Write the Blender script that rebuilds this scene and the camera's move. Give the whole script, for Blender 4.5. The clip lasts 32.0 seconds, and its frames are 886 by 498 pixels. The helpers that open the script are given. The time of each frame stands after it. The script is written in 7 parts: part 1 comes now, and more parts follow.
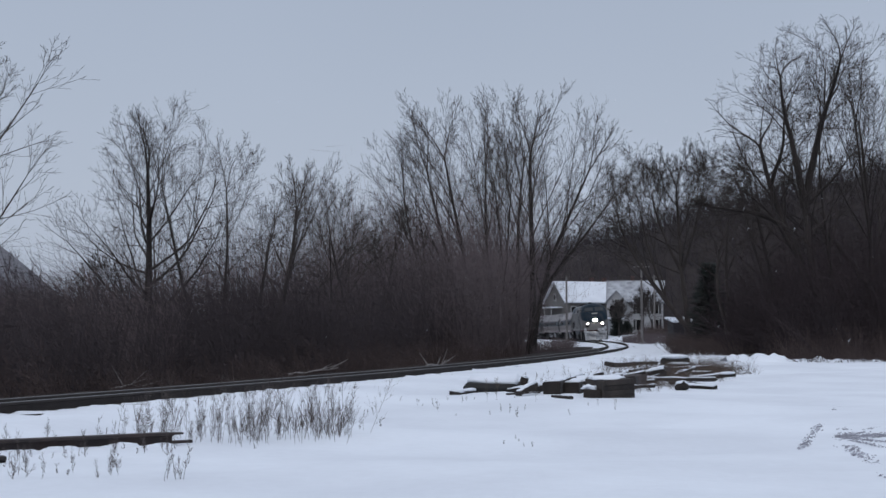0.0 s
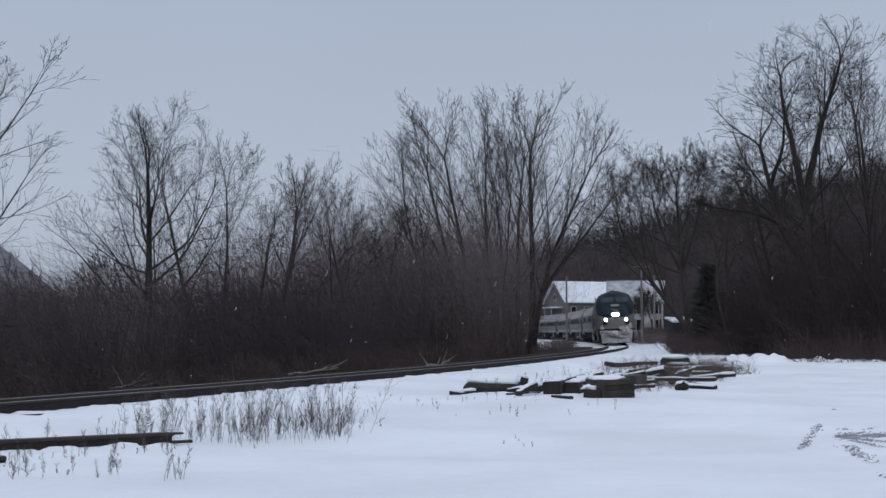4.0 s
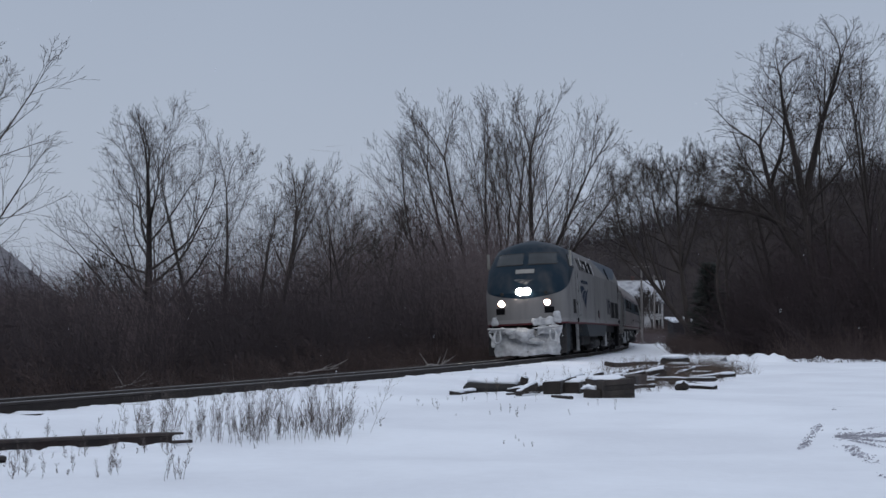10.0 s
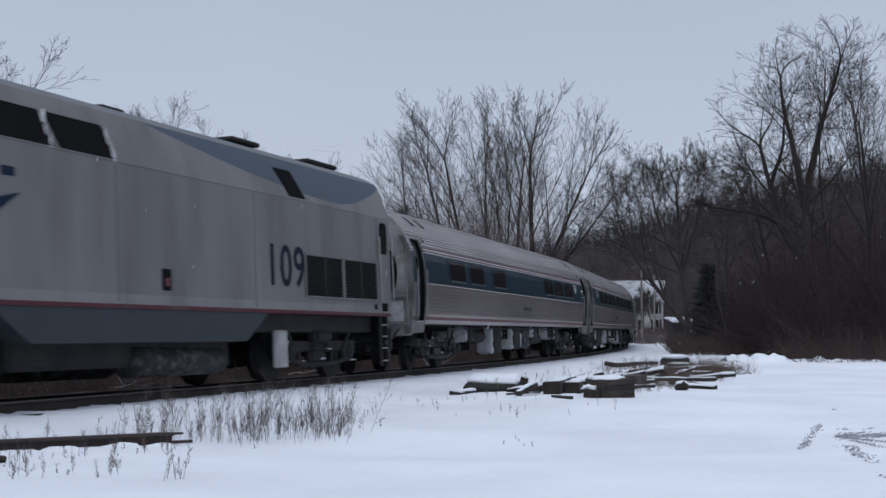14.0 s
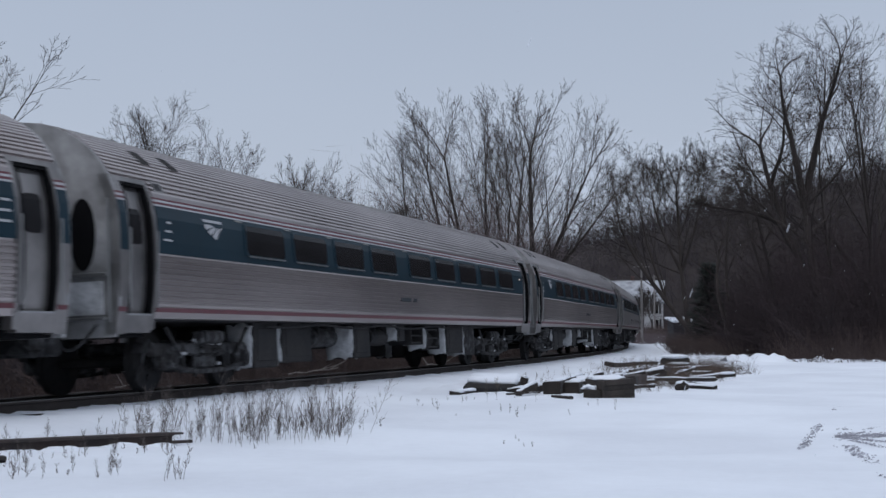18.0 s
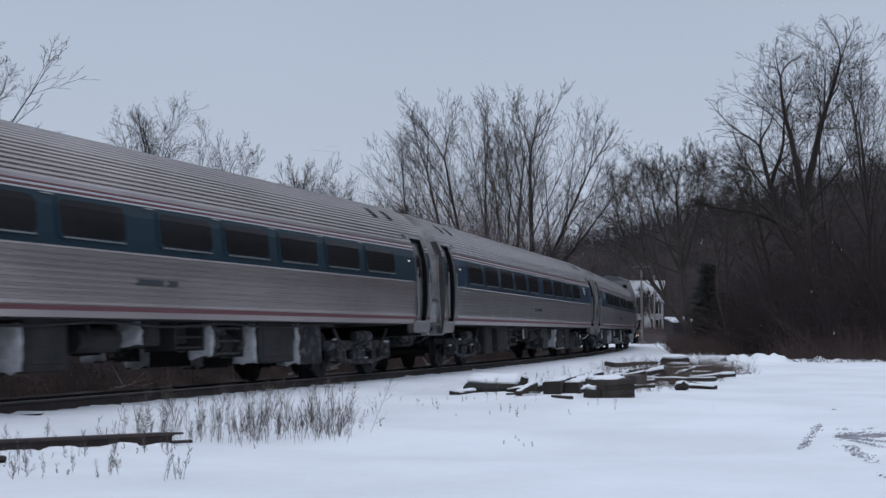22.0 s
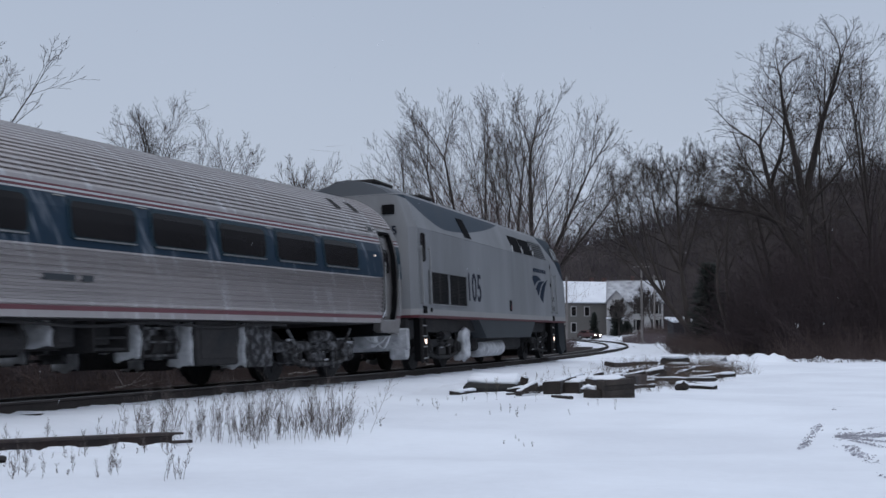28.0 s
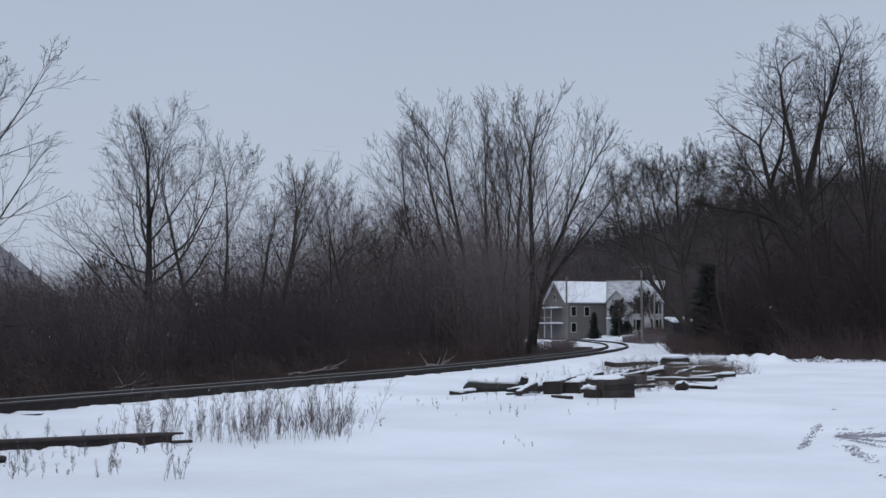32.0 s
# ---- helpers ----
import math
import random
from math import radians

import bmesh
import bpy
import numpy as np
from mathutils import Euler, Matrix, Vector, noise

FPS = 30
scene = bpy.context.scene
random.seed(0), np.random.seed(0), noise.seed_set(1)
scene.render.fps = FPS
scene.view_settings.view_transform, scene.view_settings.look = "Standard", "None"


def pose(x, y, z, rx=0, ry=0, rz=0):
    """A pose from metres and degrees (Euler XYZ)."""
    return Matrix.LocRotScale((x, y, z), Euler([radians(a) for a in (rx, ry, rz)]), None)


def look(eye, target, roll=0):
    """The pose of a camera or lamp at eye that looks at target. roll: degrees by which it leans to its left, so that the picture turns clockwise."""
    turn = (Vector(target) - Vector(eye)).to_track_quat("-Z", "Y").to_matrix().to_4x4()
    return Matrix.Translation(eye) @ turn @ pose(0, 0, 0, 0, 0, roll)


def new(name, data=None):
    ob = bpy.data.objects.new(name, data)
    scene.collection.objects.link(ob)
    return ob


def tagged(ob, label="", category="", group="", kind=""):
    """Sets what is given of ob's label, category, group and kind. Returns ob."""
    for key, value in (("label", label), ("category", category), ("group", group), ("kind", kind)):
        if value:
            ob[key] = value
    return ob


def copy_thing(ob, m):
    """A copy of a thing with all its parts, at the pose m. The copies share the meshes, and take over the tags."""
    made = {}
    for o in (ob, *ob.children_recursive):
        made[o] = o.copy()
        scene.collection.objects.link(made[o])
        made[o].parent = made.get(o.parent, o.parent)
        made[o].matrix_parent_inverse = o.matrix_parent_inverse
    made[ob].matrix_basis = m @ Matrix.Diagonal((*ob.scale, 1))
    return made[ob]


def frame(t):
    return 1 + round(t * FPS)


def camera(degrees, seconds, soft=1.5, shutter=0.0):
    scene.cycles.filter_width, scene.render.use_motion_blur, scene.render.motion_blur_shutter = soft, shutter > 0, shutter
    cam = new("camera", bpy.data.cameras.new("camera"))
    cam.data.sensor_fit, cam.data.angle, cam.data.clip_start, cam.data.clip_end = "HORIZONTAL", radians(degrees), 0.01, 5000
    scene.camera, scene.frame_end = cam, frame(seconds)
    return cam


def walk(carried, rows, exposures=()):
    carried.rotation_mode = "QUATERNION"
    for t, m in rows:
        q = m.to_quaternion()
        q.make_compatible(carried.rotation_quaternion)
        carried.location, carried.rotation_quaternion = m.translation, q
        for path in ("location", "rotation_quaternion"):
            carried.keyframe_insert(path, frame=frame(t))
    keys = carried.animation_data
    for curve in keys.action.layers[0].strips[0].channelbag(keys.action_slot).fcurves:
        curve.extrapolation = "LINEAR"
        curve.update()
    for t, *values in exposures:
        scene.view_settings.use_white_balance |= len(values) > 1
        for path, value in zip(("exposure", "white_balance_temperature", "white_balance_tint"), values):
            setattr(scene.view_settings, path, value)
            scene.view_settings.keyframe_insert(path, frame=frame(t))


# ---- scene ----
# ======== camera: a tripod beside the line, about 1.1 m over the snow ========
cam = camera(35.02, 32.0, soft=1.5, shutter=0.35)
EYE = (0.0, 0.0, 0.911)
AIM = (0.0, 100.0, 0.911 + 100.0 * math.tan(radians(3.425)))
walk(cam, [(0.0, look(EYE, AIM, -0.08)), (32.0, look(EYE, AIM, -0.08))],
     [(0.0, -0.03), (3.0, 0.01), (6.0, -0.11), (9.0, -0.15), (11.0, -0.10), (12.6, -0.06), (14.0, 0.14), (17.0, 0.06), (20.0, 0.07), (25.0, 0.09), (32.0, 0.08)])

# ======== light: an overcast winter afternoon, brighter overhead ========
SUN_EL, SUN_AZ = radians(48), radians(200)
world = bpy.data.worlds.new("overcast_sky")
scene.world = world
world.use_nodes = True
wn, wl = world.node_tree.nodes, world.node_tree.links
wn.clear()
w_out = wn.new("ShaderNodeOutputWorld")
w_bg = wn.new("ShaderNodeBackground")
w_sky = wn.new("ShaderNodeTexSky")
w_sky.sky_type = "NISHITA"
w_sky.sun_disc = False
w_sky.sun_elevation, w_sky.sun_rotation = SUN_EL, SUN_AZ
w_sky.air_density, w_sky.dust_density = 1.0, 4.0
w_dim = wn.new("ShaderNodeVectorMath")
w_dim.operation = "SCALE"
w_dim.inputs[3].default_value = 0.08
w_tc = wn.new("ShaderNodeTexCoord")
w_sep = wn.new("ShaderNodeSeparateXYZ")
w_ramp = wn.new("ShaderNodeValToRGB")
w_ramp.color_ramp.elements[0].position, w_ramp.color_ramp.elements[0].color = 0.0, (0.485, 0.548, 0.668, 1)
w_ramp.color_ramp.elements[1].position, w_ramp.color_ramp.elements[1].color = 1.0, (0.74, 0.82, 0.97, 1)
for at_z, tone in ((0.10, (0.480, 0.545, 0.665, 1)), (0.24, (0.425, 0.492, 0.612, 1)), (0.5, (0.57, 0.645, 0.78, 1))):
    stop = w_ramp.color_ramp.elements.new(at_z)
    stop.color = tone
w_noise = wn.new("ShaderNodeTexNoise")
w_noise.inputs["Scale"].default_value = 2.2
w_noise.inputs["Detail"].default_value = 3.0
w_map = wn.new("ShaderNodeMapRange")
w_map.inputs[3].default_value, w_map.inputs[4].default_value = 0.93, 1.07
w_mul = wn.new("ShaderNodeVectorMath")
w_mul.operation = "SCALE"
w_mix = wn.new("ShaderNodeMix")
w_mix.data_type = "RGBA"
w_mix.inputs[0].default_value = 0.9
wl.new(w_sky.outputs[0], w_dim.inputs[0])
wl.new(w_tc.outputs["Generated"], w_sep.inputs[0])
wl.new(w_sep.outputs[2], w_ramp.inputs[0])
wl.new(w_tc.outputs["Generated"], w_noise.inputs["Vector"])
wl.new(w_noise.outputs[0], w_map.inputs[0])
wl.new(w_ramp.outputs[0], w_mul.inputs[0])
wl.new(w_map.outputs[0], w_mul.inputs[3])
wl.new(w_dim.outputs[0], w_mix.inputs[6])
wl.new(w_mul.outputs[0], w_mix.inputs[7])
wl.new(w_mix.outputs[2], w_bg.inputs[0])
wl.new(w_bg.outputs[0], w_out.inputs[0])
w_bg.inputs[1].default_value = 1.0
sun_data = bpy.data.lights.new("sun", "SUN")
sun_data.energy, sun_data.angle, sun_data.color = 0.5, radians(35), (1.0, 0.97, 0.94)
sun = new("sun", sun_data)
sun.matrix_world = look((0, 0, 60), (60 * math.cos(SUN_EL) * -math.sin(SUN_AZ), -60 * math.cos(SUN_EL) * math.cos(SUN_AZ), 60 - 60 * math.sin(SUN_EL)))


# ======== materials ========
def material(name, color, rough=0.7, metal=0.0, var=0.25, fine=40.0, coarse=3.0, bump=0.2, tint=None, shade=0.0, emit=0.0, spec=0.4, stretch=(1, 1, 1)):
    """Principled surface whose colour varies at two scales, with a fine bump. tint: a second colour in the coarse patches; shade: variation from object to object."""
    m = bpy.data.materials.new(name)
    m.use_nodes = True
    n, k = m.node_tree.nodes, m.node_tree.links
    b = n["Principled BSDF"]
    b.inputs["Roughness"].default_value, b.inputs["Metallic"].default_value = rough, metal
    b.inputs["Specular IOR Level"].default_value = spec
    tc = n.new("ShaderNodeTexCoord")
    mp = n.new("ShaderNodeMapping")
    mp.inputs["Scale"].default_value = stretch
    k.new(tc.outputs["Object"], mp.inputs[0])
    n1, n2 = n.new("ShaderNodeTexNoise"), n.new("ShaderNodeTexNoise")
    n1.inputs["Scale"].default_value, n1.inputs["Detail"].default_value = coarse, 4.0
    n2.inputs["Scale"].default_value, n2.inputs["Detail"].default_value = fine, 3.0
    for nn in (n1, n2):
        k.new(mp.outputs[0], nn.inputs["Vector"])
    mr = n.new("ShaderNodeMapRange")
    mr.inputs[1].default_value, mr.inputs[2].default_value = 0.35, 0.65
    k.new(n1.outputs[0], mr.inputs[0])
    mx = n.new("ShaderNodeMix")
    mx.data_type = "RGBA"
    other = tint or tuple(c * (1 - var) for c in color)
    mx.inputs[6].default_value, mx.inputs[7].default_value = (*color, 1), (*other, 1)
    k.new(mr.outputs[0], mx.inputs[0])
    hv = n.new("ShaderNodeHueSaturation")
    k.new(mx.outputs[2], hv.inputs["Color"])
    vr = n.new("ShaderNodeMapRange")
    vr.inputs[3].default_value, vr.inputs[4].default_value = 1 - var, 1 + var
    k.new(n2.outputs[0], vr.inputs[0])
    if shade:
        oi = n.new("ShaderNodeObjectInfo")
        orr = n.new("ShaderNodeMapRange")
        orr.inputs[3].default_value, orr.inputs[4].default_value = 1 - shade, 1 + shade
        k.new(oi.outputs["Random"], orr.inputs[0])
        mm = n.new("ShaderNodeMath")
        mm.operation = "MULTIPLY"
        k.new(vr.outputs[0], mm.inputs[0])
        k.new(orr.outputs[0], mm.inputs[1])
        k.new(mm.outputs[0], hv.inputs["Value"])
    else:
        k.new(vr.outputs[0], hv.inputs["Value"])
    k.new(hv.outputs[0], b.inputs["Base Color"])
    if bump:
        bp = n.new("ShaderNodeBump")
        bp.inputs["Strength"].default_value, bp.inputs["Distance"].default_value = bump, 0.02
        k.new(n2.outputs[0], bp.inputs["Height"])
        k.new(bp.outputs[0], b.inputs["Normal"])
    if emit:
        b.inputs["Emission Color"].default_value = (*color, 1)
        b.inputs["Emission Strength"].default_value = emit
    return m


def math_node(tree, op, a, b=None):
    q = tree.nodes.new("ShaderNodeMath")
    q.operation = op
    for i, v in enumerate((a, b)):
        if v is None:
            continue
        if isinstance(v, (int, float)):
            q.inputs[i].default_value = v
        else:
            tree.links.new(v, q.inputs[i])
    return q.outputs[0]


def over_color(m, mask_of, color):
    """Paint a second colour over a material's base where mask_of(tree, x, y, z) of the object's own space is 1."""
    t = m.node_tree
    b = t.nodes["Principled BSDF"]
    src = b.inputs["Base Color"].links[0].from_socket
    tc = t.nodes.new("ShaderNodeTexCoord")
    sp = t.nodes.new("ShaderNodeSeparateXYZ")
    t.links.new(tc.outputs["Object"], sp.inputs[0])
    mask = mask_of(t, sp.outputs[0], sp.outputs[1], sp.outputs[2], tc.outputs["Object"])
    mx = t.nodes.new("ShaderNodeMix")
    mx.data_type = "RGBA"
    mx.inputs[7].default_value = (*color, 1)
    t.links.new(src, mx.inputs[6])
    t.links.new(mask, mx.inputs[0])
    t.links.new(mx.outputs[2], b.inputs["Base Color"])


SNOW = material("snow", (0.81, 0.845, 0.905), 0.75, var=0.04, fine=7.0, coarse=0.35, bump=0.5, tint=(0.71, 0.74, 0.80), spec=0.2)
SNOW_CAKED = material("caked_snow", (0.56, 0.57, 0.59), 0.8, var=0.15, fine=22.0, coarse=4.0, bump=0.6, tint=(0.30, 0.305, 0.32), spec=0.2)
SNOW_PLASTER = material("plastered_snow", (0.50, 0.51, 0.525), 0.8, var=0.16, fine=18.0, coarse=5.0, bump=0.7, tint=(0.31, 0.315, 0.325), spec=0.2)
BALLAST = material("ballast", (0.045, 0.039, 0.038), 0.95, var=0.5, fine=45.0, coarse=2.0, bump=1.0, tint=(0.03, 0.027, 0.027))
TIE_WOOD = material("creosoted_wood", (0.032, 0.026, 0.023), 0.9, var=0.35, fine=30.0, coarse=4.0, bump=0.6, shade=0.3)
RAIL_STEEL = material("rail_head", (0.15, 0.145, 0.143), 0.5, metal=0.25, var=0.12, fine=20.0, coarse=1.0, bump=0.05)
RAIL_RUST = material("rail_rust", (0.034, 0.027, 0.025), 0.85, var=0.3, fine=60.0, coarse=3.0, bump=0.3)
BARK = material("bark", (0.048, 0.040, 0.037), 0.95, var=0.35, fine=25.0, coarse=2.0, bump=0.6, shade=0.25, stretch=(1, 1, 0.3))
TWIG = material("twigs", (0.050, 0.041, 0.038), 0.95, var=0.2, fine=8.0, coarse=0.4, bump=0.0, shade=0.25)
# Stem colour in copies by place: paler with haze far back, darker close by.
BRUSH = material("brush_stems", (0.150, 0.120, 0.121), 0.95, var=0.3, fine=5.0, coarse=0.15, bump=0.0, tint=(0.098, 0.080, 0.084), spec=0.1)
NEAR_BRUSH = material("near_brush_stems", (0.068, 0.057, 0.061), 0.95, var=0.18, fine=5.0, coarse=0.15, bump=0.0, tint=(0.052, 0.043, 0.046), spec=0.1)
# Lifted copy that offsets the deep shade inside this dense thicket.
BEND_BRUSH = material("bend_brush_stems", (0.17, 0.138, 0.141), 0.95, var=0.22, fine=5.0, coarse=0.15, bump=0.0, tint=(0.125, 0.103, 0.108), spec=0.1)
# Darker copy of the brush colour: the right-hand wood's shade is in it.
WOOD_BRUSH = material("shaded_brush_stems", (0.047, 0.035, 0.037), 0.95, var=0.3, fine=5.0, coarse=0.15, bump=0.0, tint=(0.030, 0.025, 0.027), spec=0.1)
BRUSH_RED = material("reddish_brush", (0.088, 0.066, 0.062), 0.95, var=0.3, fine=5.0, coarse=0.3, bump=0.0, tint=(0.058, 0.044, 0.042), spec=0.1)
# Lifted purplish brown: the hill's distance haze is put into this colour.
HILLWOOD = material("hazed_far_wood", (0.074, 0.063, 0.071), 0.95, var=0.2, fine=0.6, coarse=0.05, bump=0.0, tint=(0.055, 0.048, 0.054), spec=0.1)
LITTER = material("leaf_litter", (0.042, 0.035, 0.034), 0.95, var=0.4, fine=3.0, coarse=0.3, bump=0.5, tint=(0.03, 0.025, 0.025), spec=0.1)
FAR_SLOPE = material("wooded_snowy_slope", (0.24, 0.24, 0.265), 0.95, var=0.3, fine=0.15, coarse=0.02, bump=0.0, tint=(0.15, 0.145, 0.16))
EVERGREEN = material("evergreen_needles", (0.026, 0.033, 0.029), 0.9, var=0.3, fine=8.0, coarse=1.0, bump=0.0)
DRY_WEED = material("dry_weed", (0.105, 0.086, 0.079), 0.9, var=0.3, fine=12.0, coarse=1.0, bump=0.0)
DARK_FRAME = material("underframe_grime", (0.023, 0.023, 0.0245), 0.85, var=0.4, fine=16.0, coarse=1.5, bump=0.3, tint=(0.036, 0.034, 0.034), spec=0.12)
TANK_BLUE = material("tank_blue_grey", (0.021, 0.027, 0.033), 0.6, var=0.15, fine=14.0, coarse=1.2, bump=0.05)
SKIRT_DARK = material("dark_skirt_paint", (0.011, 0.015, 0.019), 0.6, var=0.25, fine=14.0, coarse=1.2, bump=0.08, spec=0.15)
BLACK = material("black_opening", (0.008, 0.008, 0.009), 0.9, var=0.2, bump=0.0, spec=0.05)
RUBBER = material("rubber", (0.02, 0.02, 0.02), 0.8, var=0.2, bump=0.1)
GLASS = material("dark_window_glass", (0.014, 0.013, 0.014), 0.22, var=0.3, fine=2.0, coarse=0.6, bump=0.0, spec=0.07)
CAB_GLASS = material("dark_cab_glass", (0.014, 0.016, 0.019), 0.12, var=0.3, fine=2.0, coarse=0.6, bump=0.0, spec=0.3)
WINDSHIELD = material("windshield_glass", (0.030, 0.036, 0.041), 0.14, var=0.3, fine=2.0, coarse=1.2, bump=0.0, spec=0.35)
PALE_PLATE = material("pale_plate", (0.24, 0.235, 0.22), 0.5, var=0.1, bump=0.02)
STEEL = material("fluted_stainless", (0.425, 0.382, 0.373), 0.34, metal=0.9, var=0.10, fine=7.0, coarse=0.5, bump=0.05, tint=(0.285, 0.252, 0.247), shade=0.06, stretch=(0.4, 1, 1))
STEEL_PLAIN = material("brushed_stainless", (0.27, 0.255, 0.25), 0.42, metal=0.85, var=0.1, fine=12.0, coarse=1.2, bump=0.05, tint=(0.13, 0.125, 0.125))
BAND_BLUE = material("blue_window_band", (0.0085, 0.0245, 0.036), 0.4, var=0.15, fine=10.0, coarse=1.0, bump=0.02, spec=0.14)
STRIPE_RED = material("red_stripe", (0.11, 0.026, 0.035), 0.5, var=0.15, bump=0.02)
STRIPE_WHITE = material("white_stripe", (0.40, 0.40, 0.41), 0.5, var=0.08, bump=0.02)
EMBLEM = material("dark_blue_emblem", (0.010, 0.019, 0.036), 0.6, var=0.1, bump=0.0, spec=0.06)
EMBLEM_GREY = material("grey_emblem", (0.10, 0.105, 0.11), 0.6, var=0.2, bump=0.0, spec=0.1)
NUMBER_PAINT = material("dark_number_paint", (0.009, 0.012, 0.023), 0.6, var=0.1, bump=0.0, spec=0.06)
LAMP = material("lit_lamp", (1.0, 0.88, 0.74), 0.3, var=0.0, bump=0.0, emit=90.0)
LAMP_DITCH = material("lit_ditch_lamp", (1.0, 0.86, 0.78), 0.3, var=0.0, bump=0.0, emit=40.0)
LAMP_STEP = material("lit_step_lamp", (1.0, 0.74, 0.62), 0.3, var=0.0, bump=0.0, emit=3.0)
LAMP_MARK = material("lit_marker_lamp", (1.0, 0.82, 0.7), 0.3, var=0.0, bump=0.0, emit=0.22)
DITCH_RIM = material("orange_lamp_rim", (0.16, 0.045, 0.02), 0.5, var=0.2, bump=0.05)
END_PAINT = material("frosted_end_panel", (0.34, 0.338, 0.345), 0.6, var=0.25, fine=9.0, coarse=1.6, bump=0.2, tint=(0.15, 0.148, 0.15))
CHROME = material("worn_bright_metal", (0.30, 0.30, 0.30), 0.35, metal=0.8, var=0.1, bump=0.02)
WOOD_GREY = material("weathered_wood", (0.044, 0.036, 0.032), 0.9, var=0.4, fine=22.0, coarse=3.0, bump=0.6, tint=(0.022, 0.019, 0.018), shade=0.3)
RUSTY = material("rusty_steel", (0.060, 0.042, 0.038), 0.85, var=0.35, fine=18.0, coarse=2.0, bump=0.4, tint=(0.035, 0.03, 0.03))
# Blue-grey: frozen earth with the ruts' snow shade mixed into its colour.
EARTH = material("earth_with_snow_shade", (0.17, 0.17, 0.20), 0.95, var=0.4, fine=14.0, coarse=9.0, bump=0.6, tint=(0.42, 0.43, 0.49))
SIDING_TAN = material("tan_siding", (0.145, 0.14, 0.136), 0.8, var=0.08, fine=6.0, coarse=0.5, bump=0.1)
SIDING_WHITE = material("white_siding", (0.36, 0.36, 0.37), 0.8, var=0.06, fine=6.0, coarse=0.5, bump=0.1)
TRIM_WHITE = material("white_trim", (0.42, 0.42, 0.42), 0.7, var=0.05, bump=0.0)
SHUTTER = material("dark_shutter", (0.03, 0.03, 0.035), 0.7, var=0.1, bump=0.0)
POLE_WOOD = material("pole_wood", (0.23, 0.215, 0.21), 0.9, var=0.25, fine=20.0, coarse=1.0, bump=0.3)
LOG_WOOD = material("barkless_log", (0.25, 0.23, 0.225), 0.9, var=0.25, fine=20.0, coarse=1.0, bump=0.3)
BRICK_DARK = material("chimney_brick", (0.10, 0.06, 0.055), 0.9, var=0.2, bump=0.2)


def cab_mask(t, x, y, z, v):
    # nose and cab: everything above a line that falls towards the nose
    edge = math_node(t, "ADD", math_node(t, "MULTIPLY", math_node(t, "SUBTRACT", 9.9, x), 0.396), math_node(t, "ADD", math_node(t, "MULTIPLY", math_node(t, "ABSOLUTE", y), 0.07), 2.20))
    return math_node(t, "GREATER_THAN", z, edge)


def rear_swoosh(t, x, y, z, v):
    u = math_node(t, "ADD", x, 7.0)
    a = math_node(t, "MAXIMUM", math_node(t, "DIVIDE", u, 6.7), math_node(t, "DIVIDE", u, -2.9))
    edge = math_node(t, "ADD", math_node(t, "MULTIPLY", math_node(t, "POWER", a, 1.7), 0.62), 3.36)
    up = math_node(t, "GREATER_THAN", z, edge)
    lo = math_node(t, "LESS_THAN", z, 4.0)
    return math_node(t, "MULTIPLY", up, lo)


def sill_red(t, x, y, z, v):
    return math_node(t, "LESS_THAN", z, 1.26)


def sill_pale(t, x, y, z, v):
    return math_node(t, "LESS_THAN", z, 1.40)


def roof_dark(t, x, y, z, v):
    return math_node(t, "GREATER_THAN", z, 4.03)


def flank_snow(t, x, y, z, v):
    # thin windblown snow smears and salt on the lower flank
    q = t.nodes.new("ShaderNodeTexNoise")
    q.inputs["Scale"].default_value, q.inputs["Detail"].default_value = 1.0, 5.0
    mp = t.nodes.new("ShaderNodeMapping")
    mp.vector_type = "TEXTURE"
    mp.inputs["Scale"].default_value = (0.11, 1.0, 0.8)
    mp.inputs["Rotation"].default_value = (0, 0.5, 0)
    t.links.new(v, mp.inputs[0])
    t.links.new(mp.outputs[0], q.inputs["Vector"])
    g = t.nodes.new("ShaderNodeMapRange")
    g.inputs[1].default_value, g.inputs[2].default_value = 0.57, 0.70
    g.inputs[4].default_value = 0.62
    t.links.new(q.outputs[0], g.inputs[0])
    return g.outputs[0]


def frost(t, x, y, z, v):
    # patchy frozen slush on running gear
    q = t.nodes.new("ShaderNodeTexNoise")
    q.inputs["Scale"].default_value, q.inputs["Detail"].default_value = 6.5, 5.0
    t.links.new(v, q.inputs["Vector"])
    g = t.nodes.new("ShaderNodeMapRange")
    g.inputs[1].default_value, g.inputs[2].default_value, g.inputs[4].default_value = 0.48, 0.70, 0.55
    t.links.new(q.outputs[0], g.inputs[0])
    return g.outputs[0]


def slush(t, x, y, z, v):
    # thick patches of frozen slush
    q = t.nodes.new("ShaderNodeTexNoise")
    q.inputs["Scale"].default_value, q.inputs["Detail"].default_value = 7.0, 5.0
    t.links.new(v, q.inputs["Vector"])
    g = t.nodes.new("ShaderNodeMapRange")
    g.inputs[1].default_value, g.inputs[2].default_value, g.inputs[4].default_value = 0.47, 0.72, 0.62
    t.links.new(q.outputs[0], g.inputs[0])
    return g.outputs[0]


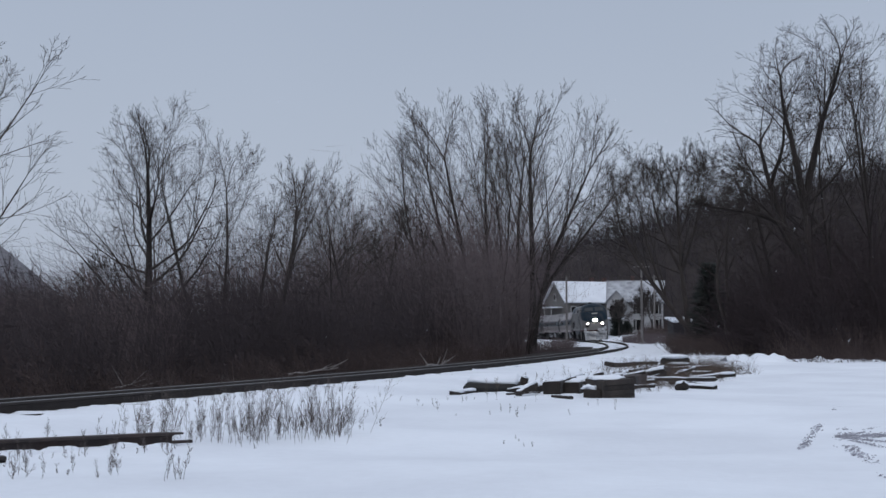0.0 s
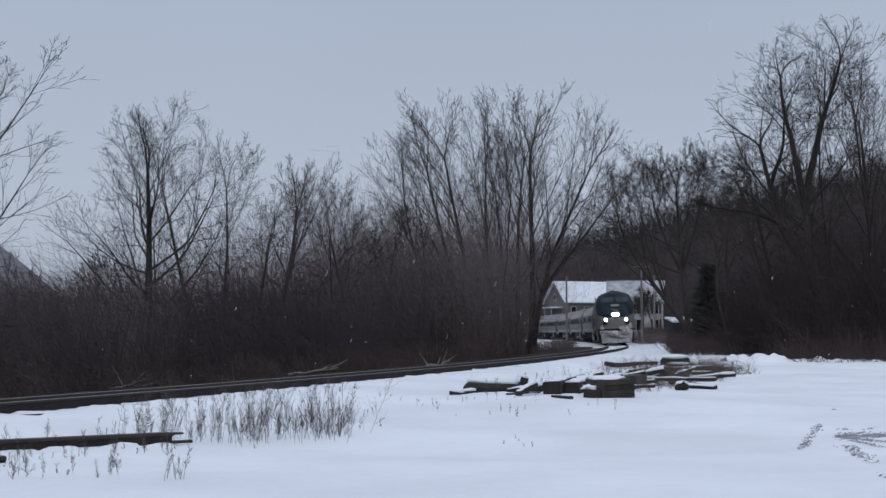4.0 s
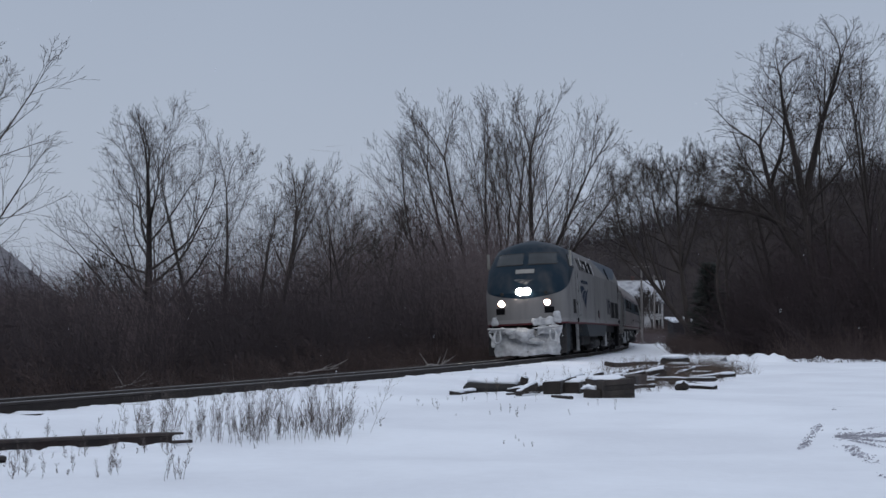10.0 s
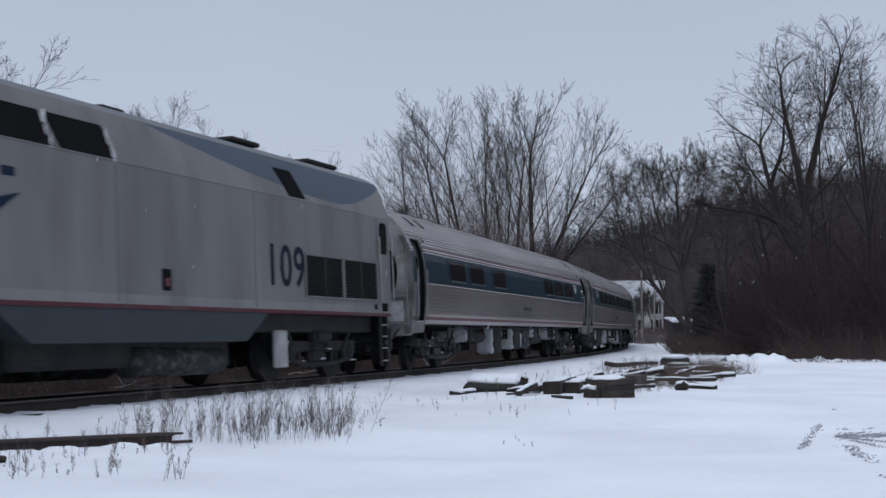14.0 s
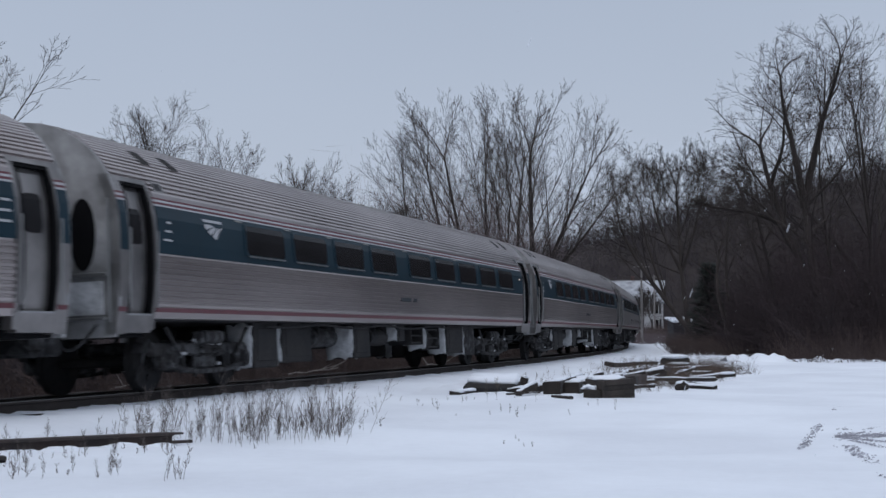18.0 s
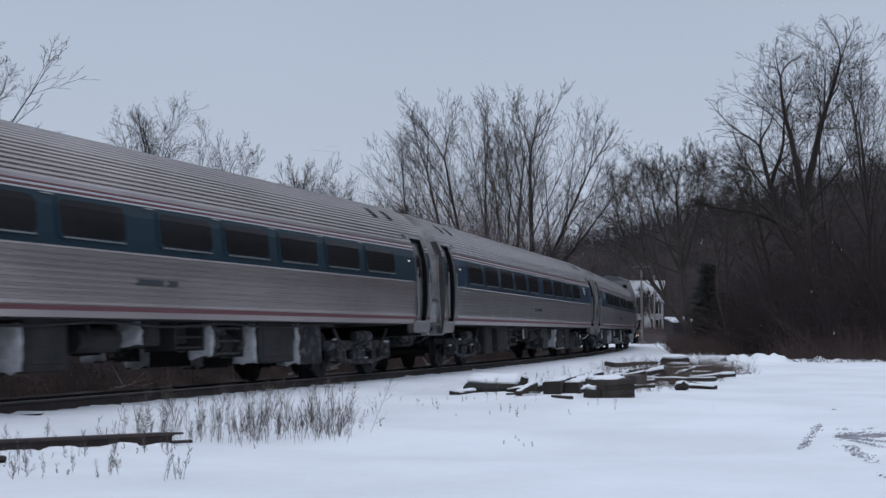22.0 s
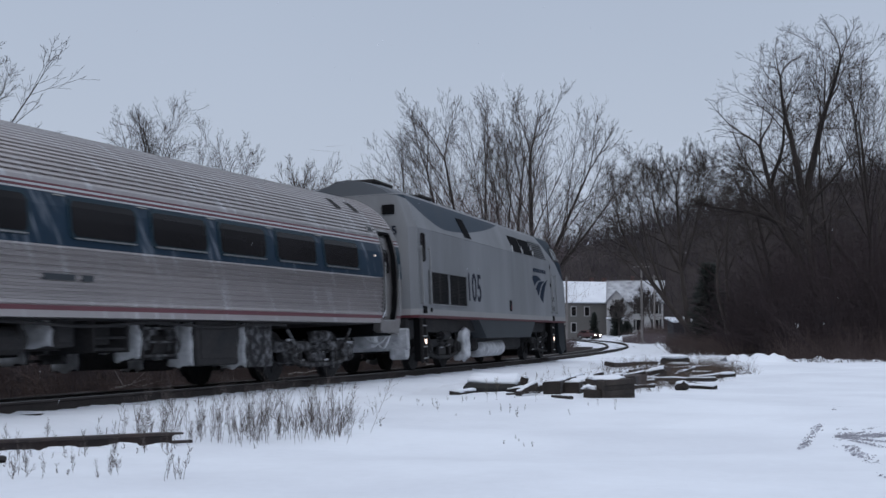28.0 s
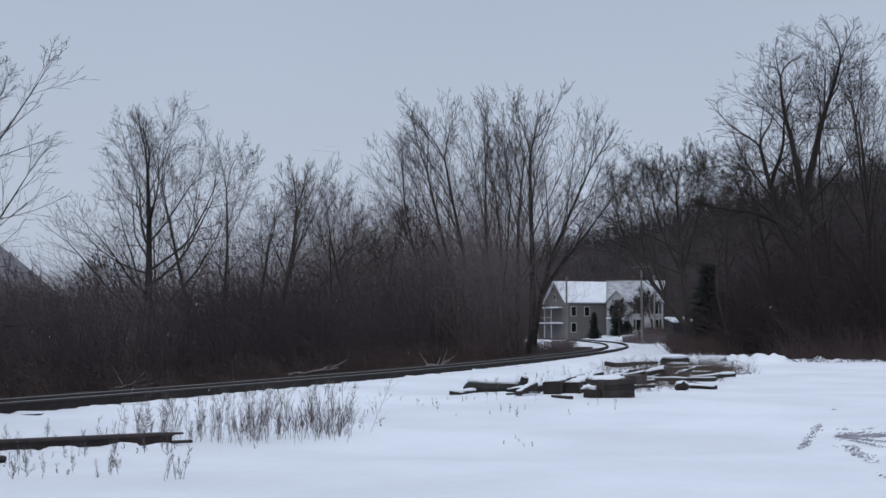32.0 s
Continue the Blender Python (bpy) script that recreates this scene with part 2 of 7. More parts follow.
def train_paint(name, k, dirt, flash, sill, cool=0.0):
    """The grey livery with its painted fields. k: how light this engine's grey has stayed; dirt: how much road grime lies on it."""
    m = material(name, (0.22 * k * (1 - cool), 0.214 * k, 0.213 * k * (1 + cool)), 0.5, var=0.06, fine=14.0, coarse=0.7, bump=0.03, tint=(0.17 * k * (1 - cool), 0.164 * k, 0.162 * k * (1 + cool)), stretch=(1, 1, 0.25), spec=0.12)
    over_color(m, sill_pale, (sill, sill * 0.98, sill * 0.97))
    over_color(m, roof_dark, (0.10, 0.11, 0.125))
    over_color(m, rear_swoosh, flash)
    over_color(m, cab_mask, (0.0060, 0.0175, 0.030))
    over_color(m, sill_red, (0.078, 0.021, 0.026))

    def grime(t, x, y, z, v):
        q = t.nodes.new("ShaderNodeTexNoise")
        q.inputs["Scale"].default_value, q.inputs["Detail"].default_value = 1.0, 6.0
        mp = t.nodes.new("ShaderNodeMapping")
        mp.inputs["Scale"].default_value = (1.6, 1.6, 0.35)
        t.links.new(v, mp.inputs[0])
        t.links.new(mp.outputs[0], q.inputs["Vector"])
        g = t.nodes.new("ShaderNodeMapRange")
        g.inputs[1].default_value, g.inputs[2].default_value, g.inputs[4].default_value = 0.47, 0.75, dirt
        t.links.new(q.outputs[0], g.inputs[0])
        return g.outputs[0]

    over_color(m, grime, (0.075, 0.071, 0.070))
    return m


BROWN_WEED = material("brown_weed", (0.105, 0.076, 0.060), 0.9, var=0.35, fine=12.0, coarse=1.0, bump=0.0)
LOCO_GREY = train_paint("grey_train_paint_grimy", 0.80, 0.5, (0.055, 0.076, 0.105), 0.19)
LOCO_GREY_CLEAN = train_paint("grey_train_paint", 1.04, 0.12, (0.019, 0.032, 0.049), 0.255, 0.06)
FROST_FRAME = DARK_FRAME.copy()
FROST_FRAME.name = "frosted_running_gear"
over_color(FROST_FRAME, frost, (0.15, 0.154, 0.162))


# ======== mesh helpers ========
def part(name, bm, mat, parent, label="", smooth=False):
    """Link a bmesh as one mesh object under a thing or a part."""
    me = bpy.data.meshes.new(name)
    bm.to_mesh(me)
    bm.free()
    return mesh_part(name, me, mat, parent, label, smooth)


def mesh_part(name, me, mat, parent, label="", smooth=False):
    if not me.materials:
        me.materials.append(mat)
    if smooth:
        me.polygons.foreach_set("use_smooth", [True] * len(me.polygons))
    ob = new(name, me)
    if parent is not None:
        ob.parent = parent
    if label:
        ob["label"] = label
    return ob


def from_lists(name, verts, faces, mat, parent=None, label="", smooth=False):
    me = bpy.data.meshes.new(name)
    me.from_pydata(verts, [], faces)
    me.update()
    return mesh_part(name, me, mat, parent, label, smooth)


def thing(name, m, label, category, group="", kind=""):
    ob = new(name)
    ob.empty_display_size = 0.3
    ob.matrix_world = m
    return tagged(ob, label, category, group, kind)


def box(bm, c, s, bevel=0.0, rot=None):
    """A box about c of size s, its edges bevelled."""
    m = Matrix.Translation(c) @ (rot or Matrix()) @ Matrix.Diagonal((*s, 1))
    r = bmesh.ops.create_cube(bm, size=1.0, matrix=m)
    if bevel:
        edges = list({e for v in r["verts"] for e in v.link_edges})
        bmesh.ops.bevel(bm, geom=edges, offset=bevel, segments=1, affect="EDGES")
    return bm


def boxes(items, bevel=0.0):
    bm = bmesh.new()
    for c, s in items:
        box(bm, c, s, bevel)
    return bm


def cyl(bm, a, b, r, r2=None, seg=12):
    a, b = Vector(a), Vector(b)
    d = b - a
    m = Matrix.Translation((a + b) / 2) @ d.to_track_quat("Z", "Y").to_matrix().to_4x4()
    bmesh.ops.create_cone(bm, cap_ends=True, segments=seg, radius1=r, radius2=r if r2 is None else r2, depth=d.length, matrix=m)
    return bm


def slab(outline, thick, place):
    """A flat plate: a 2D outline with a thickness, put in place by a matrix."""
    bm = bmesh.new()
    lo = [bm.verts.new(place @ Vector((u, v, 0))) for u, v in outline]
    hi = [bm.verts.new(place @ Vector((u, v, thick))) for u, v in outline]
    bm.faces.new(lo[::-1])
    bm.faces.new(hi)
    n = len(lo)
    for i in range(n):
        bm.faces.new((lo[i], lo[(i + 1) % n], hi[(i + 1) % n], hi[i]))
    return bm


def lump(bm, c, s, seed, rough=0.25, sub=2):
    """A rounded uneven lump, as of caked snow or a stone."""
    r = bmesh.ops.create_icosphere(bm, subdivisions=sub, radius=1.0)
    for v in r["verts"]:
        k = 1 + rough * noise.noise(v.co * 1.7 + Vector((seed * 3.1, seed * 1.7, seed)))
        v.co = Vector((v.co.x * s[0] * k + c[0], v.co.y * s[1] * k + c[1], v.co.z * s[2] * k + c[2]))
    return bm


class Tubes:
    """Collects many tapered tubes for one mesh."""

    def __init__(self):
        self.v, self.f = [], []

    def line(self, pts, radii, sides=3):
        base, n = len(self.v), len(pts)
        for i, p in enumerate(pts):
            d = (pts[min(i + 1, n - 1)] - pts[max(i - 1, 0)])
            d = d.normalized() if d.length > 1e-9 else Vector((0, 0, 1))
            side = d.cross(Vector((0.37, 0.93, 0.11)))
            side = side.normalized() if side.length > 1e-6 else Vector((1, 0, 0))
            up = d.cross(side)
            for k in range(sides):
                a = 2 * math.pi * k / sides
                q = p + (side * math.cos(a) + up * math.sin(a)) * radii[i]
                self.v.append((q.x, q.y, q.z))
        for i in range(n - 1):
            for k in range(sides):
                a, b = base + i * sides + k, base + i * sides + (k + 1) % sides
                self.f.append((a, b, b + sides, a + sides))


# ======== the line of the track ========
BEND = (-0.00693, -0.00447, -0.00279, -0.00228, -0.00217, -0.00177, -0.00191, -0.00237, -0.00244, -0.00207, -0.00169, -0.00152,
        -0.00153, -0.00153, -0.00133, -0.00094, -0.00057, -0.00045, -0.00068, -0.00123, -0.00196, -0.00271, -0.0034, -0.00398,
        -0.00445, -0.0048, -0.00504, -0.00518, -0.00522, -0.00519, -0.00508, -0.00492, -0.00472, -0.00449, -0.00424)
CANT = 0.0433
S_STEP = 0.5
S_GRID = np.arange(-220.0, 400.0 + S_STEP, S_STEP)
_k = np.interp(S_GRID[:-1] + S_STEP / 2, np.arange(len(BEND)) * 10.0, BEND)
_k[S_GRID[:-1] < 0] = 0.0
_h = np.concatenate([[0.0], np.cumsum(_k * S_STEP)])
_i0 = int(round(220.0 / S_STEP))
HEADING = radians(21.957) + _h - _h[_i0]
_mid = (HEADING[1:] + HEADING[:-1]) / 2
TRACK_X = np.concatenate([[0.0], np.cumsum(np.sin(_mid) * S_STEP)])
TRACK_Y = np.concatenate([[0.0], np.cumsum(np.cos(_mid) * S_STEP)])
TRACK_X += -9.0876 - TRACK_X[_i0]
TRACK_Y += 11.0355 - TRACK_Y[_i0]


def track_at(s):
    """Centre of the track at s metres along it, and its heading."""
    return float(np.interp(s, S_GRID, TRACK_X)), float(np.interp(s, S_GRID, TRACK_Y)), float(np.interp(s, S_GRID, HEADING))


def track_point(s, w, z):
    """A point w metres towards the camera's side of the track and z above the rail heads, with the cant."""
    x, y, a = track_at(s)
    w2, z2 = w * math.cos(CANT) - z * math.sin(CANT), z * math.cos(CANT) + w * math.sin(CANT)
    return Vector((x + math.cos(a) * w2, y - math.sin(a) * w2, z2))


def beside_track(x, y):
    """Signed distance from the track's centre, for arrays; positive on the camera's side."""
    out = np.empty(x.shape)
    fx, fy = x.ravel(), y.ravel()
    o = out.ravel()
    tx, ty, th = TRACK_X[::8], TRACK_Y[::8], HEADING[::8]
    for i in range(0, len(fx), 4000):
        dx, dy = fx[i:i + 4000, None] - tx, fy[i:i + 4000, None] - ty
        j = (dx * dx + dy * dy).argmin(1)
        r = np.arange(len(j))
        o[i:i + 4000] = dx[r, j] * np.cos(th[j]) - dy[r, j] * np.sin(th[j])
    return o.reshape(x.shape)


def smooth(a, b, v):
    q = np.clip((v - a) / (b - a), 0, 1)
    return q * q * (3 - 2 * q)


def ground_z(x, y):
    """Height of the ground: snow level with the ties on the near side, falling to wet woods on the far side, hills beyond."""
    x, y = np.asarray(x, float), np.asarray(y, float)
    w = beside_track(x, y)
    near = -0.10 - 0.15 * smooth(1.6, 3.6, w)
    far = -0.26 - 1.0 * smooth(3.0, 12.0, -w)
    z = np.where(w > 0, near, far)
    bed = 1 - smooth(2.0, 2.6, np.where(w > 0, w, -w + 0.6))
    z = z * (1 - bed) - 0.62 * bed
    away = smooth(110, 235, y) * smooth(5.0, 14.0, np.abs(w))
    z = z * (1 - away) + 0.75 * away
    z += 0.045 * np.sin(x * 0.37 + 1.1) * np.sin(y * 0.29) * smooth(2.5, 6.0, w)
    z += 0.5 * smooth(9, 18, x - 0.16 * y) * smooth(48, 75, y) * (w > 0)
    # wooded hill to the right, a far ridge to the left
    skyline = 24 + 0.215 * (x - 36)
    hill = smooth(0, 1, (y + 0.55 * x - 290) / 130) * np.clip(skyline, 8, 75)
    hill *= smooth(-60, 25, x)
    z += hill
    z += 70 * np.exp(-((x + 318) / 62) ** 2) * smooth(650, 880, y) * (1 - smooth(920, 1080, y))
    return z


def ground_at(x, y):
    return float(ground_z(np.array([x]), np.array([y]))[0])


# ======== ground: one sheet to the horizon ========
def spaced(stops):
    out = []
    for a, b, step in stops:
        out += list(np.arange(a, b - 1e-6, step))
    return np.array(out + [stops[-1][1]])


def make_ground():
    xs = spaced(((-2500, -400, 150), (-400, -80, 20), (-80, -22, 3), (-22, 26, 0.4), (26, 60, 1.5), (60, 300, 10), (300, 2500, 150)))
    ys = spaced(((-400, -40, 30), (-40, 4, 3), (4, 60, 0.4), (60, 120, 1.0), (120, 320, 4), (320, 520, 8), (520, 1100, 20), (1100, 3200, 200)))
    gx, gy = np.meshgrid(xs, ys)
    gz = ground_z(gx, gy)
    near = (np.abs(gx) < 30) & (gy < 70) & (gy > 3)
    wob = np.zeros(gx.shape)
    for j, i in zip(*np.nonzero(near)):
        p = Vector((gx[j, i], gy[j, i], 0))
        wob[j, i] = 0.06 * noise.noise(p * 0.45) + 0.026 * noise.noise(p * 1.9 + Vector((7, 3, 1)))
    w = beside_track(gx, gy)
    gz = gz + wob * smooth(1.9, 3.0, np.abs(w))
    nx, ny = len(xs), len(ys)
    verts = np.stack([gx, gy, gz], -1).reshape(-1, 3)
    idx = np.arange(nx * ny).reshape(ny, nx)
    faces = np.stack([idx[:-1, :-1], idx[:-1, 1:], idx[1:, 1:], idx[1:, :-1]], -1).reshape(-1, 4)
    ob = from_lists("ground", verts.tolist(), faces.tolist(), SNOW, smooth=True)
    # second material: leaf litter under the woods, with the snow lying thin
    ob.data.materials.append(LITTER)
    c = verts[faces].mean(1)
    fw = beside_track(c[:, 0], c[:, 1])
    slope = 0.16 * c[:, 1]
    wooded = (fw < -1.6) & ~((c[:, 1] > 176) & (c[:, 0] > 12) & (c[:, 1] < 245)) & ~((c[:, 1] > 118) & (fw > -7.0) & (c[:, 1] < 245))
    jag = np.array([noise.noise(Vector((q[0] * 0.25, q[1] * 0.25, 3.0))) for q in c]) * 4.0
    wooded |= (fw > 0) & (c[:, 0] + jag * 0.4 > 12.4 + 0.13 * (c[:, 1] - 47)) & (c[:, 1] > 55.6 + 0.25 * (c[:, 0] - 12) + jag * 0.3)
    wooded |= (c[:, 1] > 262)
    wooded &= ~((c[:, 0] < -150) & (c[:, 1] > 500))
    ob.data.materials.append(FAR_SLOPE)
    far = (c[:, 0] < -120) & (c[:, 1] > 500)
    ob.data.polygons.foreach_set("material_index", np.where(far, 2, wooded.astype(np.int32)).astype(np.int32))
    return tagged(ob, "snow covered ground beside the railway, dark leaf litter under the woods", "ground", kind="structure")


make_ground()


# ======== track: ballast, ties, two rails ========
def make_track():
    track = thing("railway_track", Matrix(), "single curved railway track with rusty rails on dark snow-edged ballast", "railway track", kind="structure")
    sv = list(np.arange(-200, 330, 1.0))
    prof = ((-2.35, -0.60), (-1.75, -0.24), (-1.35, -0.20), (0, -0.23), (1.35, -0.24), (1.80, -0.30), (2.25, -0.55))
    verts, faces = [], []
    fine = [s for s in np.concatenate([np.arange(-4, 30, 0.1), np.arange(30, 70, 0.25)])]
    allv = sorted(set([s for s in sv if s < -4 or s > 70] + fine))
    for s in allv:
        for i, (w, z) in enumerate(prof):
            p = Vector((s * 2.1, w * 3, 0))
            verts.append(track_point(s, w + 0.10 * noise.noise(p * 1.3), z + 0.03 * noise.noise(p * 2.0))[:])
    n = len(prof)
    for i in range(len(allv) - 1):
        for k in range(n - 1):
            a = i * n + k
            faces.append((a, a + 1, a + n + 1, a + n))
    tagged(from_lists("ballast", verts, faces, BALLAST, track, "dark stone ballast dusted with snow"), kind="stuff")
    # snow lying between the rails and up to the near rail's foot
    bed = ((-0.655, -0.175), (-0.5, -0.150), (0.0, -0.165), (0.5, -0.150), (0.66, -0.172), None, (0.815, -0.150), (1.0, -0.148), (1.4, -0.165), (1.9, -0.190), (2.4, -0.225), (2.9, -0.36))
    verts, faces = [], []
    cols = [c for c in bed if c]
    for s in allv:
        for w, z in cols:
            inner = abs(w) < 0.7
            k = noise.noise(Vector((s * 1.9, w * 2.2, 4))) * (0.035 if inner else 0.03)
            k += ((0.045 if w < 0.9 else 0.02) * noise.noise(Vector((s * 4.3, w, 8))) + (0.025 * noise.noise(Vector((s * 9.0, w, 3))) if w < 0.9 else 0) if w > 0.7 else 0)
            verts.append(track_point(s, w + (0.02 * noise.noise(Vector((s * 3, 0, 1))) if abs(w) < 0.9 else 0), z + k)[:])
    m = len(cols)
    gap = 4
    for i in range(len(allv) - 1):
        for k in range(m - 1):
            if k != gap:
                a = i * m + k
                faces.append((a, a + 1, a + m + 1, a + m))
    tagged(from_lists("track_snow", verts, faces, SNOW, track, "snow lying between and beside the rails", True), kind="stuff")
    # beyond the shaded woods the far shoulder is white too
    verts, faces = [], []
    far = [s for s in allv if s > 98]
    cols = ((-3.6, -0.42), (-2.5, -0.33), (-1.8, -0.20), (-1.2, -0.16), (-0.86, -0.15))
    for s in far:
        for w, z in cols:
            verts.append(track_point(s, w, z + 0.03 * noise.noise(Vector((s * 1.3, w * 2.2, 6))))[:])
    for i in range(len(far) - 1):
        for k in range(4):
            a = i * 5 + k
            faces.append((a, a + 1, a + 6, a + 5))
    tagged(from_lists("track_snow", verts, faces, SNOW, track, "snow on the far shoulder in the bend", True), kind="stuff")
    head = ((-0.037, -0.012), (-0.037, -0.006), (-0.028, 0.0), (0.028, 0.0), (0.037, -0.006), (0.037, -0.012))
    web = ((0.037, -0.012), (0.037, -0.038), (0.010, -0.05), (0.010, -0.14), (0.07, -0.165), (0.07, -0.18), (-0.07, -0.18), (-0.07, -0.165), (-0.010, -0.14), (-0.010, -0.05), (-0.037, -0.038), (-0.037, -0.012))
    rs = list(np.arange(-200, 330, 2.0))
    for w0 in (0.7525, -0.7525):
        rail = None
        for name, prof2, mat, lab in (("rail", web, RAIL_RUST, "rust-brown steel rail"), ("rail_head", head, RAIL_STEEL, "polished running surface")):
            verts = [track_point(s, w0 + a, b)[:] for s in rs for a, b in prof2]
            m = len(prof2)
            faces = [(i * m + k, i * m + k + 1, (i + 1) * m + k + 1, (i + 1) * m + k) for i in range(len(rs) - 1) for k in range(m - 1)]
            ob = from_lists(name, verts, faces, mat, rail or track, lab)
            rail = rail or ob
    tie = bpy.data.meshes.new("tie")
    bm = bmesh.new()
    box(bm, (0, 0, -0.265), (0.23, 2.6, 0.17), 0.012)
    bm.to_mesh(tie)
    bm.free()
    tie.materials.append(TIE_WOOD)
    rng = random.Random(4)
    for i in range(250):
        s = -3.0 + i * 0.52
        x, y, a = track_at(s)
        ob = new("tie", tie)
        ob.parent = track
        fwd, left = Vector((math.sin(a), math.cos(a), 0)), Vector((math.cos(a), -math.sin(a), 0))
        nrm = left * math.cos(CANT) + Vector((0, 0, math.sin(CANT)))
        up = Vector((0, 0, math.cos(CANT))) - left * math.sin(CANT)
        m3 = Matrix((fwd, -nrm, up)).transposed().to_4x4()
        ob.matrix_basis = Matrix.Translation((x, y, 0)) @ m3 @ pose(0, rng.uniform(-0.08, 0.08), rng.uniform(-0.015, 0.02), 0, 0, rng.uniform(-2, 2))
    return track


make_track()


# ======== the train ========
LOCO_LEN, CAR_LEN = 21.03, 26.01


def nose_s(t):
    """Where along the track the leading coupler is at t seconds: slowing gently."""
    u = t - 16.0
    return -19.457 - 9.6156 * u + 0.0953 * u * u / 2 - 0.00839 * u ** 3 / 6 + 0.8 * math.exp(-((t - 9.0) / 2.2) ** 2)


def vehicle_pose(centre_s, half_base, backward=False):
    """Pose of a vehicle whose two bogies stand on the track; it faces the train's way, or backward."""
    a, b = track_at(centre_s - half_base), track_at(centre_s + half_base)
    u = Vector((a[0] - b[0], a[1] - b[1], 0)).normalized()
    left = Vector((-u.y, u.x, 0)) * math.cos(CANT) + Vector((0, 0, math.sin(CANT)))
    up = u.cross(left)
    if backward:
        u, left = -u, -left
    return Matrix.Translation(((a[0] + b[0]) / 2, (a[1] + b[1]) / 2, 0)) @ Matrix((u, left, up)).transposed().to_4x4()


def wheelset(parent, x, r):
    """Axle with two flanged wheels, turning about its own centre."""
    bm = bmesh.new()
    cyl(bm, (0, -0.95, 0), (0, 0.95, 0), 0.08, seg=10)
    ob = part("wheelset", bm, DARK_FRAME, parent, "steel axle")
    ob.matrix_basis = pose(x, 0, r)
    for sy in (1, -1):
        bm = bmesh.new()
        cyl(bm, (0, sy * 0.69, 0), (0, sy * 0.82, 0), r, seg=28)
        cyl(bm, (0, sy * 0.665, 0), (0, sy * 0.69, 0), r + 0.028, seg=28)
        cyl(bm, (0, sy * 0.82, 0), (0, sy * 0.90, 0), 0.13, seg=10)
        for a in range(5):
            q = a * 2 * math.pi / 5
            box(bm, (math.cos(q) * r * 0.55, sy * 0.83, math.sin(q) * r * 0.55), (0.10, 0.03, 0.10), 0.01)
        part("wheel", bm, DARK_FRAME, ob, "dark rolling steel wheel")
    return ob


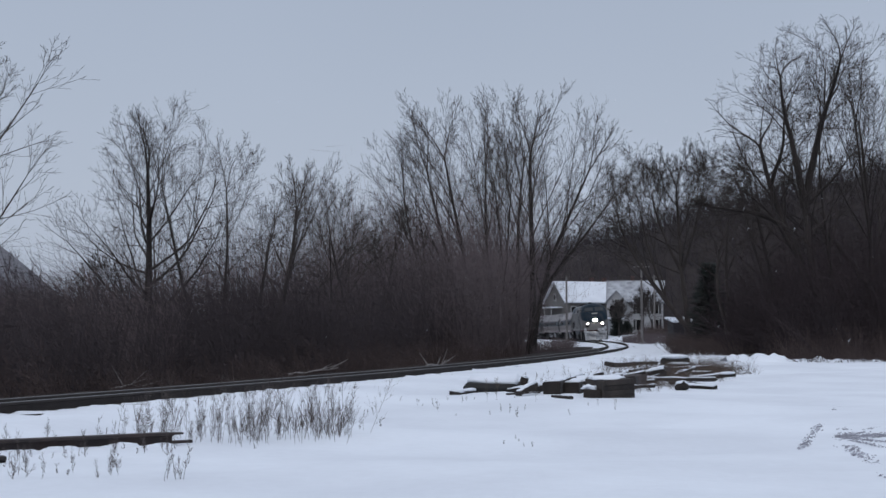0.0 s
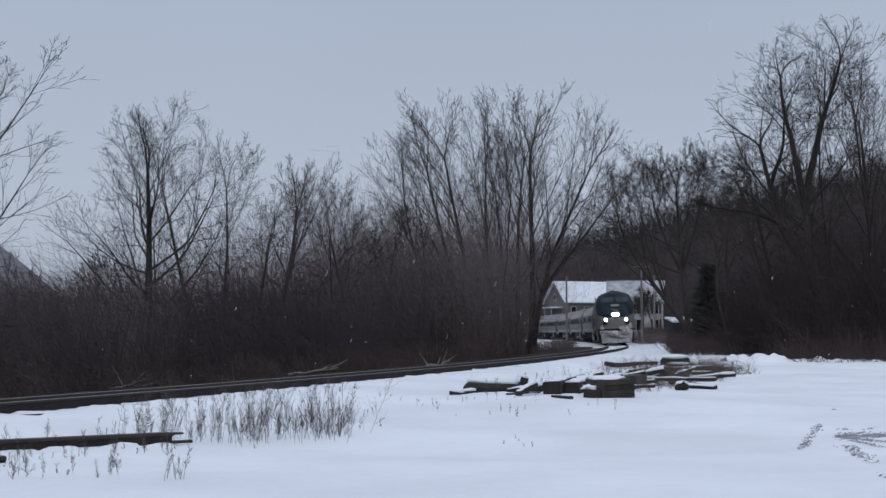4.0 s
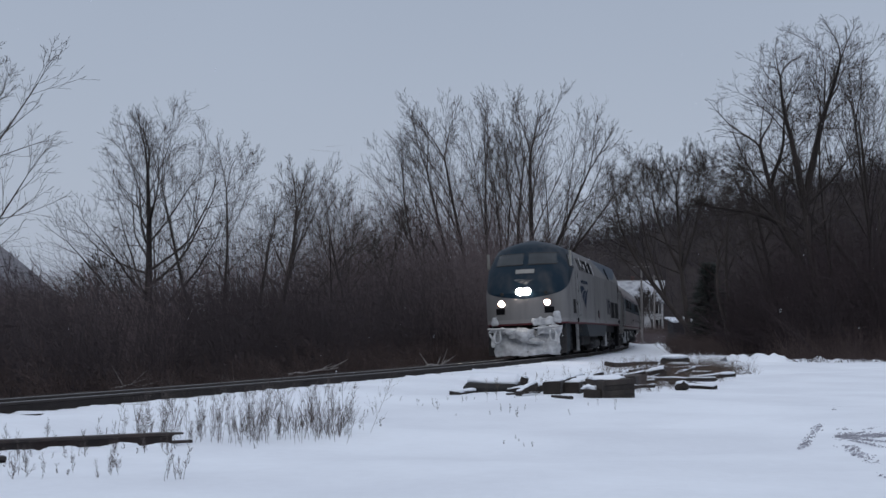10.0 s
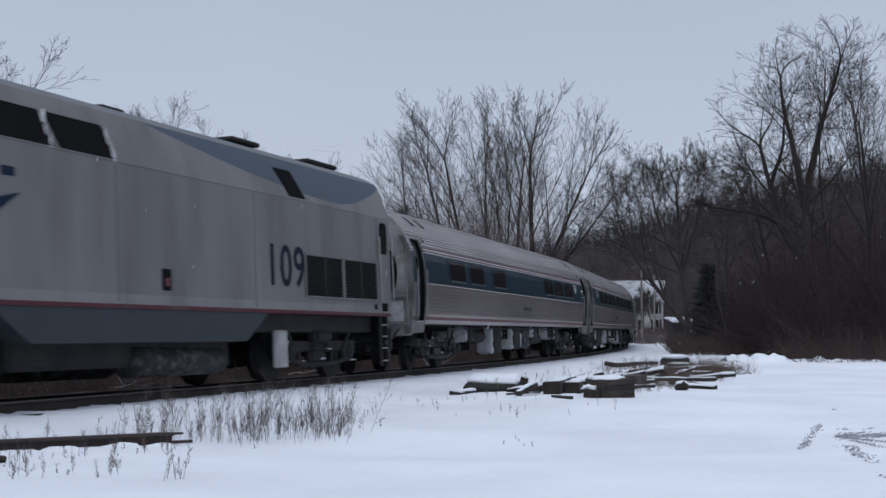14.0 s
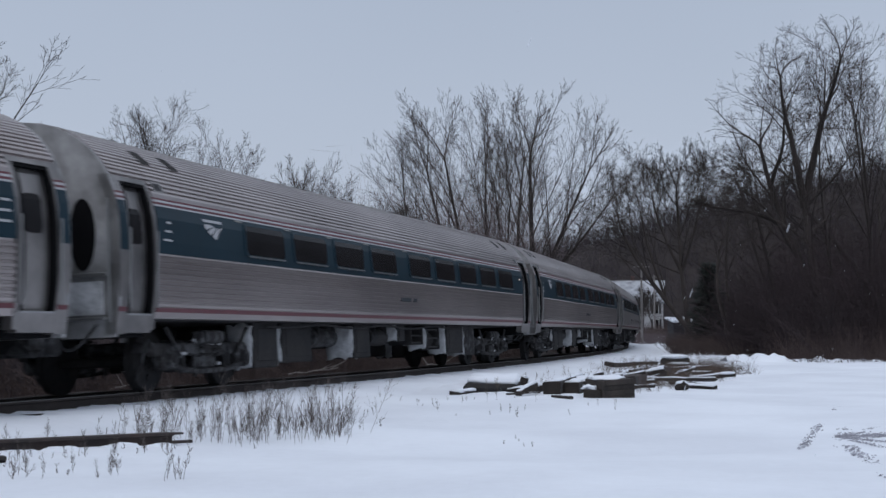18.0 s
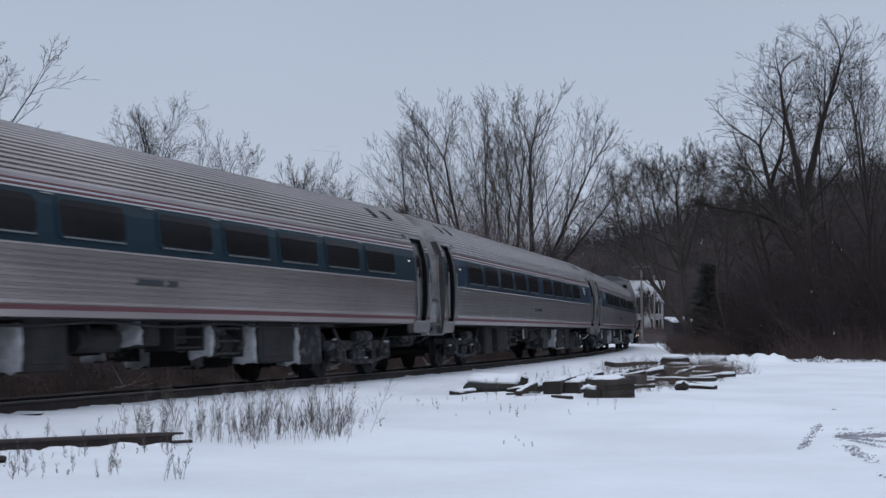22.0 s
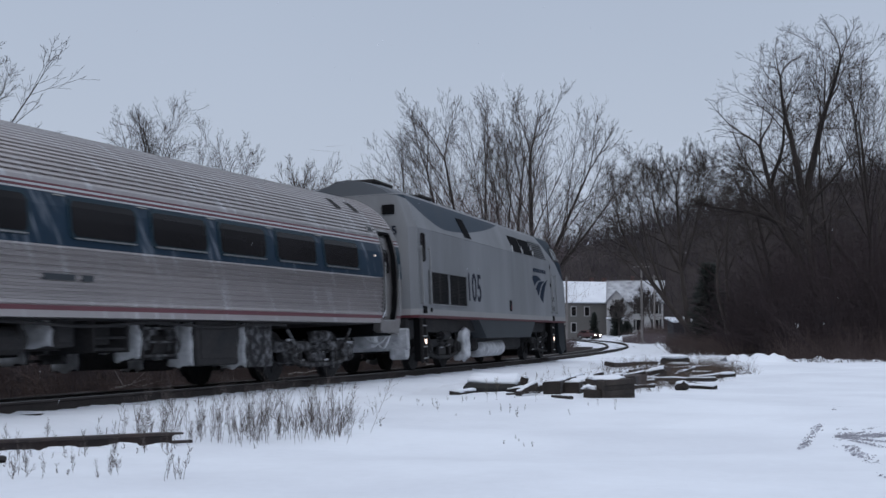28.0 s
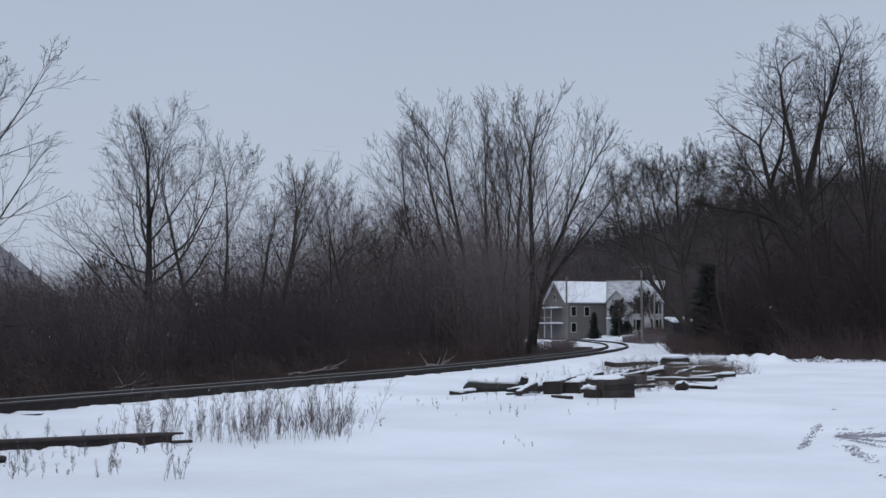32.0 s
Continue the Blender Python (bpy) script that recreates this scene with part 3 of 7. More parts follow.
def bogie(parent, x, base, r, loco):
    """Side frames, boxes and springs of one bogie with its two wheelsets."""
    bm = bmesh.new()
    for sy in (1, -1):
        y = sy * (1.10 if loco else 1.08)
        box(bm, (x, y, 0.62), (base + 0.9, 0.14, 0.20), 0.03)
        for dx in (-base / 2, base / 2):
            box(bm, (x + dx, y, 0.50), (0.42, 0.22, 0.38), 0.04)
        box(bm, (x, y, 0.42), (0.7, 0.16, 0.24), 0.04)
    box(bm, (x, 0, 0.66), (0.5, 2.2, 0.22), 0.03)
    gear = DARK_FRAME if loco else FROST_FRAME
    bg = part("bogie", bm, gear, parent, "grimy cast bogie frame flecked with snow")
    for sy in (1, -1):
        for dx in (-0.25, 0.25):
            tb = Tubes()
            tb.line([Vector((x + dx * 1.2 + 0.09 * math.cos(q), sy * 1.16 + 0.09 * math.sin(q), 0.5 + 0.0153 * q)) for q in np.linspace(0, 8 * math.pi, 33)], [0.02] * 33, 4)
            from_lists("spring", tb.v, tb.f, gear, bg)
        for e in (-1, 1):
            bm = bmesh.new()
            cyl(bm, (x + e * (base / 2 + 0.15), sy * 1.2, 0.95), (x + e * (base / 2 - 0.32), sy * 1.2, 0.50), 0.032, seg=8)
            part("damper", bm, gear, bg, "grimy hydraulic damper")
        # equalizer beam bowed between the axle boxes, brake gear and pipes
        eq = Tubes()
        eq.line([Vector((x + q * base / 2, sy * 1.19, 0.40 - 0.13 * (1 - abs(q) ** 3))) for q in np.linspace(-1, 1, 13)], [0.05] * 13, 5)
        from_lists("equalizer", eq.v, eq.f, gear, bg, "bowed equalizer beam", True)
        for dx in (-base / 2, base / 2):
            bm = bmesh.new()
            cyl(bm, (x + dx, sy * 1.17, r), (x + dx, sy * 1.27, r), 0.15, 0.13, seg=14)
            cyl(bm, (x + dx, sy * 1.27, r), (x + dx, sy * 1.295, r), 0.07, seg=10)
            part("axle_cap", bm, gear, bg, "round axle box cover")
            bm = bmesh.new()
            box(bm, (x + dx * 0.62, sy * 1.12, 0.46), (0.09, 0.10, 0.42), 0.02)
            box(bm, (x + dx * 0.70, sy * 0.98, 0.42), (0.10, 0.22, 0.30), 0.03)
            part("brake_shoe", bm, gear, bg, "brake shoe and hanger")
            bm = bmesh.new()
            cyl(bm, (x + dx * 1.38, sy * 1.10, 0.78), (x + dx * 1.30, sy * 0.80, 0.16), 0.022, seg=6)
            part("sand_pipe", bm, gear, bg)
        bm = bmesh.new()
        cyl(bm, (x - 0.30, sy * 1.22, 0.80), (x + 0.30, sy * 1.22, 0.80), 0.11, seg=14)
        box(bm, (x + 0.36, sy * 1.20, 0.80), (0.10, 0.16, 0.20), 0.02)
        part("brake_cylinder", bm, gear, bg, "brake cylinder with its lever")
        for e in (-1, 1):
            part("end_bracket", boxes((((x + e * (base / 2 + 0.46), sy * 0.98, 0.66), (0.07, 0.34, 0.16)),), 0.02), gear, bg)
            part("hanger", boxes((((x + e * 0.52, sy * 1.20, 0.36), (0.05, 0.06, 0.34)),), 0.01), gear, bg)
        bm = bmesh.new()
        rr = random.Random(int(x * 10) + sy)
        for k in range(7):
            lump(bm, (x + rr.uniform(-base / 2 - 0.5, base / 2 + 0.5), sy * 1.155, rr.choice((0.36, 0.52, 0.72, 0.73)) + rr.uniform(-0.04, 0.04)), (rr.uniform(0.04, 0.20), 0.035, rr.uniform(0.012, 0.035)), k + x, 0.9, 2)
        tagged(part("snow_crust", bm, SNOW_CAKED, bg, "snow frozen to the bogie", True), kind="stuff")
    for dx in (-base / 2, base / 2):
        wheelset(parent, x + dx, r)
    return bg


def snow_block(bm, c, s, seed):
    """A block of frozen snow, rounded and uneven."""
    r = bmesh.ops.create_cube(bm, size=1.0)
    bmesh.ops.subdivide_edges(bm, edges=list({e for v in r["verts"] for e in v.link_edges}), cuts=5, use_grid_fill=True)
    for v in bm.verts:
        q = v.co.copy()
        ball = q.normalized() * 0.62
        q = q.lerp(ball, 0.45)
        q += q.normalized() * 0.22 * noise.noise(q * 3.5 + Vector((seed, 2, 7)))
        v.co = Vector((q.x * s[0] + c[0], q.y * s[1] + c[1], q.z * s[2] + c[2]))


def half_width(z):
    """Half the width of the locomotive's body at a height."""
    return float(np.interp(z, (1.18, 1.3, 3.25, 3.70, 4.01, 4.14, 4.27, 4.36, 4.40), (1.50, 1.525, 1.525, 1.385, 1.25, 1.02, 0.68, 0.30, 0.02)))


def side_place(x, z, side, out=0.0, lean=0.0):
    """Matrix that lays a plate drawn in (u to the right, v up) on the flank, seen from outside. side: +1 the vehicle's left, -1 its right."""
    y = side * (half_width(z) + out)
    ux = Vector((-1, 0, 0)) if side > 0 else Vector((1, 0, 0))
    tilt = Vector((0, -side * math.sin(lean), math.cos(lean)))
    return Matrix.Translation((x, y, z)) @ Matrix((ux, tilt, ux.cross(tilt))).transposed().to_4x4()


def text_mesh(body, height):
    cu = bpy.data.curves.new("lettering", "FONT")
    cu.body, cu.size, cu.extrude, cu.align_x = body, height / 0.7, 0.004, "CENTER"
    cu.space_character = 1.1
    cu.offset = 0.018 * height
    ob = bpy.data.objects.new("lettering", cu)
    scene.collection.objects.link(ob)
    me = bpy.data.meshes.new_from_object(ob.evaluated_get(bpy.context.evaluated_depsgraph_get()))
    bpy.data.objects.remove(ob)
    return me


def emblem(parent, side, s, mat, place):
    """Three swept stripes of the operator's mark; drawn as plain shapes."""
    for top, low in ((((-1.30, 0.0), (-1.08, 0.09), (-0.55, 0.10), (-0.02, 0.02)), ((0.12, -0.05), (-0.35, -0.09), (-0.75, -0.20), (-0.95, -0.30))),
                     (((-0.75, -0.42), (-0.52, -0.24), (-0.15, -0.11), (0.62, -0.07)), ((0.62, -0.10), (0.20, -0.22), (-0.10, -0.42), (-0.35, -0.66))),
                     (((-0.14, -0.72), (0.10, -0.42), (0.50, -0.18), (1.22, 0.0)), ((1.22, -0.02), (0.80, -0.30), (0.55, -0.60), (0.36, -0.93)))):
        part("emblem_stripe", slab([(u * s, v * s * 0.84) for u, v in top + low], 0.006, place), mat, parent)


def snow_crusts(crust, plough_face, nose_x, seed, parent):
    """Snow packed on the leading engine's pilot."""
    crust("packed_snow", -1.20, 1.18, 0.09, 0.98, plough_face, 48, 22, 0.15, seed, "packed snow over the plough")
    for c, sz, k in (((10.36, -0.05, 0.84), (0.16, 0.26, 0.22), 1), ((10.24, 0.30, 0.60), (0.12, 0.34, 0.09), 2), ((10.18, -0.50, 0.98), (0.14, 0.30, 0.09), 3)):
        b2 = bmesh.new()
        lump(b2, c, sz, k, 0.7, 3)
        part("snow_lump", b2, SNOW_PLASTER, parent, "lump of frozen snow on the coupler gear", True)
    crust("packed_snow", -0.62, 0.30, 0.72, 1.06, lambda y, z: 10.20 - 0.10 * abs(y), 14, 8, 0.16, seed + 3, "snow mounded round the coupler")
    crust("packed_snow", -1.34, -0.70, 0.94, 1.10, lambda y, z: 10.06 - 0.02 * abs(y), 12, 6, 0.07, seed + 5, "snow ledge over the buffer beam")
    crust("packed_snow", 0.42, 1.30, 0.84, 1.14, lambda y, z: 10.06 - 0.08 * y * y, 16, 8, 0.10, seed + 7, "snow ledge over the buffer beam")
    crust("packed_snow", 0.26, 1.05, 1.16, 1.44, lambda y, z: nose_x(z, y) + 0.004, 18, 9, 0.035, seed + 8, "snow plastered on the nose")
    crust("packed_snow", 1.02, 1.27, 1.22, 1.66, lambda y, z: nose_x(z, y) + 0.004, 8, 12, 0.05, seed + 11, "snow plastered beside the step")
    crust("packed_snow", -1.25, -1.02, 1.20, 1.55, lambda y, z: nose_x(z, y) + 0.004, 6, 10, 0.03, seed + 13, "snow caught beside the step")


def locomotive(number, label, step_lamp, paint):
    L = thing("diesel_locomotive", Matrix(), label, "locomotive", "locomotives of the train")
    # shell: closed outlines stacked in height, with the raked rounded nose
    zs = (1.20, 1.27, 1.46, 1.9, 2.35, 2.7, 3.05, 3.25, 3.5, 3.75, 4.01, 4.08, 4.15, 4.24, 4.32, 4.37, 4.395)
    xs_s = np.interp(zs, (1.2, 2.35, 2.9, 3.4, 3.94, 4.2, 4.395), (9.28, 9.24, 8.86, 8.36, 7.87, 7.55, 7.2))
    xs_f = np.interp(zs, (1.2, 2.35, 2.9, 3.4, 3.94, 4.2, 4.395), (10.12, 10.10, 9.80, 9.34, 8.85, 8.50, 7.75))
    bm = bmesh.new()
    rings = []
    prow = 0.17
    for z, a, f in zip(zs, xs_s, xs_f):
        w = half_width(z)
        pts = [(-9.95, w * 0.80), (-9.90, w * 0.90), (-9.70, w), (-6.0, w), (-2.0, w), (2.0, w), (6.0, w)]
        for k in range(0, 12):
            q = math.pi / 2 * k / 11
            y = w * math.cos(q) ** 0.55 if k < 11 else 0.0
            pts.append((a + (f - a) * math.sin(q) ** 0.75 - prow * y / w, y))
        ring = pts + [(x, -y) for x, y in pts[-2::-1]]
        rings.append([bm.verts.new((x, y, z)) for x, y in ring])
    for lo, hi in zip(rings, rings[1:]):
        n = len(lo)
        for i in range(n):
            bm.faces.new((lo[i - 1], hi[i - 1], hi[i], lo[i]))
    bm.faces.new(rings[-1])
    bm.faces.new(rings[0][::-1])
    bmesh.ops.recalc_face_normals(bm, faces=bm.faces[:])
    for ring in (rings[7], rings[10]):
        for a, b in zip(ring, ring[1:]):
            e = bm.edges.get((a, b))
            if e and max(a.co.x, b.co.x) < 8.0:
                e.smooth = False
    body = part("body", bm, paint, L, "grey body with a dark blue cab and roof flash, red sill line")
    mod = body.modifiers.new("edges", "EDGE_SPLIT")
    mod.split_angle = radians(24)
    body.data.polygons.foreach_set("use_smooth", [True] * len(body.data.polygons))

    def nose_x(z, y):
        a, f, w = float(np.interp(z, zs, xs_s)), float(np.interp(z, zs, xs_f)), half_width(z)
        q = math.acos(min(1.0, (abs(y) / w) ** (1 / 0.55)))
        return a + (f - a) * math.sin(q) ** 0.75 - prow * abs(y) / w

    def nose_sheet(name, y0, y1, z0, z1, out, mat, lab, inset=0.0):
        """A sheet that follows the nose between two heights."""
        b2 = bmesh.new()
        nu, nv = 7, 4
        for lay in (out, out - 0.03):
            for j in range(nv):
                for i in range(nu):
                    u = i / (nu - 1)
                    z = z0 + (z1 - z0) * j / (nv - 1)
                    y = (y0 + (y1 - y0) * u) * (1 - inset * j / (nv - 1))
                    b2.verts.new((nose_x(z, y) + lay, y, z + lay * 0.4))
        b2.verts.ensure_lookup_table()
        for j in range(nv - 1):
            for i in range(nu - 1):
                q = j * nu + i
                b2.faces.new([b2.verts[p] for p in (q, q + 1, q + nu + 1, q + nu)])
        o = nu * nv
        edge = [j * nu for j in range(nv)] + [(nv - 1) * nu + i for i in range(1, nu)] + [j * nu + nu - 1 for j in range(nv - 2, -1, -1)] + list(range(nu - 2, 0, -1))
        for p, r in zip(edge, edge[1:] + edge[:1]):
            b2.faces.new([b2.verts[v] for v in (p, r, r + o, p + o)])
        bmesh.ops.recalc_face_normals(b2, faces=b2.faces[:])
        return part(name, b2, mat, L, lab)

    for sgn in (1, -1):
        nose_sheet("windshield", sgn * 0.10, sgn * 1.12, 3.42, 3.82, 0.015, WINDSHIELD, "dark raked windshield", 0.05)
        for z0, z1 in ((3.385, 3.42), (3.82, 3.85)):
            nose_sheet("windshield_gasket", sgn * 0.08, sgn * 1.14, z0, z1, 0.012, RUBBER, "black rubber gasket", 0.0)
        b2 = bmesh.new()
        zz = 3.45
        cyl(b2, (nose_x(zz, sgn * 0.4) + 0.05, sgn * 0.30, zz - 0.05), (nose_x(zz + 0.1, sgn * 0.7) + 0.05, sgn * 0.75, zz + 0.02), 0.014, seg=6)
        part("wiper", b2, RUBBER, L)
        b2 = bmesh.new()
        lx = nose_x(1.98, sgn * 0.83)
        cyl(b2, (lx - 0.05, sgn * 0.83, 1.98), (lx + 0.05, sgn * 0.83, 1.98), 0.135, seg=20)
        dl = part("ditch_light", b2, DITCH_RIM, L, "round ditch light with an orange rim")
        b2 = bmesh.new()
        cyl(b2, (lx + 0.05, sgn * 0.83, 1.98), (lx + 0.062, sgn * 0.83, 1.98), 0.105, seg=20)
        part("lens", b2, LAMP_DITCH, dl, "glowing lens")
        b2 = bmesh.new()
        lx = nose_x(2.33, sgn * 0.75)
        cyl(b2, (lx - 0.03, sgn * 0.80, 2.33), (lx + 0.05, sgn * 0.80, 2.33), 0.07, seg=12)
        part("marker_lamp", b2, RUBBER, L, "dark unlit marker lamp")
        nose_sheet("step_recess", sgn * 0.72, sgn * 1.06, 1.60, 1.82, 0.006, BLACK, "dark recess with a step")
    nose_sheet("number_board", -0.34, 0.34, 3.07, 3.22, 0.02, PALE_PLATE, "pale number board with unreadable digits")
    emblem(L, 1, 0.29, EMBLEM_GREY, Matrix.Translation((nose_x(2.84, 0) + 0.03, 0, 2.84)) @ Matrix(((0, -0.5, 0.87, 0), (1, 0, 0, 0), (0, 0.87, 0.5, 0), (0, 0, 0, 1))))
    # headlight cluster
    hx = nose_x(2.40, 0.0)
    b2 = bmesh.new()
    box(b2, (hx - 0.05, 0, 2.40), (0.18, 0.62, 0.30), 0.07)
    hl = part("headlight", b2, EMBLEM, L, "twin headlight housing")
    for sgn in (1, -1):
        b2 = bmesh.new()
        cyl(b2, (hx + 0.04, sgn * 0.132, 2.40), (hx + 0.06, sgn * 0.132, 2.40), 0.13, seg=24)
        part("lens", b2, LAMP, hl, "glowing lens")
    # Added glowing block, no lamp itself: imitates the glare that joins both lenses.
    part("lens", boxes((((hx + 0.045, 0, 2.40), (0.02, 0.20, 0.19)),), 0.006), LAMP, hl, "glowing block that stands in for the glare between the lenses")
    # pilot, coupler and hoses under a crust of snow
    b2 = bmesh.new()
    for y0, y1 in ((-1.42, 0), (0, 1.42)):
        ya, yb = sorted((y0, y1), key=abs)
        quad = [(9.75, ya, 1.05), (9.60, yb, 1.05), (9.78, yb, 0.14), (10.35, ya, 0.10)]
        f = [b2.verts.new(v) for v in quad]
        r = [b2.verts.new((x - 0.12, y, z)) for x, y, z in quad]
        b2.faces.new(f)
        b2.faces.new(r[::-1])
        for i in range(4):
            b2.faces.new((f[i], r[i], r[(i + 1) % 4], f[(i + 1) % 4]))
    bmesh.ops.recalc_face_normals(b2, faces=b2.faces[:])
    part("snow_plough", b2, DARK_FRAME, L, "dark plough blade under packed snow")
    b2 = bmesh.new()
    cyl(b2, (9.5, 0, 0.86), (10.35, 0, 0.86), 0.11, seg=12)
    box(b2, (10.42, 0.04, 0.86), (0.24, 0.30, 0.30), 0.06)
    part("coupler", b2, SNOW_PLASTER if number == 109 else FROST_FRAME, L, "knuckle coupler caked with snow")
    rr = random.Random(number)

    def crust(name, y0, y1, z0, z1, face, ny, nz, amp, seed, lab):
        """A plastered sheet of snow with an uneven outline; face(y, z) is the plate it sticks to."""
        b2 = bmesh.new()
        grid = []
        for j in range(nz + 1):
            row = []
            for i in range(ny + 1):
                u, v = i / ny, j / nz
                y, z = y0 + (y1 - y0) * u, z0 + (z1 - z0) * v
                edge = min(u, 1 - u, v, 1 - v)
                k = noise.noise(Vector((y * 2.3, z * 2.3, seed)))
                y += 0.10 * noise.noise(Vector((y * 5, z * 5, seed + 5))) * (edge < 0.01)
                z += 0.11 * noise.noise(Vector((y * 6, z * 6, seed + 9))) * (edge < 0.01) * (1 if v > 0.5 else 0.4)
                swell = amp * (0.55 + 0.9 * k + 0.35 * noise.noise(Vector((y * 7, z * 7, seed)))) * min(1.0, edge * 6 + 0.05)
                row.append(b2.verts.new((face(y, z) + 0.005 + max(swell, -0.02), y, z)))
            grid.append(row)
        for j in range(nz):
            for i in range(ny):
                b2.faces.new((grid[j][i], grid[j][i + 1], grid[j + 1][i + 1], grid[j + 1][i]))
        ext = bmesh.ops.extrude_face_region(b2, geom=b2.faces[:])
        for v in ext["geom"]:
            if isinstance(v, bmesh.types.BMVert):
                v.co.x -= 0.10
        bmesh.ops.recalc_face_normals(b2, faces=b2.faces[:])
        return part(name, b2, SNOW_PLASTER, L, lab, True)

    def plough_face(y, z):
        return 9.78 + (1.02 - z) * 0.62 * (1 - abs(y) / 1.42 * 0.72) - 0.10 * abs(y)

    if number == 109:
        snow_crusts(crust, plough_face, nose_x, number, L)
    for sgn in (1, -1):
        for a, b, drop, lean in ((1.04, 1.30, 0.52, 0.10), (0.92, 1.10, 0.40, -0.06)):
            tb = Tubes()
            tb.line([Vector((10.16 + 0.06 * math.sin(math.pi * q), sgn * (a + (b - a) * q + lean * math.sin(2 * math.pi * q)), 1.02 - 0.10 * q - drop * math.sin(math.pi * q))) for q in np.linspace(0, 1, 13)], [0.04] * 13, 7)
            from_lists("hose", tb.v, tb.f, SNOW_PLASTER if number == 109 else FROST_FRAME, L, "snow-crusted air hose", True)
        b2 = bmesh.new()
        cyl(b2, (10.2, sgn * 0.3, 1.06), (10.15, sgn * 1.35, 1.10), 0.03, seg=8)
        part("cut_lever", b2, SNOW_PLASTER if number == 109 else DARK_FRAME, L, "snow-covered lever bar" if number == 109 else "dark lever bar")
    # flanks
    for side in (1, -1):
        lean = math.atan2(half_width(3.3) - half_width(3.75), 0.45)
        # cab window, seen from outside: u runs to the right
        f = -side
        part("cab_window_frame", slab([(f * 8.36, -0.03), (f * 8.16, 0.46), (f * 7.28, 0.46), (f * 7.28, -0.03)][::-side], 0.012, side_place(0, 3.33, side, 0.004, lean)), RUBBER, L)
        part("cab_window", slab([(f * 8.27, 0.0), (f * 8.10, 0.43), (f * 7.34, 0.43), (f * 7.34, 0.0)][::-side], 0.018, side_place(0, 3.33, side, 0.004, lean)), CAB_GLASS, L, "slanted cab side window")
        if number == 109:
            b2 = bmesh.new()
            box(b2, (8.42, side * 1.54, 3.62), (0.10, 0.10, 0.58), 0.03)
            part("mirror", b2, PALE_PLATE, L, "pale folding mirror")
        # doors fore and aft with their grab irons
        for dx, dz in ((6.85, 1.48), (-9.28, 1.48)):
            door = part("door", slab([(-0.27, 0), (0.27, 0), (0.27, 1.72), (-0.27, 1.72)], 0.010, side_place(dx, dz, side, 0.0)), paint, L, "grey side door flush with the flank")
            door.matrix_basis = Matrix()
            if dx < 0:
                part("door_window", slab([(0.21 * math.copysign(abs(math.cos(q)) ** 0.45, math.cos(q)), 1.33 + 0.33 * math.copysign(abs(math.sin(q)) ** 0.45, math.sin(q))) for q in np.linspace(0, 2 * math.pi, 25)[:-1]], 0.018, side_place(dx, dz, side, 0.0)), GLASS, door, "dark rounded pane")
            for o in (-0.36, 0.36):
                b2 = bmesh.new()
                cyl(b2, (dx + o, side * 1.60, dz + 0.02), (dx + o, side * 1.60, dz + 1.35), 0.018, seg=6)
                for hz in (0.05, 1.3):
                    cyl(b2, (dx + o, side * 1.52, dz + hz), (dx + o, side * 1.61, dz + hz), 0.016, seg=6)
                part("grab_iron", b2, CHROME, door, "upright grab iron")
            for lz in (1.98, 1.66, 1.34) if dx > 0 else (1.38,):
                part("step", boxes((((dx, side * 1.535, lz), (0.28, 0.03, 0.17)),), 0.012), BLACK, L, "dark step recess")
            part("step_well", boxes((((dx, side * 1.36, 0.70), (0.30, 0.16, 0.98)),), 0.01), BLACK, L, "dark well behind the steps")
            b2 = bmesh.new()
            for o in (-0.165, 0.165):
                box(b2, (dx + o, side * 1.47, 0.68), (0.035, 0.07, 1.02), 0.008)
            ladder = part("ladder", b2, END_PAINT if number == 109 and dx > 0 else DARK_FRAME, L, "rimed ladder below the door" if number == 109 and dx > 0 else "dark ladder below the door")
            for lz in (1.02, 0.78, 0.54, 0.28):
                part("rung", boxes((((dx, side * 1.475, lz), (0.31, 0.07, 0.03)),), 0.008), CHROME, ladder, "bright worn rung")
        # joints between the body panels
        for sx, z0, z1 in () if number == 105 else ((8.95, 1.30, 2.55), (7.22, 1.30, 3.22), (6.46, 1.30, 3.22), (1.0, 1.30, 3.22), (-3.3, 1.30, 3.22), (-8.92, 1.30, 3.22)):
            part("panel_joint", boxes((((sx, side * 1.524, (z0 + z1) / 2), (0.009, 0.008, z1 - z0)),)), TANK_BLUE, L)
        part("panel_joint", boxes((((-0.9, side * 1.520, 3.245), (15.0, 0.010, 0.008)),)), TANK_BLUE, L)
        for hz in (3.05, 2.45):
            part("hinge", boxes((((6.52, side * 1.53, hz), (0.07, 0.03, 0.13)),), 0.01), BLACK, L)
        # vent behind the nose
        if side > 0:
            part("vent", slab([(-0.33, -0.26), (0.33, -0.26), (0.33, 0.26), (-0.33, 0.26)], 0.008, side_place(7.72, 1.84, side)), BLACK, L, "square dark vent")
        b2 = bmesh.new()
        for k in range(7 if side > 0 else 0):
            box(b2, (7.72, side * 1.535, 1.62 + 0.075 * k), (0.62, 0.012, 0.03), 0.0)
        if side > 0:
            part("vent_slats", b2, DARK_FRAME, L)
        else:
            b2.free()
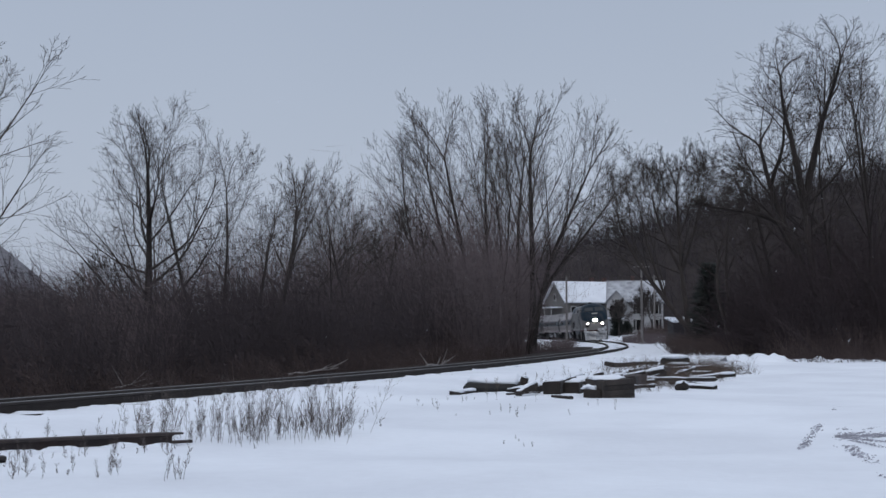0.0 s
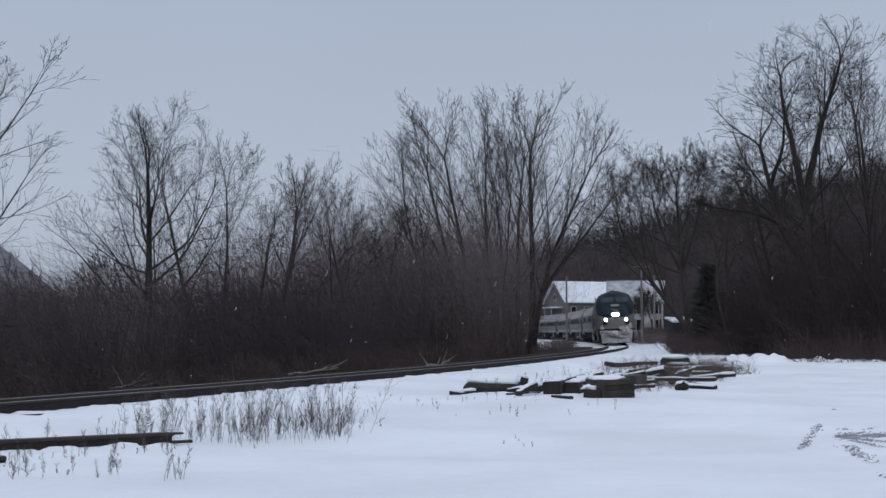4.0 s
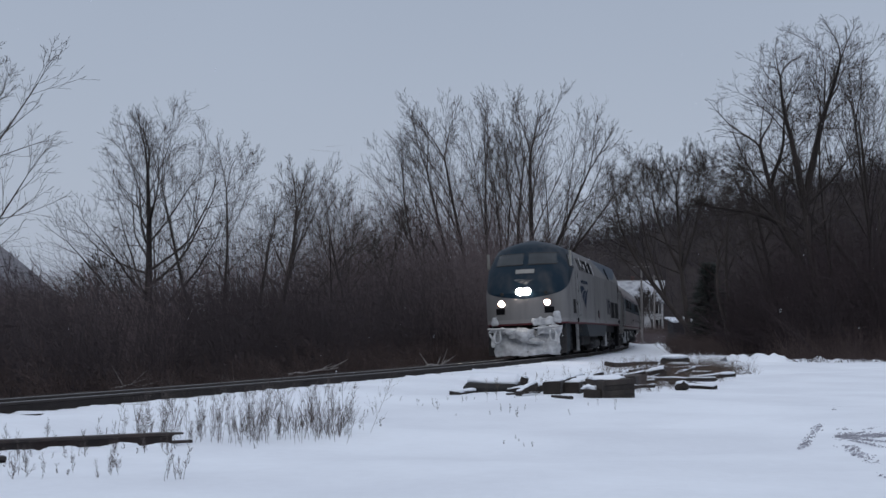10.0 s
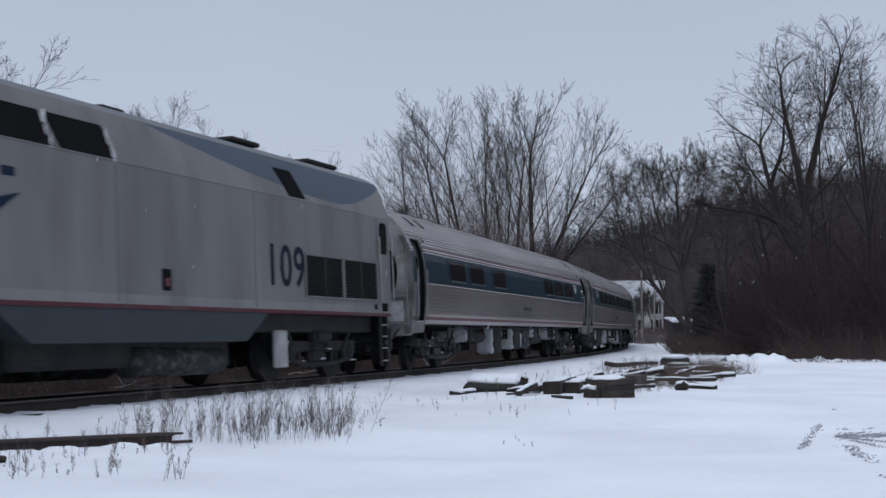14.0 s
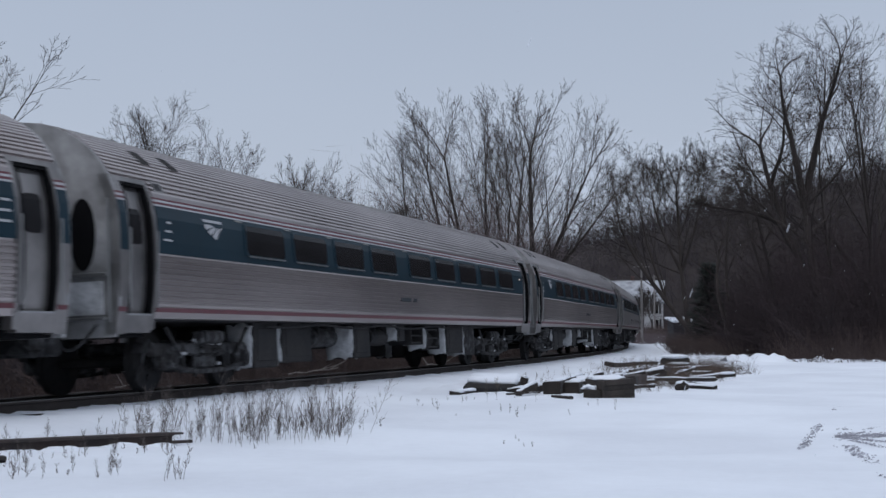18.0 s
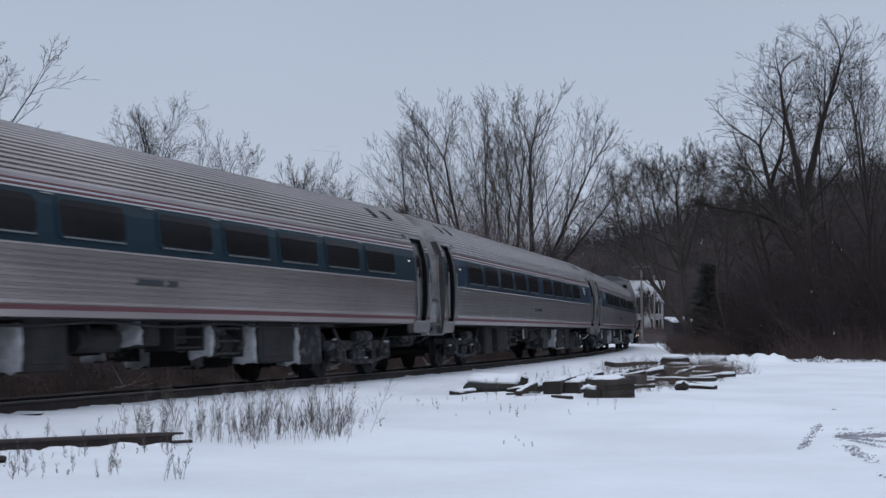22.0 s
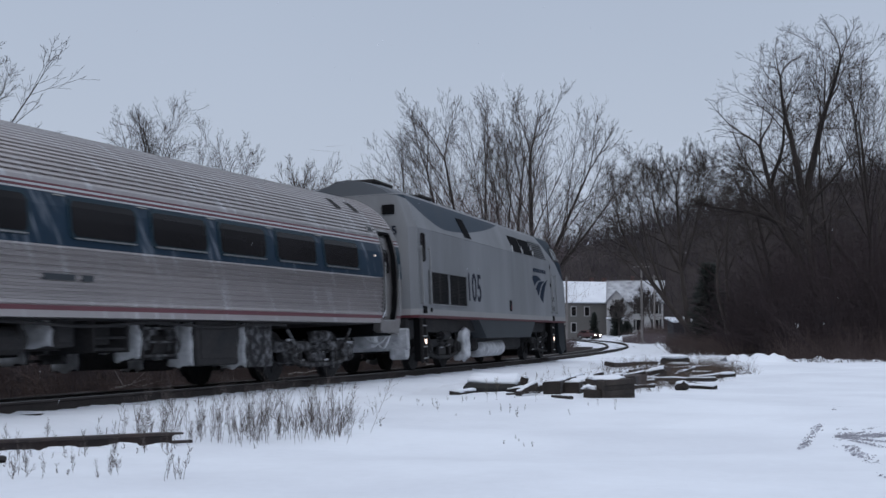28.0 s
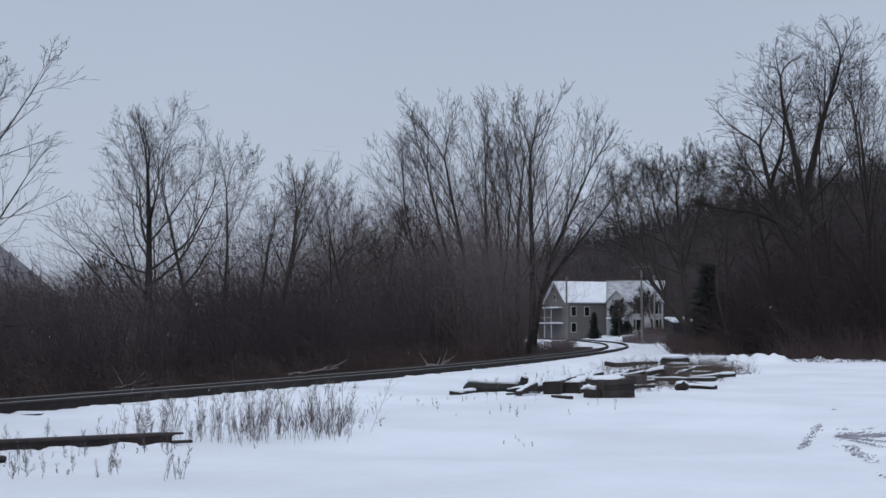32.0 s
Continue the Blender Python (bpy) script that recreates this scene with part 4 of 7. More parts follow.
        # upper louvres and intakes
        for a, b, slats in (((5.82, 4.86, 7), (4.76, 3.92, 7), (3.80, 2.62, 0), (2.50, 1.12, 0)) if side > 0 else ((5.75, 3.75, 8), (3.62, 2.08, 0), (1.98, 0.62, 0))):
            fr = part("intake", slab([(f * a, 0.50), (f * (a - 0.16 * side), 0.0), (f * (b - 0.16 * side), 0.0), (f * b, 0.50)][::side], 0.008, side_place(0, 3.28, side, 0.003, lean)), BLACK, L, "slanted dark intake")
            for k in range(slats):
                z = 3.31 + 0.068 * k
                cx = (a + b) / 2 - 0.16 * side * (1 - k / 7)
                b2 = bmesh.new()
                box(b2, (cx, side * (half_width(z) + 0.012), z), (a - b - 0.03, 0.03, 0.022), 0.0)
                part("slat", b2, paint, fr)
            b2 = bmesh.new()
            rr = random.Random(int(a * 100) + number)
            for k in range(5 if side > 0 else 2):
                z = 3.3 + rr.uniform(0, 0.4)
                lump(b2, (b - 0.08 * side + rr.uniform(-0.03, 0.04), side * (half_width(z) + 0.01), z), (0.03, 0.02, 0.12), k, 0.4, 1)
            tagged(part("icicle_snow", b2, SNOW_CAKED, fr, "snow blown onto the intake edge", True), kind="stuff")
        part("roof_slot", slab([(f * (-4.60 + 0.16 * side), 0.52), (f * (-4.60 - 0.16 * side), 0.0), (f * (-5.30 - 0.16 * side), 0.0), (f * (-5.30 + 0.16 * side), 0.52)][::side], 0.010, side_place(0, 3.30, side, 0.003, lean)), BLACK, L, "black slanted exhaust slot")
        # radiator grilles low at the rear: two pairs of panels
        for gx in (-6.17, -7.98):
            gr = part("radiator_grille", slab([(-0.85, 0), (0.85, 0), (0.85, 0.74), (-0.85, 0.74)], 0.008, side_place(gx, 1.53, side)), BLACK, L, "dark louvred radiator grille")
            for k in range(20):
                b2 = bmesh.new()
                box(b2, (gx, side * 1.54, 1.560 + 0.0362 * k), (1.66, 0.02, 0.011))
                part("slat", b2, DARK_FRAME, gr)
            b2 = bmesh.new()
            for o in (-0.87, 0.87):
                box(b2, (gx + o, side * 1.545, 1.90), (0.035, 0.03, 0.78), 0.005)
            for z in (1.515, 2.285):
                box(b2, (gx, side * 1.545, z), (1.76, 0.03, 0.03), 0.005)
            part("grille_frame", b2, paint, gr)
            b2 = bmesh.new()
            box(b2, (gx, side * 1.548, 1.90), (0.05, 0.03, 0.74), 0.004)
            part("mullion", b2, DARK_FRAME, gr)
        b2 = bmesh.new()
        hat = -0.32 if side > 0 else 0.06
        box(b2, (hat, side * 1.53, 1.64), (0.26, 0.03, 0.32), 0.02)
        hatch = part("fuel_hatch", b2, BLACK, L, "small dark filler recess")
        part("filler_cap", boxes((((hat + 0.02, side * 1.552, 1.60), (0.10, 0.02, 0.12)),), 0.008), STRIPE_RED, hatch, "red filler cap")
        emblem(L, side, 1.0, EMBLEM, side_place(4.62 - 0.14 * side, 2.60, side, 0.002))
        for k, wdt in enumerate((0.30, 0.33, 0.28, 0.30, 0.30, 0.28)):
            part("lettering_bar", slab([(-wdt / 2, 0), (wdt / 2, 0), (wdt / 2, 0.12), (-wdt / 2, 0.12)], 0.005, side_place(4.55 - 0.14 * side, 2.79, side, 0.002) @ Matrix.Translation((-0.92 + 0.37 * k, 0, 0))), EMBLEM, L)
        me = text_mesh(str(number), 0.71)
        num = mesh_part("number", me, NUMBER_PAINT, L, "dark painted number %d" % number)
        num.matrix_basis = side_place(-4.45 - 0.05 * side, 1.69, side, 0.003)
        # belly between the bogies
        b2 = bmesh.new()
        box(b2, (-8.75, side * 1.545, 1.38), (0.12, 0.02, 0.10), 0.01)
        part("sill_socket", b2, BLACK, L)
    for side in (1, -1):
        quad = [(3.85, 1.2), (3.0, 0.72), (-3.0, 0.72), (-3.85, 1.2)]
        b2 = bmesh.new()
        fr = [b2.verts.new((x, side * 1.48, z)) for x, z in quad]
        bk = [b2.verts.new((x, side * 1.10, z)) for x, z in quad]
        b2.faces.new(fr)
        b2.faces.new(bk[::-1])
        for i in range(4):
            b2.faces.new((fr[i], bk[i], bk[(i + 1) % 4], fr[(i + 1) % 4]))
        bmesh.ops.recalc_face_normals(b2, faces=b2.faces[:])
        part("side_skirt", b2, TANK_BLUE, L, "blue-grey sloped skirt over the tank")
        b2 = bmesh.new()
        q = [(9.55, 1.2), (9.72, 0.30), (8.95, 0.10), (8.45, 0.42), (8.35, 1.2)]
        fr = [b2.verts.new((x, side * 1.40, z)) for x, z in q]
        bk = [b2.verts.new((x, side * 1.28, z)) for x, z in q]
        b2.faces.new(fr)
        b2.faces.new(bk[::-1])
        for i in range(5):
            b2.faces.new((fr[i], bk[i], bk[(i + 1) % 5], fr[(i + 1) % 5]))
        bmesh.ops.recalc_face_normals(b2, faces=b2.faces[:])
        part("nose_skirt", b2, SKIRT_DARK, L, "dark skirt plate under the cab")
        b2 = bmesh.new()
        cyl(b2, (0.1, side * 1.05, 0.45), (-2.7, side * 1.05, 0.42), 0.24, 0.22, seg=18)
        part("air_reservoir", b2, FROST_FRAME if number == 109 else SNOW_CAKED, L, "air reservoir white with frozen snow", True)
        b2 = bmesh.new()
        if number == 105:
            snow_block(b2, (-4.75, side * 1.22, 0.58), (0.72, 0.30, 0.74), 5 + side)
            part("snow_clump", b2, SNOW_CAKED, L, "snow packed behind the bogie", True)
        else:
            box(b2, (-4.62, side * 1.30, 0.58), (0.52, 0.07, 0.66), 0.02)
            box(b2, (-4.86, side * 1.20, 0.58), (0.05, 0.26, 0.66), 0.01)
            part("splash_plate", b2, END_PAINT, L, "rimed grey splash plate behind the bogie")
        for dx in (6.85, -9.28):
            b2 = bmesh.new()
            cyl(b2, (dx, side * 1.512, 0.66), (dx, side * 1.525, 0.66), 0.055, seg=12)
            part("step_lamp", b2, step_lamp, L, "small round step lamp")
    b2 = bmesh.new()
    box(b2, (0, 0, 0.62), (6.0, 2.3, 0.5), 0.08)
    box(b2, (0, 0, 1.05), (19.0, 2.5, 0.34), 0.03)
    box(b2, (-9.7, 0, 0.95), (0.5, 2.6, 0.5), 0.05)
    part("underframe", b2, DARK_FRAME, L, "black underframe and fuel tank")
    b2 = bmesh.new()
    box(b2, (-10.06, 0, 0.72), (0.12, 2.70, 0.50), 0.04)
    for o in (-1.1, 1.1):
        box(b2, (-10.02, o, 0.42), (0.20, 0.42, 0.30), 0.05)
    part("rear_pilot", b2, FROST_FRAME, L, "end beam with its step brackets")
    for o in (-0.75, 0.75):
        tb = Tubes()
        tb.line([Vector((-10.14 - 0.05 * math.sin(math.pi * q), o + 0.42 * (q - 0.5), 0.95 - 0.42 * math.sin(math.pi * q))) for q in np.linspace(0, 1, 11)], [0.032] * 11, 6)
        from_lists("rear_hose", tb.v, tb.f, FROST_FRAME, L, "frosted hose at the engine's end", True)
    # roof gear
    for vx, vl, vw, vh in ((-0.9, 0.7, 0.7, 0.07), (-5.1, 1.1, 1.1, 0.09), (-8.7, 1.5, 1.0, 0.09)):
        b2 = bmesh.new()
        box(b2, (vx, 0, 4.36 + vh / 2), (vl, vw, vh), 0.03)
        part("roof_vent", b2, DARK_FRAME, L, "low dark roof vent housing")
    b2 = bmesh.new()
    for o in (-0.12, 0, 0.12):
        cyl(b2, (2.6, o, 4.45), (3.0, o, 4.47), 0.04, 0.09, seg=10)
    box(b2, (2.75, 0, 4.41), (0.3, 0.4, 0.06), 0.01)
    part("horn", b2, DARK_FRAME, L, "three-chime horn")
    b2 = bmesh.new()
    box(b2, (7.0, 0.35, 4.38), (0.35, 0.05, 0.06), 0.01)
    cyl(b2, (6.6, 0, 4.38), (6.6, 0, 4.55), 0.02, seg=6)
    part("antenna", b2, DARK_FRAME, L)
    # rear end
    b2 = bmesh.new()
    box(b2, (-9.98, 0, 2.35), (0.12, 1.0, 2.1), 0.04)
    part("rear_door", b2, paint, L, "grey end door")
    for side in (1, -1):
        me = text_mesh(str(number), 0.20)
        ob = mesh_part("rear_number", me, NUMBER_PAINT, L)
        ob.matrix_basis = Matrix.Translation((-9.985, side * 0.92, 3.08)) @ Matrix(((0, 0, -1, 0), (-1, 0, 0, 0), (0, 1, 0, 0), (0, 0, 0, 1)))
        b2 = bmesh.new()
        box(b2, (-9.97, side * 0.95, 3.66), (0.05, 0.3, 0.22), 0.02)
        part("rear_marker", b2, BLACK, L)
        b2 = bmesh.new()
        box(b2, (-9.96, side * 1.0, 2.58), (0.04, 0.3, 0.42), 0.02)
        part("rear_window", b2, GLASS, L)
    bogie(L, 6.6, 2.77, 0.51, True)
    bogie(L, -6.6, 2.77, 0.51, True)
    return L


PROFILE_Z = (0.76, 1.05, 1.3, 1.7, 2.1, 2.5, 2.85, 3.15, 3.40, 3.60, 3.74, 3.83, 3.865)
PROFILE_Y = (1.47, 1.505, 1.555, 1.585, 1.595, 1.575, 1.50, 1.36, 1.16, 0.92, 0.65, 0.33, 0.0)


def coach_y(z):
    return float(np.interp(z, PROFILE_Z, PROFILE_Y))


def coach_sheet(name, x0, x1, z0, z1, side, out, mat, parent, label="", nz=4, thick=0.02, round_by=0.0):
    """A sheet that follows the coach's curved flank between two heights; its corners may be rounded."""
    if round_by:
        r = min(round_by, (z1 - z0) * 0.45)
        mid = list(np.linspace(z0 + r, z1 - r, max(3, int((z1 - z0) / 0.16))))
        zs = [z0, z0 + r * 0.3] + mid + [z1 - r * 0.3, z1]
        cut = [r, r * 0.3] + [0] * len(mid) + [r * 0.3, r]
    else:
        zs = list(np.linspace(z0, z1, nz))
        cut = [0] * nz
    verts = []
    for o in (out, out - thick):
        for z, c in zip(zs, cut):
            y = side * (coach_y(z) + o)
            verts += [(x0 + c, y, z), (x1 - c, y, z)]
    n = len(zs)
    faces = []
    for j in range(n - 1):
        a = 2 * j
        faces += [(a, a + 1, a + 3, a + 2), (a + 2 * n + 2, a + 2 * n + 3, a + 2 * n + 1, a + 2 * n), (a, a + 2, a + 2 * n + 2, a + 2 * n), (a + 3, a + 1, a + 2 * n + 1, a + 2 * n + 3)]
    faces += [(0, 2 * n, 2 * n + 1, 1), (2 * n - 2, 2 * n - 1, 4 * n - 1, 4 * n - 2)]
    if side < 0:
        faces = [f[::-1] for f in faces]
    return from_lists(name, verts, faces, mat, parent, label)


def coach(windows, label, seed, logo_x=-10.0):
    """Stainless coach. windows: centres of the panes, along x with the logo end at negative track direction (+x is forward)."""
    C = thing("passenger_coach", Matrix(), label, "railway coach", "coaches of the train")
    rng = random.Random(seed)

    def shell(name, x0, x1, ridged, z0, lab, mat, low=0.0):
        # half outline from the sill to the ridge; flutes are flat lands with narrow grooves
        zs = list(np.linspace(z0, 1.22, 4)) + list(np.linspace(1.24, 2.84, 60)) + list(2.86 + (3.865 - 2.86) * np.sin(np.linspace(0, math.pi / 2, 60)))
        base = np.array([(coach_y(z), z) for z in zs])
        run = np.concatenate([[0], np.cumsum(np.linalg.norm(np.diff(base, axis=0), axis=1))])
        stops = list(run[:4])
        for a, b in ((1.24, 1.975), (2.86, 3.845)):
            ra, rb = float(np.interp(a, base[:, 1], run)), float(np.interp(b, base[:, 1], run))
            if ridged:
                m = int((rb - ra) / 0.078)
                stops += [(ra + (rb - ra) * (k + q) / m, o) for k in range(m) for q, o in ((0.02, 0.009), (0.50, 0.009), (0.60, -0.017), (0.92, -0.017))]
            else:
                stops += list(np.linspace(ra, rb, 9))
            if a < 2:
                stops += [float(np.interp(q, base[:, 1], run)) for q in (2.0, 2.2, 2.4, 2.6, 2.8)]
        half = []
        for q in stops:
            r, out = q if isinstance(q, tuple) else (q, 0.0)
            y, z = float(np.interp(r, run, base[:, 0])), float(np.interp(r, run, base[:, 1]))
            y2, z2 = float(np.interp(r + 0.02, run, base[:, 0])), float(np.interp(r + 0.02, run, base[:, 1]))
            n = Vector((z2 - z, y - y2)).normalized() if r < run[-1] - 0.03 else Vector((0, 1))
            half.append((max(y + n.x * out, 0.001), z + n.y * out))
        half.append((0.0, 3.866))
        if low:
            half = [(coach_y(low), low)] + [p for p in half if p[1] > low + 0.01]
        ring = half + [(-y, z) for y, z in half[-2::-1]]
        n = len(ring)
        verts = [(x, y, z) for x in (x0, x1) for y, z in ring]
        faces = [(k, k + 1, n + k + 1, n + k) for k in range(n - 1)] + [tuple(range(n)), tuple(range(2 * n - 1, n - 1, -1)), (n - 1, 0, n, 2 * n - 1)]
        return from_lists(name, verts, faces, mat, C, lab)

    shell("body", -11.42, 11.42, True, 1.06, "fluted stainless steel body", STEEL)
    for e in (1, -1):
        # vestibule: roof, posts, sill and an added black core behind the recessed doors
        shell("end_roof", *sorted((e * 11.43, e * 12.425)), True, 1.06, "fluted roof over the vestibule", STEEL, 3.04)
        shell("end_wall", *sorted((e * 12.43, e * 12.50)), False, 0.80, "pale end wall plastered with frost", END_PAINT)
        part("vestibule_core", boxes((((e * 11.93, 0, 1.92), (0.98, 2.68, 2.24)),), 0.02), BLACK, C, "black core filling the vestibule behind the doors")
        for side in (1, -1):
            for x0, x1, z0, z1 in ((11.43, 11.52, 0.90, 3.04), (12.24, 12.50, 0.84, 3.04), (11.52, 12.24, 0.86, 1.10)):
                coach_sheet("vestibule_post", *sorted((e * x0, e * x1)), z0, z1, side, 0.004, STEEL_PLAIN, C, "smooth stainless post", nz=9, thick=0.16)
            coach_sheet("vestibule_lintel", *sorted((e * 11.52, e * 12.24)), 2.97, 3.04, side, 0.002, STEEL_PLAIN, C, nz=3, thick=0.12)
            for z0, z1, m in ((2.684, 2.708, STRIPE_WHITE), (2.712, 2.742, STRIPE_RED), (2.746, 2.776, STRIPE_WHITE), (2.780, 2.806, STRIPE_RED), (1.150, 1.212, STRIPE_RED)):
                coach_sheet("stripe", *sorted((e * 12.27, e * 12.48)), z0, z1, side, 0.010, m, C, nz=2)
            coach_sheet("band_end", *sorted((e * 12.27, e * 12.48)), 1.99, 2.680, side, 0.008, BAND_BLUE, C, "end of the blue band", nz=5)
        b2 = bmesh.new()
        outl = [(0.60, 0.95), (0.62, 1.6), (0.62, 2.4), (0.60, 2.9), (0.50, 3.10), (0.30, 3.20), (0, 3.23)]
        outl += [(-y, z) for y, z in outl[-2::-1]]
        for k, x in enumerate((12.50, 12.62, 12.72, 12.82, 12.90, 12.99)):
            sc = 1.0 if k % 2 else 0.95
            outv = [b2.verts.new((e * x, y * sc, z)) for y, z in outl]
            if k:
                for i in range(len(outl)):
                    b2.faces.new((last[i - 1], last[i], outv[i], outv[i - 1]))
            last = outv
        b2.faces.new(last)
        bmesh.ops.recalc_face_normals(b2, faces=b2.faces[:])
        part("diaphragm", b2, RUBBER, C, "black rubber gangway bellows")
        for side in (1, -1):
            oval = [(0.20 * math.cos(q * math.pi / 10), 0.50 * math.sin(q * math.pi / 10)) for q in range(20)]
            at = Matrix.Translation((e * 12.502, side * 1.02, 2.22)) @ Matrix(((0, 0, e, 0), (e, 0, 0, 0), (0, 1, 0, 0), (0, 0, 0, 1)))
            part("end_recess", slab(oval, 0.012, at), BLACK, C, "dark oval on the end wall")
            part("end_shelf", boxes((((e * 12.53, side * 1.02, 1.66), (0.06, 0.74, 0.06)),), 0.012), CHROME, C, "bright ledge across the end wall")
            part("end_plate", boxes((((e * 12.508, side * 1.04, 1.34), (0.018, 0.56, 0.46)),), 0.006), SNOW_PLASTER, C, "snowy plate low on the end wall")
            part("step_plate", boxes((((e * 12.56, side * 1.00, 1.06), (0.14, 0.80, 0.04)),), 0.01), CHROME, C, "bright step over the coupler")
            part("end_rail", boxes((((e * 12.56, side * 1.44, 1.85), (0.03, 0.03, 1.7)),), 0.008), CHROME, C, "upright end handrail")
            tb = Tubes()
            tb.line([Vector((e * (12.58 + 0.10 * math.sin(math.pi * q)), side * (0.5 + 0.75 * q), 0.98 - 0.34 * math.sin(math.pi * q))) for q in np.linspace(0, 1, 11)], [0.024] * 11, 6)
            from_lists("jumper_cable", tb.v, tb.f, FROST_FRAME, C, "frosted cable looped between the coaches", True)
        b2 = bmesh.new()
        cyl(b2, (e * 12.4, 0, 0.88), (e * 13.0, 0, 0.88), 0.12, seg=10)
        box(b2, (e * 12.85, 0, 0.72), (0.3, 1.6, 0.3), 0.05)
        part("coupler", b2, FROST_FRAME, C, "grimy coupler and buffer beam")
        for side in (1, -1):
            x0, x1 = sorted((e * 11.54, e * 12.22))
            door = coach_sheet("door", x0, x1 - 0.06, 1.12, 2.95, side, -0.105, STEEL_PLAIN, C, "recessed stainless vestibule door", nz=8, round_by=0.10)
            coach_sheet("door_window", (x0 + x1) / 2 - 0.19, (x0 + x1) / 2 + 0.17, 2.10, 2.60, side, -0.098, GLASS, door, "dark rounded pane", round_by=0.08)
            # Black strips along jambs and lintel: the recess's shade as colour.
            for g0, g1 in ((x0 - 0.02, x0 + 0.03), (x1 - 0.075, x1 + 0.02)):
                coach_sheet("door_gasket", g0, g1, 1.125, 2.97, side, -0.012, BLACK, door, "black strip for the shade of the door jamb", nz=8, thick=0.10)
            coach_sheet("door_gasket", x0, x1, 2.92, 2.97, side, -0.012, BLACK, door, "black strip for the shade of the door jamb", nz=3, thick=0.10)
            coach_sheet("door_sill", x0, x1, 1.10, 1.125, side, 0.012, CHROME, C, nz=2)
            for hx in (x0 - 0.055, x1 + 0.055):
                b2 = bmesh.new()
                cyl(b2, (hx, side * (coach_y(1.3) + 0.05), 1.2), (hx, side * (coach_y(2.3) + 0.05), 2.3), 0.014, seg=6)
                part("grab_iron", b2, CHROME, door)
            sv = coach_sheet("destination_sign", *sorted((e * 10.98, e * 11.30)), 2.90, 3.06, side, 0.012, STEEL_PLAIN, C, "small side sign box")
            coach_sheet("sign_glass", *sorted((e * 11.03, e * 11.25)), 2.93, 3.03, side, 0.018, GLASS, sv)
            for hx in (10.0, 10.9):
                coach_sheet("roof_hatch", *sorted((e * hx, e * (hx + 0.26))), 3.34, 3.56, side, 0.02, DARK_FRAME, C, "dark roof grille")
    for side in (1, -1):
        band = coach_sheet("window_band", -11.42, 11.42, 1.99, 2.680, side, 0.014, BAND_BLUE, C, "dark blue window band", nz=5)
        for z0, z1, m in ((2.684, 2.708, STRIPE_WHITE), (2.712, 2.742, STRIPE_RED), (2.746, 2.776, STRIPE_WHITE), (2.780, 2.806, STRIPE_RED), (1.150, 1.212, STRIPE_RED)):
            coach_sheet("stripe", -11.42, 11.42, z0, z1, side, 0.016, m, C, nz=2)
        for wx in windows:
            fr = coach_sheet("window", wx - 0.86, wx + 0.86, 2.08, 2.66, side, 0.030, BAND_BLUE, C, "wide window with rounded corners", round_by=0.12)
            coach_sheet("pane", wx - 0.79, wx + 0.79, 2.13, 2.61, side, 0.034, GLASS, fr, "dark glass", round_by=0.09)
            b2 = bmesh.new()
            box(b2, (wx, side * (coach_y(2.10) + 0.045), 2.10), (1.5, 0.02, 0.022), 0.0)
            part("window_ledge", b2, CHROME, fr, "thin bright ledge")
            # Pale strip that paints the glint between neighbouring window tops.
            coach_sheet("drip_rail", wx + 0.88, wx + 1.14, 2.650, 2.668, side, 0.030, PALE_PLATE, fr, "short pale strip for the glint between window tops", nz=2)
        lp = Matrix.Translation((logo_x, side * (coach_y(2.4) + 0.018), 2.50)) @ Matrix(((-side, 0, 0, 0), (0, 0, side, 0), (0, 1, 0, 0), (0, 0, 0, 1)))
        emblem(C, side, 0.26, STRIPE_WHITE, lp)
        coach_sheet("lettering_bar", logo_x - 0.32, logo_x + 0.32, 2.56, 2.60, side, 0.022, STRIPE_WHITE, C, nz=2)
        for k in range(3):
            coach_sheet("sign_bar", logo_x + (1.42 if logo_x > 0 else -1.72), logo_x + (1.66 if logo_x > 0 else -1.42) - 0.06 * k, 2.18 + 0.13 * k, 2.21 + 0.13 * k, side, 0.022, STRIPE_WHITE, C, nz=2)
        for a0, a1 in ((-0.45, 0.25), (-0.88, -0.62)):
            coach_sheet("lettering_bar", a0, a1, 1.54, 1.62, side, 0.012, TANK_BLUE, C, nz=2)
        b2 = bmesh.new()
        box(b2, (-11.0, side * (coach_y(2.42) + 0.03), 2.42), (0.035, 0.04, 0.035), 0.008)
        part("marker_lamp", b2, LAMP_MARK, C, "small lit marker lamp")
    # underfloor gear between the bogies, snow packed on it
    def plaster(x, y, z, w, h, seed2):
        """Snow plastered on an end face: a thin sheet with an uneven outline and swelling."""
        b3 = bmesh.new()
        nu, nv = 7, 8
        for lay in (1, 0):
            for j in range(nv + 1):
                for i in range(nu + 1):
                    u, v = i / nu - 0.5, j / nv - 0.5
                    wob = noise.noise(Vector((u * 4, v * 4, seed2)))
                    edge = max(abs(u), abs(v)) * 2
                    yy = y + u * w * (1 + 0.25 * wob * (edge > 0.9))
                    zz = z + v * h * (1 + 0.22 * noise.noise(Vector((u * 5, v * 3, seed2 + 4))) * (edge > 0.9))
                    b3.verts.new((x + (0.012 + 0.03 * (1 - edge ** 4) * (1 + wob)) * lay, yy, zz))
        b3.verts.ensure_lookup_table()
        row, lay = nu + 1, (nu + 1) * (nv + 1)
        for j in range(nv):
            for i in range(nu):
                q = j * row + i
                b3.faces.new([b3.verts[p] for p in (q, q + 1, q + row + 1, q + row)])
